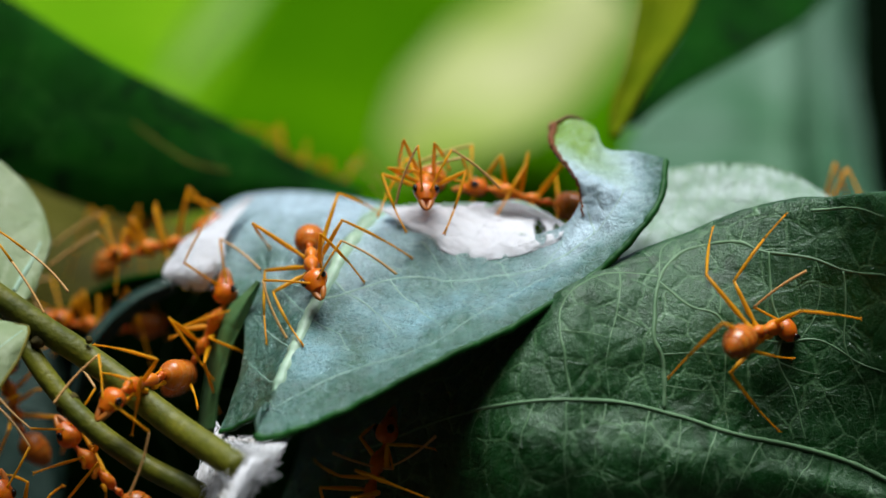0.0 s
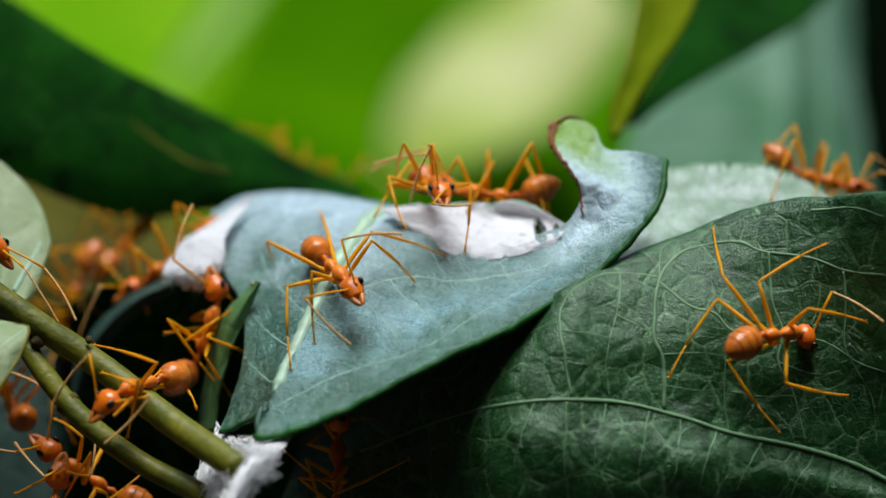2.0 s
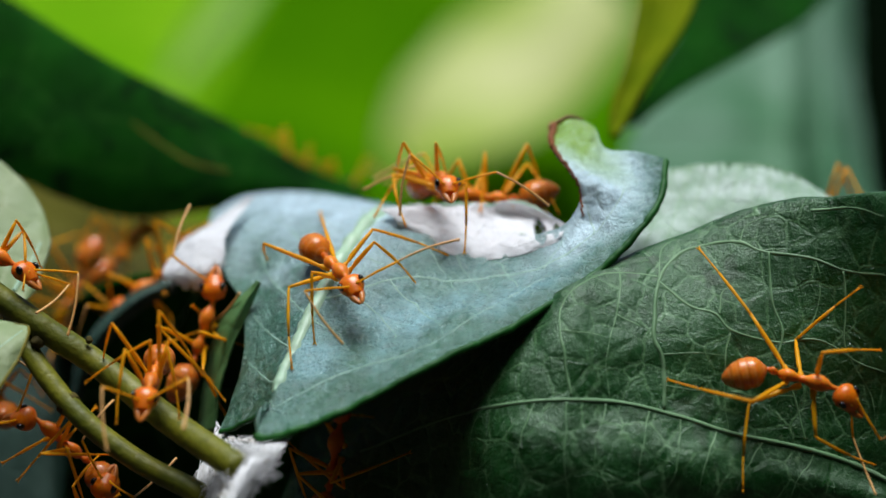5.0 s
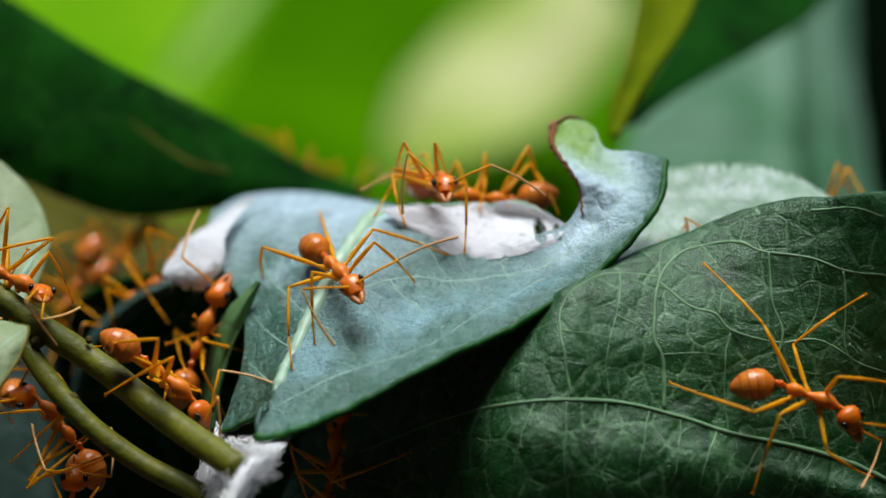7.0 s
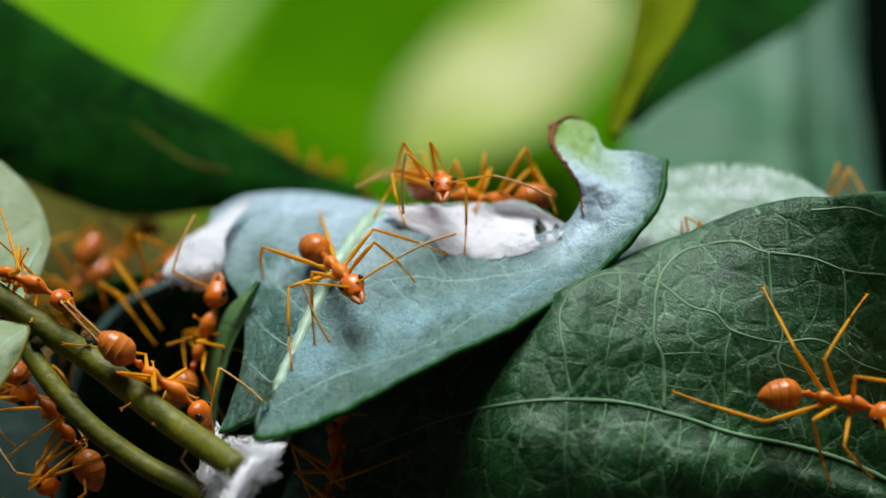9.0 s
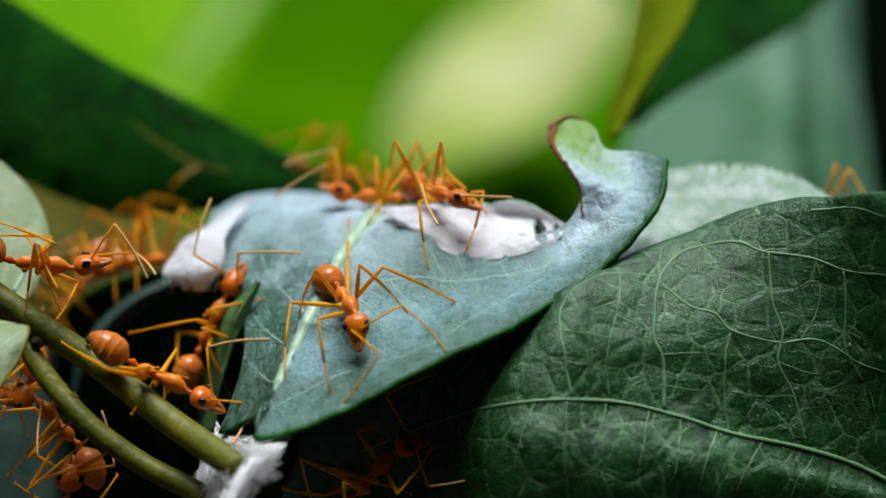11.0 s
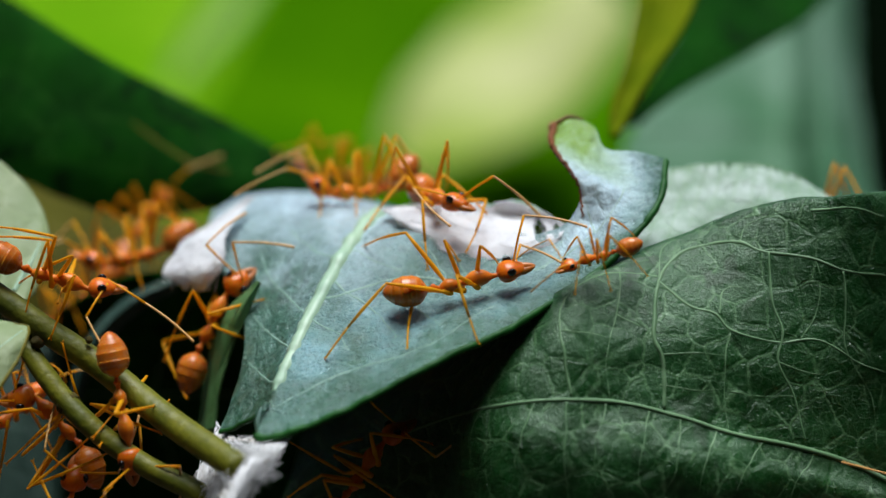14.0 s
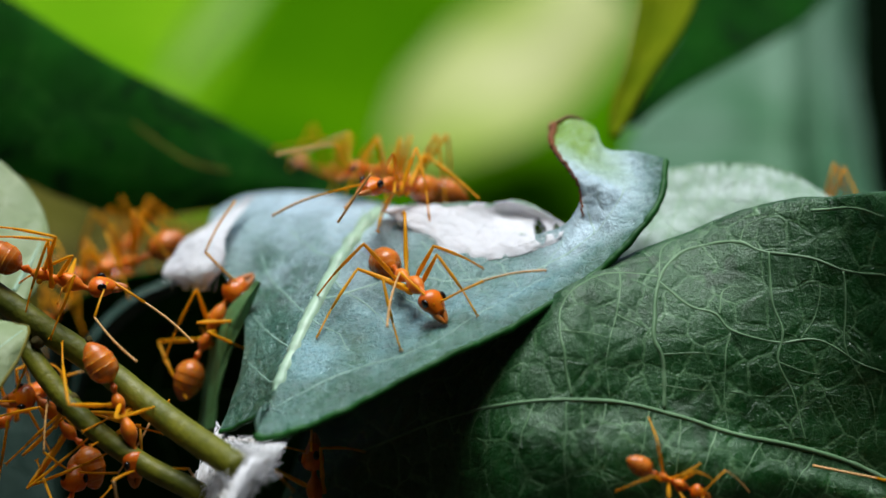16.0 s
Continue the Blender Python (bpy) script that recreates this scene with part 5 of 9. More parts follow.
a.step(16, (-2.31, 1.49, -1.95), (-0.71, -0.81, -3.32), (-3.82, 4.38, -0.88), (0.08, -0.72, 0.69),
       L1=(2.17, -0.97, -4.22, -0.32, -0.81, -0.33), L2=(2.60, 4.08, -1.25, -0.57, -0.26, 0.20), L3=(-2.73, 9.72, 2.16, -2.47, 3.64, 2.21), R1=(-2.61, -2.21, -6.37, -3.81, -1.71, -1.94), R2=(-8.00, 0.03, -5.61, -5.45, 2.41, -1.28), R3=(-8.15, 2.96, -3.06, -4.89, -0.96, 0.28), LA=(6.53, -2.61, -1.19, 2.33, -2.11, -0.85), RA=(-3.65, -2.61, -5.41, -2.96, -2.11, -4.19))

a = ant("orange weaver ant on the silk-bound ridge of the leaf", 1.05)
a.step(0, (-1.01, 8.00, 4.46), (-1.12, 4.84, 3.63), (-0.73, 11.40, 4.71), (0.00, -0.33, 0.94),
       L1=(0.07, 4.00, 0.95, 1.52, 5.44, 5.10), L2=(1.73, 8.00, 4.35, -3.57, 6.60, 5.35), L3=(0.42, 11.00, 5.38, -0.58, 5.17, 6.83), R1=(-2.38, 4.00, 1.06, -3.99, 5.97, 4.92), R2=(-4.33, 7.00, 2.09, -2.41, 10.32, 6.12), R3=(-3.02, 11.00, 4.24, -2.53, 5.65, 7.11), LA=(3.90, 5.00, 3.54, 1.14, 4.47, 4.70), RA=(-3.44, 4.00, 3.33, -2.34, 3.97, 4.43))
a.step(0.5, (-1.20, 8.00, 4.46), (-1.47, 4.88, 3.58), (-0.73, 11.37, 4.71), (0.00, -0.33, 0.94),
       L1=(0.07, 4.00, 0.95, 1.62, 5.92, 4.86), L2=(1.73, 8.00, 4.35, -3.35, 6.03, 5.52), L3=(0.42, 11.00, 5.38, -0.57, 5.17, 6.84), R1=(-2.38, 4.00, 1.06, -3.89, 5.53, 5.15), R2=(-4.33, 7.00, 2.09, -2.53, 10.36, 6.15), R3=(-3.02, 11.00, 4.24, -2.69, 5.62, 7.07), LA=(2.80, 5.00, 3.54, 1.14, 4.49, 4.44), RA=(-3.44, 4.00, 3.33, -2.34, 3.99, 4.43))
a.step(1.5, (-0.78, 8.00, 4.31), (-0.32, 4.85, 3.62), (-1.30, 11.37, 4.79), (0.00, -0.33, 0.94),
       L1=(1.39, 4.00, -0.26, 1.58, 5.17, 4.21), L2=(1.73, 8.00, 4.35, -3.72, 7.03, 4.92), L3=(0.23, 11.00, 5.00, -0.93, 5.25, 6.64), R1=(-2.38, 4.00, 1.06, -3.93, 6.46, 4.65), R2=(-4.55, 7.00, 2.09, -2.20, 10.32, 5.89), R3=(-3.21, 11.00, 4.24, -2.47, 5.53, 6.82), LA=(1.14, 5.00, 2.98, 0.59, 4.52, 3.34), RA=(-2.34, 4.00, 3.33, -1.98, 4.02, 4.06))
a.step(4, (-0.48, 8.00, 4.50), (0.33, 5.03, 4.11), (-1.49, 11.32, 4.33), (0.00, -0.33, 0.94),
       L1=(1.39, 4.00, -0.33, 1.43, 4.59, 4.25), L2=(1.80, 8.00, 3.98, -3.59, 7.72, 4.92), L3=(0.23, 11.00, 5.00, -0.53, 5.19, 6.66), R1=(-2.42, 4.00, 1.50, -3.56, 6.88, 4.93), R2=(-4.55, 7.00, 2.09, -2.16, 10.17, 5.98), R3=(-3.21, 11.00, 4.24, -2.48, 5.57, 6.90), LA=(6.63, 4.00, 2.78, 2.42, 4.01, 4.43), RA=(-2.53, 4.00, 2.05, -2.05, 4.01, 4.06))
a.step(9, (-0.48, 8.00, 4.50), (0.05, 4.97, 4.15), (-1.49, 11.32, 4.33), (0.00, -0.33, 0.94),
       L1=(1.39, 4.00, -0.33, 1.43, 4.58, 4.25), L2=(1.80, 8.00, 3.98, -3.59, 7.70, 4.92), L3=(0.23, 11.00, 5.00, -0.86, 5.27, 6.74), R1=(-2.42, 4.00, 1.50, -3.57, 6.88, 4.92), R2=(-4.55, 7.00, 2.09, -2.16, 10.17, 5.99), R3=(-3.21, 11.00, 4.24, -2.47, 5.57, 6.90), LA=(6.74, 4.00, 3.26, 2.42, 3.97, 4.50), RA=(-2.53, 4.00, 2.05, -2.05, 3.97, 4.06))
a.step(11.5, (-0.75, 8.00, 3.64), (1.13, 5.67, 3.15), (-1.99, 10.97, 4.23), (0.00, -0.33, 0.94),
       L1=(1.50, 4.00, -0.22, 2.98, 6.54, 3.35), L2=(2.91, 7.00, 2.35, -0.11, 10.72, 5.19), L3=(0.04, 12.00, 4.07, 0.23, 6.74, 7.13), R1=(-0.98, 3.00, -1.35, -1.54, 4.30, 3.05), R2=(-5.18, 7.00, 1.23, -2.44, 9.87, 5.13), R3=(-3.61, 12.00, 4.07, -2.86, 6.61, 6.81), LA=(4.27, 5.00, 3.17, 2.43, 4.87, 3.28), RA=(0.22, 3.00, 1.49, 0.22, 3.87, 2.23))
a.step(13.5, (-0.60, 8.00, 3.56), (1.15, 5.45, 3.07), (-1.53, 11.11, 4.16), (0.00, -0.33, 0.94),
       L1=(1.50, 4.00, -0.22, 3.04, 6.38, 3.43), L2=(2.91, 7.00, 2.35, -0.19, 10.71, 5.10), L3=(0.23, 12.00, 4.07, 0.25, 6.70, 7.06), R1=(-0.98, 3.00, -1.35, -1.44, 4.30, 3.06), R2=(-5.37, 7.00, 1.16, -2.47, 9.82, 4.98), R3=(-3.61, 12.00, 4.07, -2.94, 6.46, 6.51), LA=(7.54, 4.00, 1.68, 3.89, 4.28, 3.41), RA=(0.58, 3.00, 1.49, 0.22, 3.78, 2.23))
a.step(14, (-0.75, 8.00, 3.49), (0.79, 5.26, 3.02), (-1.46, 11.18, 4.09), (0.00, -0.33, 0.94),
       L1=(1.50, 4.00, -0.22, 2.92, 6.70, 3.25), L2=(2.91, 7.00, 2.35, -0.30, 10.68, 5.03), L3=(0.23, 12.00, 4.07, 0.22, 6.63, 6.94), R1=(-0.98, 3.00, -1.35, -1.32, 4.18, 3.11), R2=(-5.18, 7.00, 1.23, -2.34, 10.12, 4.86), R3=(-3.61, 12.00, 4.07, -2.90, 6.46, 6.51), LA=(6.44, 4.00, 2.05, 3.52, 4.20, 3.41), RA=(0.58, 3.00, 1.49, 0.22, 3.70, 2.23))
a.step(14.5, (-1.84, 8.00, 3.98), (-3.09, 4.84, 3.35), (-0.54, 11.13, 4.43), (0.00, -0.33, 0.94),
       L1=(-0.52, 5.00, 2.06, -0.64, 9.55, 2.86), L2=(1.75, 10.00, 3.26, -0.45, 5.45, 5.60), L3=(0.23, 11.00, 4.24, -0.78, 5.65, 6.97), R1=(-3.65, 5.00, 1.51, -4.37, 9.39, 2.76), R2=(-3.34, 8.00, 3.04, 0.29, 8.12, 5.88), R3=(-3.21, 11.00, 4.24, -2.67, 5.33, 6.41), LA=(-4.54, 4.00, 2.05, -4.36, 4.08, 3.33), RA=(-3.08, 4.00, 1.50, -3.08, 4.08, 2.60))
a.step(15, (-2.96, 8.00, 4.09), (-5.63, 5.90, 3.74), (-0.61, 10.46, 4.04), (0.00, -0.33, 0.94),
       L1=(-3.83, 5.00, 1.88, -3.80, 9.62, 2.08), L2=(-1.47, 9.00, 4.19, -5.07, 5.18, 3.41), L3=(2.29, 8.00, 3.41, -1.50, 11.64, 6.49), R1=(-6.86, 7.00, 2.65, -4.43, 10.35, 4.70), R2=(-4.87, 9.00, 4.57, -0.81, 6.08, 3.03), R3=(-3.97, 11.00, 5.00, -3.27, 5.08, 6.24), LA=(-8.25, 5.00, 2.25, -6.79, 5.21, 3.36), RA=(-9.90, 8.00, 3.04, -7.59, 6.71, 4.13))
a.step(16, (-2.96, 8.00, 4.09), (-4.75, 5.09, 4.02), (-1.22, 10.92, 4.01), (0.00, -0.33, 0.94),
       L1=(-4.27, 5.00, 1.14, -4.09, 9.46, 2.35), L2=(-0.89, 6.00, 1.89, -1.78, 8.58, 6.74), L3=(2.40, 8.00, 3.34, -1.29, 11.73, 6.43), R1=(-6.45, 6.00, 2.63, -4.89, 9.96, 4.43), R2=(-3.19, 10.00, 5.35, -3.18, 4.69, 3.67), R3=(-3.97, 11.00, 5.00, -3.21, 5.08, 6.20), LA=(-11.45, 6.00, 2.34, -8.26, 5.21, 4.28), RA=(-6.74, 4.00, 1.87, -6.01, 4.21, 2.97))

a = ant("orange weaver ant half hidden behind the nest ridge", 1.05)
a.step(0, (5.38, 11.00, 3.48), (2.98, 11.00, 4.05), (7.68, 11.00, 3.02), (0.00, -0.20, 0.98),
       L1=(3.62, 9.00, 2.30, 5.69, 11.08, 5.87), L2=(6.30, 10.00, 2.51, 3.24, 12.91, 4.87), L3=(7.59, 9.00, 1.92, 7.70, 14.20, 5.10), R1=(1.94, 13.66, 3.14, 3.95, 11.00, 6.33), R2=(5.12, 15.04, 2.73, 5.76, 10.99, 6.49), R3=(9.74, 14.32, 1.58, 8.71, 10.90, 6.51), LA=(-2.87, 7.55, 5.52, -0.43, 6.91, 6.50), RA=(-1.97, 13.80, 5.55, 0.21, 13.96, 7.29))
a.step(0.5, (3.28, 11.00, 3.67), (0.61, 11.00, 4.05), (5.50, 11.00, 3.67), (0.00, -0.20, 0.98),
       L1=(2.11, 9.00, 2.68, 2.98, 12.47, 5.61), L2=(5.16, 10.00, 3.08, 0.33, 12.42, 4.23), L3=(7.59, 9.00, 2.49, 5.88, 14.06, 5.42), R1=(-0.00, 13.66, 2.80, 1.43, 10.97, 6.27), R2=(3.33, 15.68, 2.99, 3.34, 11.54, 6.71), R3=(7.07, 14.65, 2.54, 5.82, 11.11, 7.34), LA=(-5.08, 8.99, 4.26, -2.75, 7.64, 5.81), RA=(-4.55, 13.96, 6.37, -2.38, 14.05, 7.65))
a.step(1.5, (3.21, 11.00, 3.67), (0.42, 11.00, 4.16), (5.50, 11.00, 3.78), (0.00, -0.20, 0.98),
       L1=(1.55, 9.00, 2.30, 3.42, 11.13, 5.95), L2=(4.02, 10.00, 3.08, 0.92, 13.13, 4.40), L3=(6.83, 9.00, 2.30, 5.62, 13.53, 6.19), R1=(-0.81, 13.65, 2.80, 1.06, 11.10, 6.17), R2=(2.85, 15.47, 2.97, 3.06, 11.36, 6.72), R3=(7.34, 14.13, 2.47, 6.03, 10.37, 7.07), LA=(-4.49, 8.95, 5.78, -2.43, 7.62, 6.63), RA=(-5.04, 13.82, 5.50, -2.57, 13.97, 7.27))
a.step(4, (3.09, 11.00, 3.48), (0.61, 11.00, 3.86), (5.38, 11.00, 3.55), (0.00, -0.20, 0.98),
       L1=(2.49, 9.00, 2.49, 2.62, 12.68, 5.28), L2=(4.21, 10.00, 2.89, 0.52, 12.89, 4.12), L3=(7.77, 9.00, 2.30, 5.75, 13.52, 5.85), R1=(-0.95, 14.05, 2.68, 0.98, 11.48, 6.01), R2=(2.45, 15.61, 2.82, 2.85, 11.48, 6.53), R3=(7.23, 14.33, 2.32, 5.78, 10.76, 7.04), LA=(-5.07, 8.57, 3.72, -2.83, 7.43, 5.46), RA=(-4.56, 14.47, 4.59, -2.45, 14.30, 6.68))
a.step(9, (2.73, 12.00, 3.42), (0.23, 12.00, 3.69), (4.65, 12.00, 3.42), (0.00, -0.20, 0.98),
       L1=(2.11, 9.00, 2.49, 3.27, 12.34, 5.47), L2=(4.02, 10.00, 2.89, 1.26, 14.65, 4.19), L3=(7.59, 9.00, 2.30, 6.19, 13.90, 5.64), R1=(-0.41, 15.09, 2.58, 0.88, 12.30, 6.03), R2=(2.71, 16.35, 2.68, 2.83, 12.27, 6.46), R3=(6.91, 15.27, 2.26, 5.60, 11.46, 6.83), LA=(-5.87, 9.95, 3.96, -3.49, 8.62, 5.47), RA=(-4.80, 15.00, 4.57, -2.87, 15.07, 6.56))
a.step(11.5, (-4.82, 14.00, 3.46), (-7.27, 14.00, 3.73), (-2.80, 14.00, 3.73), (0.00, -0.20, 0.98),
       L1=(-8.19, 11.43, 1.26, -6.97, 12.68, 5.54), L2=(-4.79, 10.25, 1.10, -4.97, 12.56, 6.16), L3=(-1.00, 11.55, 1.45, -2.94, 12.50, 7.14), R1=(-7.90, 16.76, 2.33, -6.76, 14.13, 5.96), R2=(-5.29, 18.42, 2.73, -5.09, 14.33, 6.50), R3=(-0.32, 17.26, 2.61, -2.15, 13.52, 7.05), LA=(-12.49, 11.56, 3.05, -10.57, 10.42, 5.04), RA=(-12.79, 17.26, 6.20, -10.63, 17.20, 7.40))
a.step(12.5, (-5.13, 14.00, 3.73), (-7.73, 14.00, 3.46), (-3.07, 14.00, 3.93), (0.00, -0.20, 0.98),
       L1=(-8.72, 11.26, 1.21, -7.50, 12.47, 5.50), L2=(-4.61, 10.47, 1.46, -5.45, 12.73, 6.47), L3=(-1.22, 11.00, 1.90, -3.28, 12.40, 7.45), R1=(-8.50, 17.35, 2.46, -7.39, 14.62, 6.02), R2=(-5.40, 18.59, 3.02, -5.54, 14.46, 6.75), R3=(-0.64, 17.14, 3.20, -2.60, 13.16, 7.36), LA=(-12.95, 12.08, 2.49, -11.29, 10.68, 4.45), RA=(-13.61, 16.49, 2.51, -11.70, 16.81, 5.24))
a.step(13.5, (-6.30, 14.00, 3.61), (-9.21, 14.00, 3.69), (-3.65, 14.00, 3.93), (0.00, -0.20, 0.98),
       L1=(-9.28, 11.90, 1.43, -8.32, 12.97, 5.82), L2=(-6.68, 10.41, 1.27, -6.88, 12.71, 6.33), L3=(-1.77, 11.55, 1.75, -4.18, 12.55, 7.26), R1=(-10.31, 16.92, 2.38, -8.65, 14.46, 5.92), R2=(-6.16, 17.96, 2.81, -6.48, 13.93, 6.62), R3=(-1.58, 17.13, 2.88, -3.55, 13.21, 7.11), LA=(-14.53, 12.19, 2.70, -12.47, 10.74, 4.78), RA=(-14.22, 15.91, 5.49, -12.29, 16.53, 6.96))
a.step(14, (-5.63, 15.00, 3.95), (-7.97, 15.00, 4.34), (-3.67, 15.00, 4.73), (0.00, -0.20, 0.98),
       L1=(-8.50, 12.61, 1.46, -7.77, 13.67, 5.90), L2=(-5.81, 11.37, 1.56, -6.17, 13.64, 6.63), L3=(-1.69, 12.24, 2.29, -4.03, 13.48, 7.78), R1=(-8.76, 17.91, 2.50, -7.87, 15.31, 6.21), R2=(-5.26, 19.26, 3.24, -5.94, 15.18, 6.97), R3=(-1.09, 18.72, 3.69, -3.25, 14.79, 7.81), LA=(-14.13, 12.48, 4.05, -11.69, 11.38, 5.88), RA=(-13.19, 17.23, 5.25, -11.09, 17.68, 7.27))
a.step(14.5, (-3.32, 17.00, 4.98), (-4.90, 17.00, 5.57), (-2.14, 17.00, 4.78), (0.00, -0.20, 0.98),
       L1=(-7.04, 14.34, 3.72, -4.89, 15.70, 7.57), L2=(-3.73, 13.68, 2.72, -3.04, 15.86, 7.79), L3=(-0.24, 14.18, 1.92, -0.87, 14.87, 7.94), R1=(-7.53, 19.91, 5.03, -5.02, 17.26, 7.86), R2=(-4.10, 21.46, 4.47, -3.18, 17.30, 8.06), R3=(0.23, 20.60, 3.17, -0.17, 17.10, 8.13), LA=(-11.06, 15.25, 7.05, -8.62, 13.75, 8.19), RA=(-10.59, 20.26, 9.66, -8.09, 20.17, 10.28))
a.step(16, (-2.93, 17.00, 4.98), (-4.90, 17.00, 5.38), (-1.74, 17.00, 4.59), (0.00, -0.20, 0.98),
       L1=(-6.76, 14.52, 3.82, -4.55, 15.89, 7.64), L2=(-4.06, 13.19, 2.81, -2.96, 15.55, 7.72), L3=(0.24, 14.21, 1.86, -0.45, 14.81, 7.88), R1=(-6.78, 20.15, 5.04, -4.57, 17.26, 7.88), R2=(-3.06, 21.68, 4.36, -2.29, 17.51, 7.96), R3=(0.41, 20.05, 3.06, 0.28, 16.45, 7.97), LA=(-11.37, 13.26, 6.48, -8.90, 12.77, 7.67), RA=(-10.16, 20.61, 6.58, -8.14, 20.37, 8.51))

a = ant("orange weaver ant crossing the broad dark leaf", 1.05)
a.step(0, (19.98, -2.40, -5.07), (22.02, 0.66, -5.34), (18.27, -4.96, -5.60), (0.26, -0.86, 0.45),
       L1=(26.26, -1.21, -4.39, 22.51, -3.10, -3.85), L2=(21.64, -0.53, 2.24, 19.75, -1.44, -1.99), L3=(17.37, 2.83, 1.42, 16.69, -1.92, -1.60), R1=(22.08, -0.67, -6.90, 18.54, -3.27, -5.17), R2=(21.11, -1.28, -11.47, 17.95, -3.46, -6.89), R3=(14.00, -2.40, -8.06, 17.45, -6.37, -4.29), LA=(22.86, -1.46, -1.38, 21.97, -0.23, -3.53), RA=(20.84, 2.07, -11.54, 20.66, 1.22, -7.16))
a.step(1.5, (20.22, -2.18, -5.18), (22.16, 0.65, -5.63), (18.39, -4.86, -5.68), (0.25, -0.86, 0.45),
       L1=(26.26, -1.19, -4.50, 22.57, -3.15, -3.74), L2=(21.75, -0.53, 2.23, 20.00, -1.39, -2.07), L3=(17.37, 2.83, 1.42, 16.96, -2.21, -1.59), R1=(22.08, -0.69, -7.08, 18.65, -3.15, -4.82), R2=(21.11, -1.28, -11.47, 18.05, -3.56, -6.80), R3=(14.00, -2.40, -8.06, 16.64, -0.97, -3.07), LA=(25.06, -1.00, -3.52, 23.47, 0.22, -4.98), RA=(22.75, 2.33, -11.92, 21.08, 1.67, -7.90))
a.step(2, (20.93, -2.17, -5.32), (23.18, 0.71, -5.89), (18.54, -4.38, -5.80), (0.20, -0.87, 0.45),
       L1=(26.62, -1.18, -4.57, 23.04, -3.49, -3.51), L2=(24.30, -0.08, 0.39, 20.45, -1.74, -2.10), L3=(17.37, 2.83, 1.42, 17.54, -2.28, -1.76), R1=(25.43, -0.87, -9.20, 21.50, -2.43, -7.88), R2=(21.11, -1.28, -11.47, 17.92, -1.63, -6.87), R3=(14.00, -2.40, -8.06, 17.09, -0.96, -3.33), LA=(27.32, -2.31, -4.54, 24.80, -0.38, -4.41), RA=(25.31, 1.73, -12.42, 22.95, 1.62, -8.99))
a.step(2.5, (22.11, -2.22, -6.03), (24.93, -2.18, -7.01), (19.53, -1.81, -6.25), (0.13, -0.90, 0.43),
       L1=(26.26, -1.23, -4.57, 23.49, -4.38, -3.59), L2=(24.81, -0.30, -0.86, 21.68, -3.62, -2.74), L3=(17.37, 2.83, 1.42, 19.27, -2.04, -2.03), R1=(25.78, -0.90, -9.73, 22.93, -4.25, -7.84), R2=(21.11, -1.28, -11.47, 20.02, -4.06, -6.07), R3=(14.00, -2.40, -8.06, 19.15, -5.38, -6.30), LA=(27.12, -5.42, -4.79, 25.71, -3.43, -5.56), RA=(26.71, -2.74, -10.67, 25.54, -2.41, -8.76))
a.step(4, (22.08, -2.46, -7.27), (25.85, -2.66, -8.68), (18.96, -2.13, -7.29), (0.16, -0.90, 0.41),
       L1=(27.34, -2.14, -6.31, 24.84, -4.54, -5.60), L2=(24.81, -0.30, -0.86, 21.61, -0.45, -4.81), L3=(16.34, 2.27, 0.11, 19.20, -2.63, -3.23), R1=(26.99, -1.12, -10.61, 23.29, -2.70, -10.47), R2=(18.55, -3.47, -15.06, 20.21, -2.70, -9.82), R3=(14.00, -2.40, -8.13, 19.17, -5.41, -8.08), LA=(27.94, -6.53, -7.50, 26.64, -4.13, -8.32), RA=(27.26, -2.59, -14.37, 25.70, -2.50, -10.51))
a.step(6.5, (22.41, -2.58, -8.92), (25.53, -2.44, -11.22), (19.38, -2.46, -8.27), (0.18, -0.90, 0.39),
       L1=(28.33, -2.53, -8.40, 25.71, -4.10, -7.93), L2=(26.48, -1.56, -2.80, 23.03, -0.65, -6.45), L3=(16.59, 1.21, -0.90, 20.07, -2.43, -4.55), R1=(27.00, -1.00, -14.34, 23.60, -2.78, -12.34), R2=(19.16, -3.28, -15.18, 20.96, -4.36, -10.29), R3=(13.93, -2.41, -8.13, 18.86, -5.24, -9.33), LA=(28.14, -5.47, -11.35, 26.78, -3.32, -11.33), RA=(25.42, -3.08, -15.38, 25.71, -2.37, -12.63))
a.step(9, (24.42, -2.33, -9.39), (27.48, -3.75, -10.50), (21.38, -1.94, -9.07), (0.16, -0.93, 0.34),
       L1=(29.81, -3.94, -8.68, 27.19, -5.21, -7.61), L2=(26.56, -1.58, -2.80, 24.26, -3.28, -5.95), L3=(20.27, 0.45, -2.40, 21.33, -4.03, -5.55), R1=(27.00, -1.00, -14.34, 24.71, -4.07, -11.53), R2=(24.24, -1.73, -14.80, 22.88, -4.63, -10.02), R3=(14.28, -2.42, -8.86, 20.00, -3.47, -10.28), LA=(32.38, -4.79, -9.60, 30.60, -7.85, -7.65), RA=(29.86, -7.35, -14.09, 28.61, -8.04, -13.43))
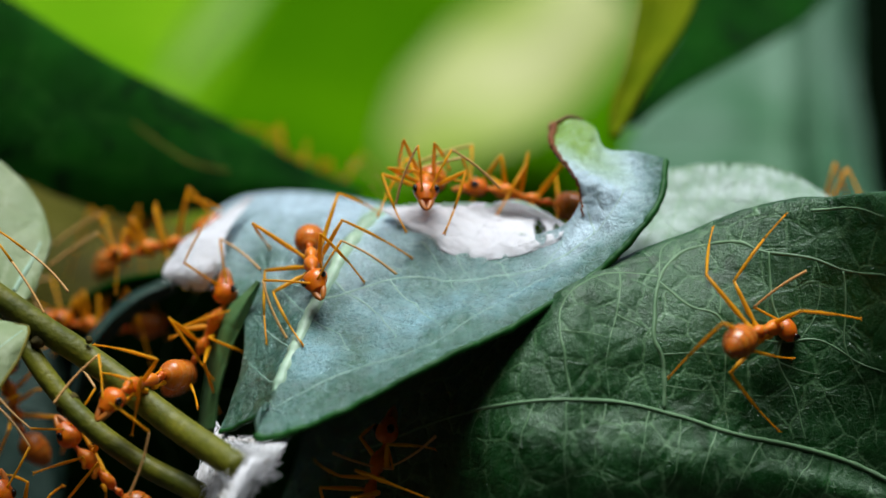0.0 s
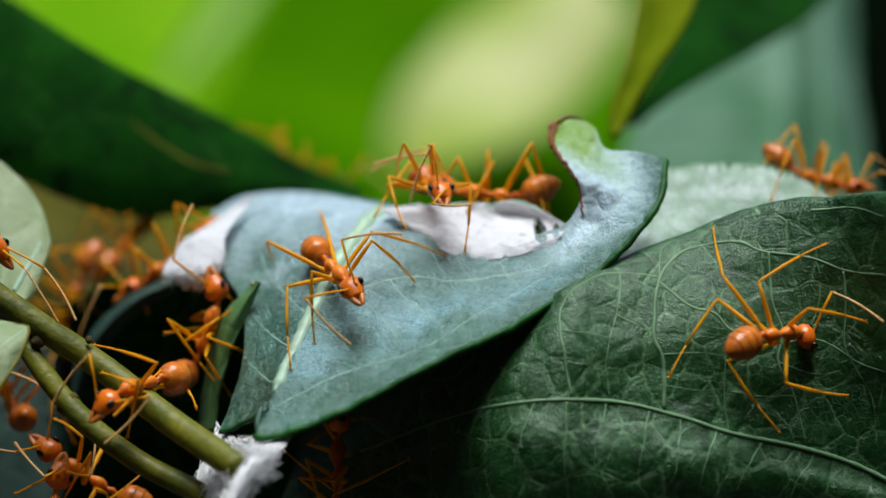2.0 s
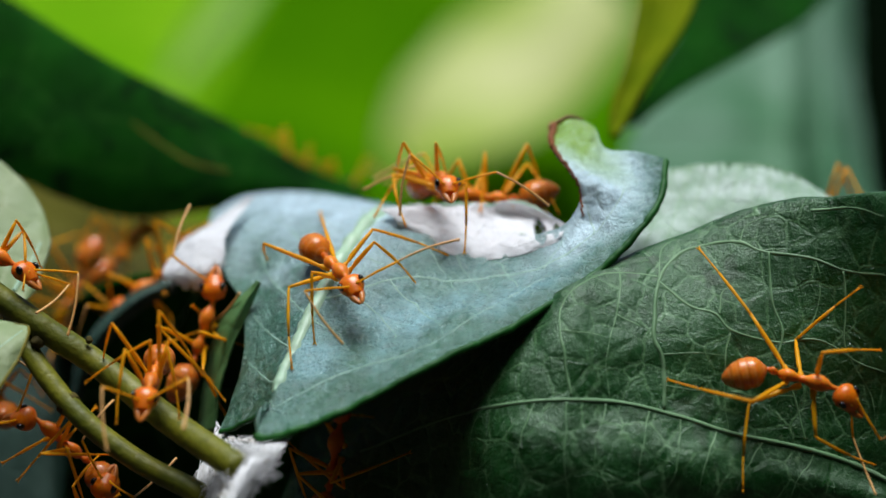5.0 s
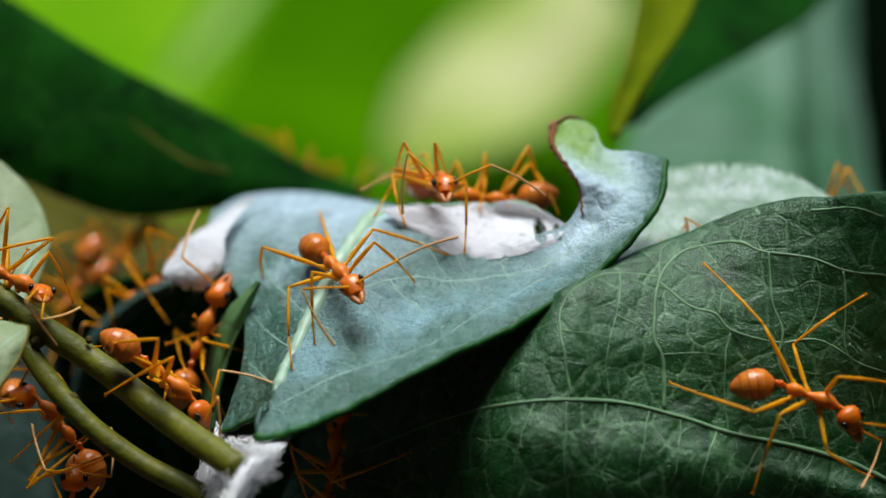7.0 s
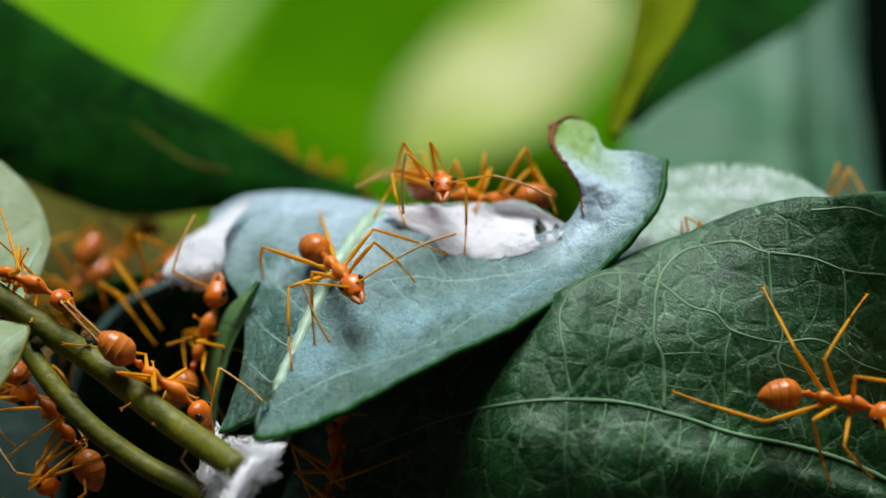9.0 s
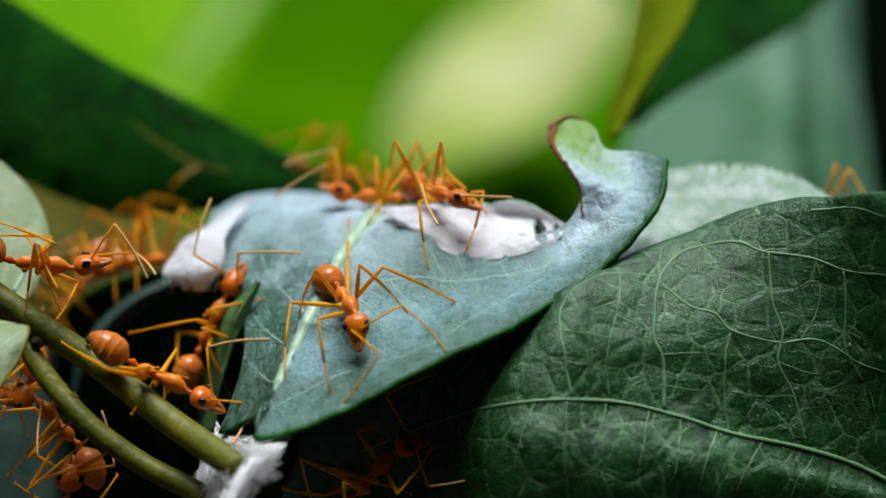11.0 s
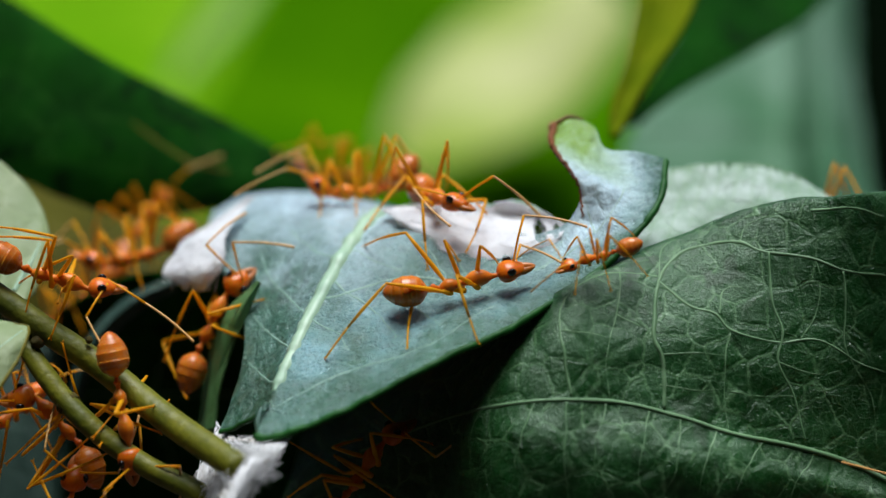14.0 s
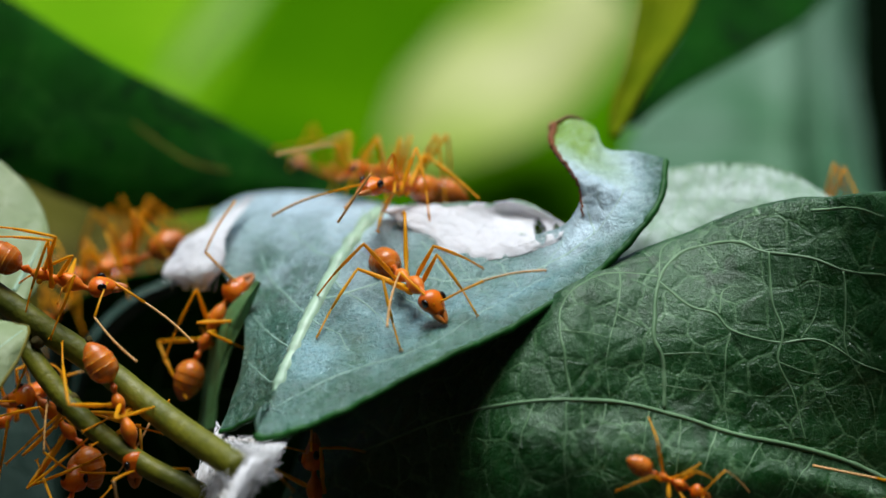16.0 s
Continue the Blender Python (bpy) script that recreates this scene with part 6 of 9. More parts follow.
a.step(11, (33.11, -5.62, -13.41), (36.85, -3.63, -14.97), (29.99, -6.59, -12.29), (0.00, -0.60, 0.80),
       L1=(37.26, -0.46, -14.26, 36.09, -4.51, -11.79), L2=(33.31, -2.30, -12.36, 33.69, -6.89, -10.96), L3=(29.78, -3.08, -11.61, 31.93, -8.68, -9.74), R1=(36.20, -4.56, -17.48, 35.47, -6.56, -13.20), R2=(32.27, -7.72, -17.19, 33.98, -7.65, -12.06), R3=(28.77, -5.84, -15.13, 32.47, -9.53, -11.19), LA=(42.56, 0.15, -15.45, 41.19, -0.76, -12.80), RA=(40.49, -4.77, -18.27, 39.15, -6.46, -16.50))
a.step(12.2, (34.89, -4.57, -15.23), (34.21, -7.62, -16.29), (35.62, -1.40, -14.48), (0.00, -0.60, 0.80),
       L1=(37.03, -6.29, -18.17, 36.80, -5.43, -13.78), L2=(38.83, -2.59, -17.33, 35.48, -6.36, -13.16), L3=(39.01, 0.71, -16.21, 38.27, -3.86, -12.45), R1=(30.98, -8.64, -17.19, 32.85, -7.26, -13.25), R2=(30.77, -4.52, -16.00, 34.00, -6.79, -12.77), R3=(32.22, -1.67, -15.09, 32.15, -6.61, -11.59), LA=(37.22, -10.16, -17.35, 37.95, -9.12, -15.47), RA=(30.42, -12.06, -17.06, 30.20, -11.78, -14.58))
a.step(13.4, (33.18, -4.45, -15.76), (30.25, -4.38, -15.32), (36.71, -2.77, -16.28), (0.00, -0.60, 0.80),
       L1=(29.43, -3.79, -18.18, 31.43, -7.55, -14.40), L2=(32.97, -5.82, -19.46, 33.74, -6.45, -14.05), L3=(36.93, -3.43, -19.35, 34.43, -7.38, -14.21), R1=(30.31, -0.70, -14.99, 31.20, -6.60, -13.15), R2=(32.60, -1.06, -14.44, 32.92, -5.91, -12.93), R3=(37.84, 1.01, -15.69, 36.01, -4.38, -12.53), LA=(25.71, -3.05, -15.15, 27.58, -6.12, -14.81), RA=(26.32, -1.95, -14.85, 28.29, -2.75, -14.35))
a.step(14.5, (32.60, -4.77, -15.56), (29.83, -3.84, -15.16), (36.11, -3.05, -16.07), (0.00, -0.60, 0.80),
       L1=(29.49, -3.83, -18.06, 31.23, -7.73, -14.10), L2=(31.69, -6.39, -19.09, 33.04, -6.82, -13.84), L3=(36.52, -3.63, -19.24, 33.93, -7.68, -14.12), R1=(29.19, 0.09, -15.01, 30.22, -6.54, -13.46), R2=(32.82, -1.11, -14.38, 32.59, -6.07, -12.74), R3=(37.35, 0.59, -15.68, 35.49, -4.78, -12.44), LA=(24.73, -2.51, -17.15, 26.98, -5.04, -15.77), RA=(24.33, -1.56, -12.70, 26.90, -1.63, -13.82))
a.step(15, (32.60, -4.77, -15.56), (29.83, -3.84, -15.16), (36.11, -3.05, -16.07), (0.00, -0.60, 0.80),
       L1=(29.36, -3.96, -18.16, 31.11, -7.84, -14.18), L2=(32.08, -6.36, -19.32, 33.05, -6.91, -13.96), L3=(36.88, -3.44, -19.25, 34.05, -7.64, -14.31), R1=(29.77, -0.03, -14.72, 30.81, -6.58, -12.78), R2=(32.60, -1.07, -14.20, 32.38, -6.04, -12.66), R3=(36.61, 0.30, -15.51, 35.13, -5.11, -12.31), LA=(25.09, -2.95, -16.54, 27.07, -5.71, -15.43), RA=(24.28, -1.48, -12.88, 26.89, -1.64, -13.96))
a.step(16, (32.33, -4.90, -15.55), (29.55, -3.90, -15.16), (35.84, -3.18, -16.06), (0.00, -0.60, 0.80),
       L1=(28.60, -3.40, -18.10, 30.48, -8.15, -14.23), L2=(31.36, -6.44, -19.02, 32.50, -7.15, -13.71), L3=(36.15, -4.11, -19.52, 33.77, -7.75, -14.13), R1=(29.23, 0.25, -14.92, 30.19, -6.29, -13.21), R2=(32.57, -1.08, -14.23, 32.29, -6.07, -12.65), R3=(37.05, 0.53, -15.59, 35.20, -4.87, -12.39), LA=(25.55, -2.00, -16.27, 27.19, -5.16, -15.30), RA=(23.13, -1.52, -13.48, 26.48, -1.40, -14.20))

a = ant("orange weaver ant hurrying along the pale leaf rim", 0.92)
a.step(0, (13.19, 19.00, 2.40), (15.99, 19.00, 2.80), (10.39, 19.00, 2.00), (0.00, -0.24, 0.97),
       L1=(16.61, 21.43, 2.08, 14.74, 19.11, 4.73), L2=(13.81, 22.73, 2.00, 13.08, 19.01, 5.01), L3=(9.83, 21.91, 1.24, 10.61, 18.52, 5.17), R1=(16.56, 17.31, 1.07, 14.76, 18.02, 4.49), R2=(13.59, 15.55, 0.21, 13.32, 17.43, 4.57), R3=(9.65, 16.55, -0.10, 11.16, 16.83, 4.85), LA=(19.78, 21.13, 3.16, 17.93, 21.52, 5.37), RA=(19.41, 15.69, 3.27, 17.87, 14.91, 4.49))
a.step(0.6, (14.03, 17.00, 3.95), (16.21, 17.00, 4.67), (11.66, 17.00, 3.36), (0.00, -0.24, 0.97),
       L1=(17.41, 19.88, 4.22, 15.33, 17.34, 6.48), L2=(14.74, 20.58, 3.64, 13.73, 16.84, 6.53), L3=(10.84, 20.02, 2.39, 11.10, 16.58, 6.36), R1=(17.55, 14.72, 2.92, 15.59, 15.89, 6.13), R2=(15.04, 13.54, 1.90, 14.19, 15.47, 6.17), R3=(10.81, 14.57, 0.96, 11.89, 14.57, 6.03), LA=(20.35, 19.65, 7.15, 18.16, 19.75, 8.36), RA=(20.69, 14.79, 6.57, 18.63, 13.45, 7.14))
a.step(0.8, (15.14, 16.00, 4.64), (17.49, 16.00, 5.43), (12.58, 16.00, 4.13), (0.00, -0.24, 0.97),
       L1=(18.18, 18.73, 4.70, 16.39, 16.12, 7.13), L2=(15.76, 19.96, 4.39, 14.81, 16.19, 7.24), L3=(11.69, 18.83, 3.03, 12.25, 15.55, 7.09), R1=(18.40, 13.94, 3.53, 16.62, 15.05, 6.86), R2=(16.29, 12.59, 2.63, 15.31, 14.51, 6.87), R3=(12.07, 13.74, 1.84, 13.13, 13.69, 6.91), LA=(21.76, 17.92, 7.38, 19.40, 18.39, 8.83), RA=(21.15, 14.18, 6.43, 19.39, 12.65, 7.42))
a.step(1, (16.70, 15.50, 5.41), (18.66, 15.50, 6.35), (14.12, 15.50, 4.39), (0.00, -0.24, 0.97),
       L1=(19.92, 18.25, 6.08, 17.57, 15.73, 8.07), L2=(16.88, 19.64, 5.16, 15.92, 15.80, 7.92), L3=(13.78, 18.28, 3.43, 13.56, 14.93, 7.47), R1=(19.92, 13.22, 4.64, 17.86, 14.40, 7.78), R2=(18.16, 12.10, 3.56, 16.80, 14.04, 7.69), R3=(14.27, 13.33, 2.23, 14.61, 13.04, 7.40), LA=(22.36, 17.46, 8.34, 20.10, 17.87, 9.80), RA=(23.30, 12.31, 8.41, 21.01, 11.44, 8.90))
a.step(1.5, (22.15, 15.50, 6.28), (24.77, 15.50, 6.35), (19.79, 15.50, 6.35), (0.00, -0.24, 0.97),
       L1=(24.88, 17.97, 5.48, 23.65, 15.67, 8.48), L2=(22.16, 19.64, 5.89, 22.15, 15.85, 8.88), L3=(15.89, 13.50, 4.92, 19.36, 14.28, 8.70), R1=(23.55, 12.00, 4.04, 22.57, 13.43, 7.58), R2=(22.00, 12.15, 4.09, 22.39, 13.99, 8.45), R3=(18.52, 12.00, 3.76, 20.22, 12.93, 8.57), LA=(29.10, 17.65, 8.03, 27.35, 18.03, 9.56), RA=(28.70, 13.24, 5.47, 27.16, 11.95, 7.34))
a.step(2, (25.87, 15.50, 4.90), (28.70, 15.50, 4.31), (23.52, 15.50, 6.07), (0.00, -0.24, 0.97),
       L1=(28.14, 17.83, 3.25, 27.96, 15.58, 6.51), L2=(25.74, 19.05, 4.44, 26.33, 15.29, 7.40), L3=(21.57, 14.00, 5.05, 24.55, 16.52, 8.53), R1=(27.67, 13.19, 2.14, 27.86, 13.97, 6.00), R2=(25.07, 12.11, 2.78, 26.43, 13.94, 6.96), R3=(22.01, 10.50, 3.05, 23.97, 12.76, 7.32), LA=(32.98, 18.11, 4.56, 31.67, 18.25, 6.68), RA=(32.95, 12.36, 3.24, 31.43, 11.50, 5.08))
a.step(2.5, (30.42, 18.00, 1.20), (33.00, 18.00, 0.00), (27.84, 18.00, 2.38), (0.00, -0.24, 0.97),
       L1=(32.98, 20.81, -0.69, 32.74, 18.52, 2.56), L2=(30.63, 21.86, 0.70, 31.14, 18.10, 3.68), L3=(26.92, 20.78, 2.10, 29.20, 16.77, 4.63), R1=(32.65, 16.07, -1.94, 32.69, 16.55, 1.97), R2=(29.31, 15.14, -0.67, 31.29, 16.81, 3.32), R3=(26.64, 15.88, 0.77, 29.95, 16.65, 4.70), LA=(37.13, 20.40, -0.25, 36.41, 20.60, 1.89), RA=(36.20, 15.88, -2.05, 35.49, 14.48, 0.06))
a.step(3, (33.99, 19.00, -1.60), (36.79, 19.00, -2.80), (31.19, 19.00, -0.40), (0.00, -0.24, 0.97),
       L1=(36.18, 21.94, -3.20, 36.09, 19.51, -0.04), L2=(33.66, 23.15, -1.78, 34.33, 19.23, 0.97), L3=(30.17, 21.78, -0.68, 32.61, 17.84, 1.82), R1=(36.28, 16.82, -4.72, 36.28, 17.50, -0.84), R2=(33.04, 15.86, -3.61, 34.77, 17.60, 0.47), R3=(29.86, 16.54, -2.05, 33.20, 17.43, 1.82), LA=(40.65, 21.60, -2.50, 39.92, 21.70, -0.56), RA=(40.47, 15.68, -4.24, 39.40, 14.89, -2.36))
a.step(16, (34.39, 19.00, -2.00), (37.19, 19.00, -3.20), (31.59, 19.00, -0.80), (0.00, -0.24, 0.97),
       L1=(36.86, 21.92, -3.74, 36.52, 19.65, -0.48), L2=(34.71, 22.89, -2.53, 35.23, 19.14, 0.45), L3=(30.57, 22.11, -0.98, 32.88, 18.07, 1.48), R1=(36.78, 17.19, -5.05, 36.62, 17.54, -1.14), R2=(33.75, 15.62, -4.21, 35.36, 17.40, -0.11), R3=(30.42, 17.03, -2.38, 33.71, 17.86, 1.56), LA=(41.29, 20.65, -3.56, 40.43, 21.23, -1.29), RA=(40.92, 16.79, -4.43, 39.82, 15.44, -2.66))

a = ant("weaver ant mostly hidden behind the broad leaf", 1.00)
a.step(0, (25.89, 17.50, 2.14), (23.12, 17.50, 1.55), (28.67, 17.50, 2.34), (0.00, -0.20, 0.98),
       L1=(22.12, 16.50, 4.62, 25.07, 19.41, 3.40), L2=(24.10, 16.50, 3.51, 27.05, 20.18, 1.29), L3=(29.97, 14.98, 0.68, 28.35, 17.43, 5.58), R1=(22.92, 17.50, 2.34, 26.54, 19.74, 2.99), R2=(25.39, 21.93, 1.45, 25.01, 17.96, 4.87), R3=(29.45, 21.04, 1.82, 27.52, 17.62, 5.97), LA=(18.52, 14.48, 0.35, 20.00, 13.63, 2.33), RA=(18.39, 21.02, 1.17, 19.71, 20.82, 3.51))
a.step(9, (25.89, 17.50, 2.14), (23.12, 17.50, 1.55), (28.67, 17.50, 2.34), (0.00, -0.20, 0.98),
       L1=(22.12, 16.50, 4.62, 25.07, 19.41, 3.40), L2=(24.10, 16.50, 3.51, 27.05, 20.18, 1.29), L3=(30.50, 14.69, 0.69, 28.39, 16.85, 5.54), R1=(22.92, 17.50, 2.34, 26.54, 19.74, 2.99), R2=(25.72, 21.66, 1.44, 25.20, 17.76, 4.91), R3=(29.75, 20.54, 1.76, 27.69, 17.18, 5.88), LA=(18.89, 15.64, 1.04, 20.20, 14.21, 2.68), RA=(18.07, 20.55, 0.52, 19.55, 20.58, 3.19))
a.step(16, (25.89, 17.50, 2.06), (23.12, 17.50, 1.55), (28.67, 17.50, 2.34), (0.00, -0.20, 0.98),
       L1=(22.12, 16.50, 4.62, 25.07, 19.40, 3.34), L2=(24.10, 16.50, 3.51, 26.99, 20.22, 1.27), L3=(29.64, 14.60, 0.48, 27.99, 16.53, 5.59), R1=(22.92, 17.50, 2.34, 26.55, 19.75, 2.87), R2=(25.74, 21.23, 1.27, 25.22, 17.38, 4.80), R3=(29.50, 20.83, 1.72, 27.48, 17.52, 5.90), LA=(18.39, 15.76, 0.99, 19.97, 14.27, 2.68), RA=(19.06, 20.11, 0.81, 20.10, 20.36, 3.35))

a = ant("orange weaver ant clinging to the olive stalk", 1.05)
a.step(0, (-18.74, -1.00, -8.41), (-20.51, -3.48, -9.40), (-17.12, 1.78, -8.05), (0.05, -0.54, 0.84),
       L1=(-19.43, -2.00, -11.67, -18.51, -4.66, -8.01), L2=(-15.99, -1.50, -10.65, -20.29, 1.75, -9.27), L3=(-15.30, -2.00, -9.91, -16.63, 3.67, -8.12), R1=(-21.57, -0.50, -7.80, -19.27, -4.50, -7.94), R2=(-22.11, 0.00, -6.04, -17.70, -3.30, -6.83), R3=(-17.93, 1.00, -7.69, -20.28, -4.05, -10.01), LA=(-19.29, -4.00, -15.28, -18.92, -4.13, -11.10), RA=(-24.14, -3.00, -9.85, -21.08, -3.63, -9.14))
a.step(1.5, (-18.88, -1.00, -8.55), (-20.86, -3.23, -9.60), (-17.19, 1.73, -8.20), (0.05, -0.54, 0.84),
       L1=(-19.71, -2.00, -11.78, -18.68, -4.57, -8.08), L2=(-16.24, -1.50, -10.86, -20.49, 1.75, -9.33), L3=(-15.38, -2.00, -9.91, -16.90, 3.73, -8.53), R1=(-21.57, -0.50, -7.80, -19.21, -4.44, -8.26), R2=(-22.11, 0.00, -6.04, -17.72, -3.27, -7.06), R3=(-17.93, 1.00, -7.69, -20.23, -4.11, -10.09), LA=(-20.33, -4.00, -12.50, -19.81, -3.98, -11.11), RA=(-24.14, -3.00, -9.85, -21.80, -3.48, -9.15))
a.step(4, (-18.67, -1.00, -8.41), (-20.78, -3.28, -8.99), (-16.93, 1.73, -8.20), (0.05, -0.54, 0.84),
       L1=(-19.61, -2.00, -11.53, -18.47, -4.63, -7.91), L2=(-16.24, -1.50, -10.86, -20.55, 1.55, -9.12), L3=(-15.23, -2.00, -9.91, -16.63, 3.65, -8.12), R1=(-21.43, -0.50, -7.80, -18.96, -4.40, -7.83), R2=(-22.11, 0.00, -6.04, -17.51, -3.07, -6.66), R3=(-17.93, 1.00, -7.69, -19.86, -4.10, -10.16), LA=(-21.38, -4.00, -11.45, -20.33, -4.01, -10.41), RA=(-21.69, -3.00, -10.48, -21.09, -3.51, -9.15))
a.step(5.2, (-17.95, -2.00, -7.90), (-17.71, -5.04, -9.37), (-18.32, 1.21, -6.87), (0.05, -0.54, 0.84),
       L1=(-14.64, -4.30, -10.60, -15.99, -3.62, -6.23), L2=(-13.62, -1.44, -9.52, -16.80, -3.67, -5.53), L3=(-15.36, 2.96, -7.75, -15.30, -2.11, -4.38), R1=(-19.99, -5.07, -10.71, -19.51, -4.03, -6.24), R2=(-22.46, -1.98, -9.43, -18.90, -3.97, -5.64), R3=(-21.80, 1.88, -7.95, -20.56, -3.05, -4.60), LA=(-14.24, -9.03, -10.54, -13.87, -8.10, -8.34), RA=(-19.96, -9.41, -11.89, -20.72, -8.62, -9.00))
a.step(6.3, (-17.46, -1.00, -8.06), (-15.40, -1.00, -10.04), (-19.38, -1.00, -6.49), (0.05, -0.54, 0.84),
       L1=(-15.76, -1.00, -8.91, -18.84, 1.41, -8.24), L2=(-15.50, 0.00, -8.89, -20.02, -1.66, -6.45), L3=(-18.11, 1.00, -7.15, -17.45, -4.91, -7.80), R1=(-17.60, -2.00, -10.54, -17.02, 1.47, -7.55), R2=(-21.19, -1.50, -9.16, -16.68, -3.64, -6.70), R3=(-21.93, -0.50, -6.19, -17.50, -4.63, -5.52), LA=(-10.02, -2.00, -8.60, -13.66, -1.50, -6.51), RA=(-14.09, -3.00, -13.10, -14.67, -2.00, -10.37))
a.step(7, (-17.46, -1.00, -8.06), (-15.40, -1.00, -9.97), (-19.45, -1.00, -6.49), (0.05, -0.54, 0.84),
       L1=(-15.76, -1.00, -8.91, -18.82, 1.41, -8.20), L2=(-15.50, 0.00, -8.89, -20.02, -1.73, -6.49), L3=(-18.11, 1.00, -7.15, -17.46, -4.91, -7.85), R1=(-17.60, -2.00, -10.72, -17.36, 1.59, -7.82), R2=(-21.19, -1.50, -9.16, -16.68, -3.64, -6.70), R3=(-21.93, -0.50, -6.19, -17.50, -4.63, -5.53), LA=(-10.02, -2.00, -8.78, -13.66, -1.50, -7.04), RA=(-14.09, -3.00, -13.10, -14.67, -2.00, -11.07))
a.step(9, (-17.74, -1.00, -8.27), (-15.54, -1.00, -9.97), (-19.63, -1.00, -6.85), (0.05, -0.54, 0.84),
       L1=(-15.58, -1.00, -9.37, -19.19, 1.09, -7.99), L2=(-16.57, 0.00, -8.54, -20.27, -2.56, -7.70), L3=(-18.47, 1.00, -7.15, -17.65, -4.83, -8.69), R1=(-18.06, -2.00, -10.97, -17.37, 1.74, -8.35), R2=(-20.20, -1.50, -10.05, -16.42, 1.81, -7.65), R3=(-24.00, -0.50, -5.95, -19.15, 3.09, -6.81), LA=(-10.72, -2.00, -9.77, -14.29, -1.50, -7.57), RA=(-13.46, -3.00, -15.38, -14.67, -2.00, -12.66))
a.step(11.3, (-18.06, -1.00, -7.95), (-14.98, -1.00, -9.40), (-20.16, -1.00, -6.78), (0.05, -0.54, 0.84),
       L1=(-16.29, -1.00, -8.84, -19.11, 1.41, -7.49), L2=(-17.29, 0.00, -8.18, -20.10, -3.07, -7.46), L3=(-18.04, 1.00, -7.69, -19.39, -4.88, -7.22), R1=(-17.49, -2.00, -10.83, -17.70, 1.78, -8.18), R2=(-19.42, -1.50, -10.51, -17.20, 1.38, -6.29), R3=(-24.07, -0.50, -5.84, -20.43, -5.14, -7.38), LA=(-10.72, -2.00, -5.61, -14.22, -1.50, -5.80), RA=(-13.03, -3.00, -11.53, -13.72, -2.00, -10.37))
a.step(11.7, (-18.53, -1.00, -8.20), (-15.76, -1.00, -10.61), (-20.37, -1.00, -6.85), (0.05, -0.54, 0.84),
       L1=(-16.47, -1.00, -10.61, -18.06, 2.02, -7.49), L2=(-17.29, 0.00, -9.96, -19.68, -1.88, -5.55), L3=(-17.75, 1.00, -8.95, -17.82, -4.45, -6.24), R1=(-18.20, -2.00, -11.25, -17.73, 1.85, -8.74), R2=(-20.31, -1.50, -10.51, -17.35, 1.50, -6.87), R3=(-24.07, -0.50, -5.84, -20.93, -5.16, -8.20), LA=(-10.93, 1.04, -10.70, -11.29, 0.30, -8.71), RA=(-14.07, -3.54, -14.81, -14.53, -5.08, -12.67))
a.step(12.2, (-20.09, -1.50, -10.05), (-19.53, -1.50, -13.23), (-20.59, -1.50, -7.18), (0.05, -0.54, 0.84),
       L1=(-17.42, -2.00, -12.66, -20.12, 1.69, -11.97), L2=(-17.60, -1.00, -11.61, -22.42, 1.18, -9.87), L3=(-17.29, 0.00, -9.61, -20.01, -5.43, -10.07), R1=(-21.34, -3.00, -12.23, -20.97, 1.55, -11.53), R2=(-21.83, -2.00, -11.78, -18.81, 0.71, -8.09), R3=(-24.00, -0.50, -5.84, -22.80, 2.12, -11.21), LA=(-15.53, -0.18, -17.50, -14.92, -2.04, -15.40), RA=(-20.65, -2.47, -18.40, -21.19, -4.54, -16.50))
a.step(14, (-20.09, -1.50, -10.05), (-19.53, -1.50, -13.23), (-20.59, -1.50, -7.25), (0.05, -0.54, 0.84),
       L1=(-18.83, -2.00, -13.72, -19.41, 1.84, -11.22), L2=(-17.60, -1.00, -11.61, -22.42, 1.18, -9.87), L3=(-17.29, 0.00, -9.61, -20.01, -5.43, -10.07), R1=(-21.34, -3.00, -12.23, -20.97, 1.55, -11.53), R2=(-21.83, -2.00, -11.78, -18.81, 0.70, -8.09), R3=(-24.00, -0.50, -5.84, -22.80, 2.12, -11.21), LA=(-16.81, -0.52, -16.97, -15.57, -2.21, -15.13), RA=(-20.17, -2.87, -18.70, -20.95, -4.74, -16.65))
a.step(16, (-20.09, -1.50, -10.29), (-19.25, -1.50, -13.48), (-21.01, -1.50, -7.92), (0.05, -0.54, 0.84),
       L1=(-18.83, -2.00, -13.72, -19.40, 1.88, -11.27), L2=(-17.53, -1.00, -11.61, -22.49, 1.21, -10.38), L3=(-17.29, 0.00, -9.61, -20.01, -5.40, -10.35), R1=(-21.86, -3.00, -12.23, -20.85, 1.48, -11.75), R2=(-22.53, -2.00, -11.43, -18.28, 0.88, -9.30), R3=(-24.00, -0.50, -5.84, -22.86, -5.21, -9.52), LA=(-15.12, 0.58, -16.69, -14.48, -1.38, -14.83), RA=(-19.54, -3.44, -17.87, -20.17, -5.14, -16.35))

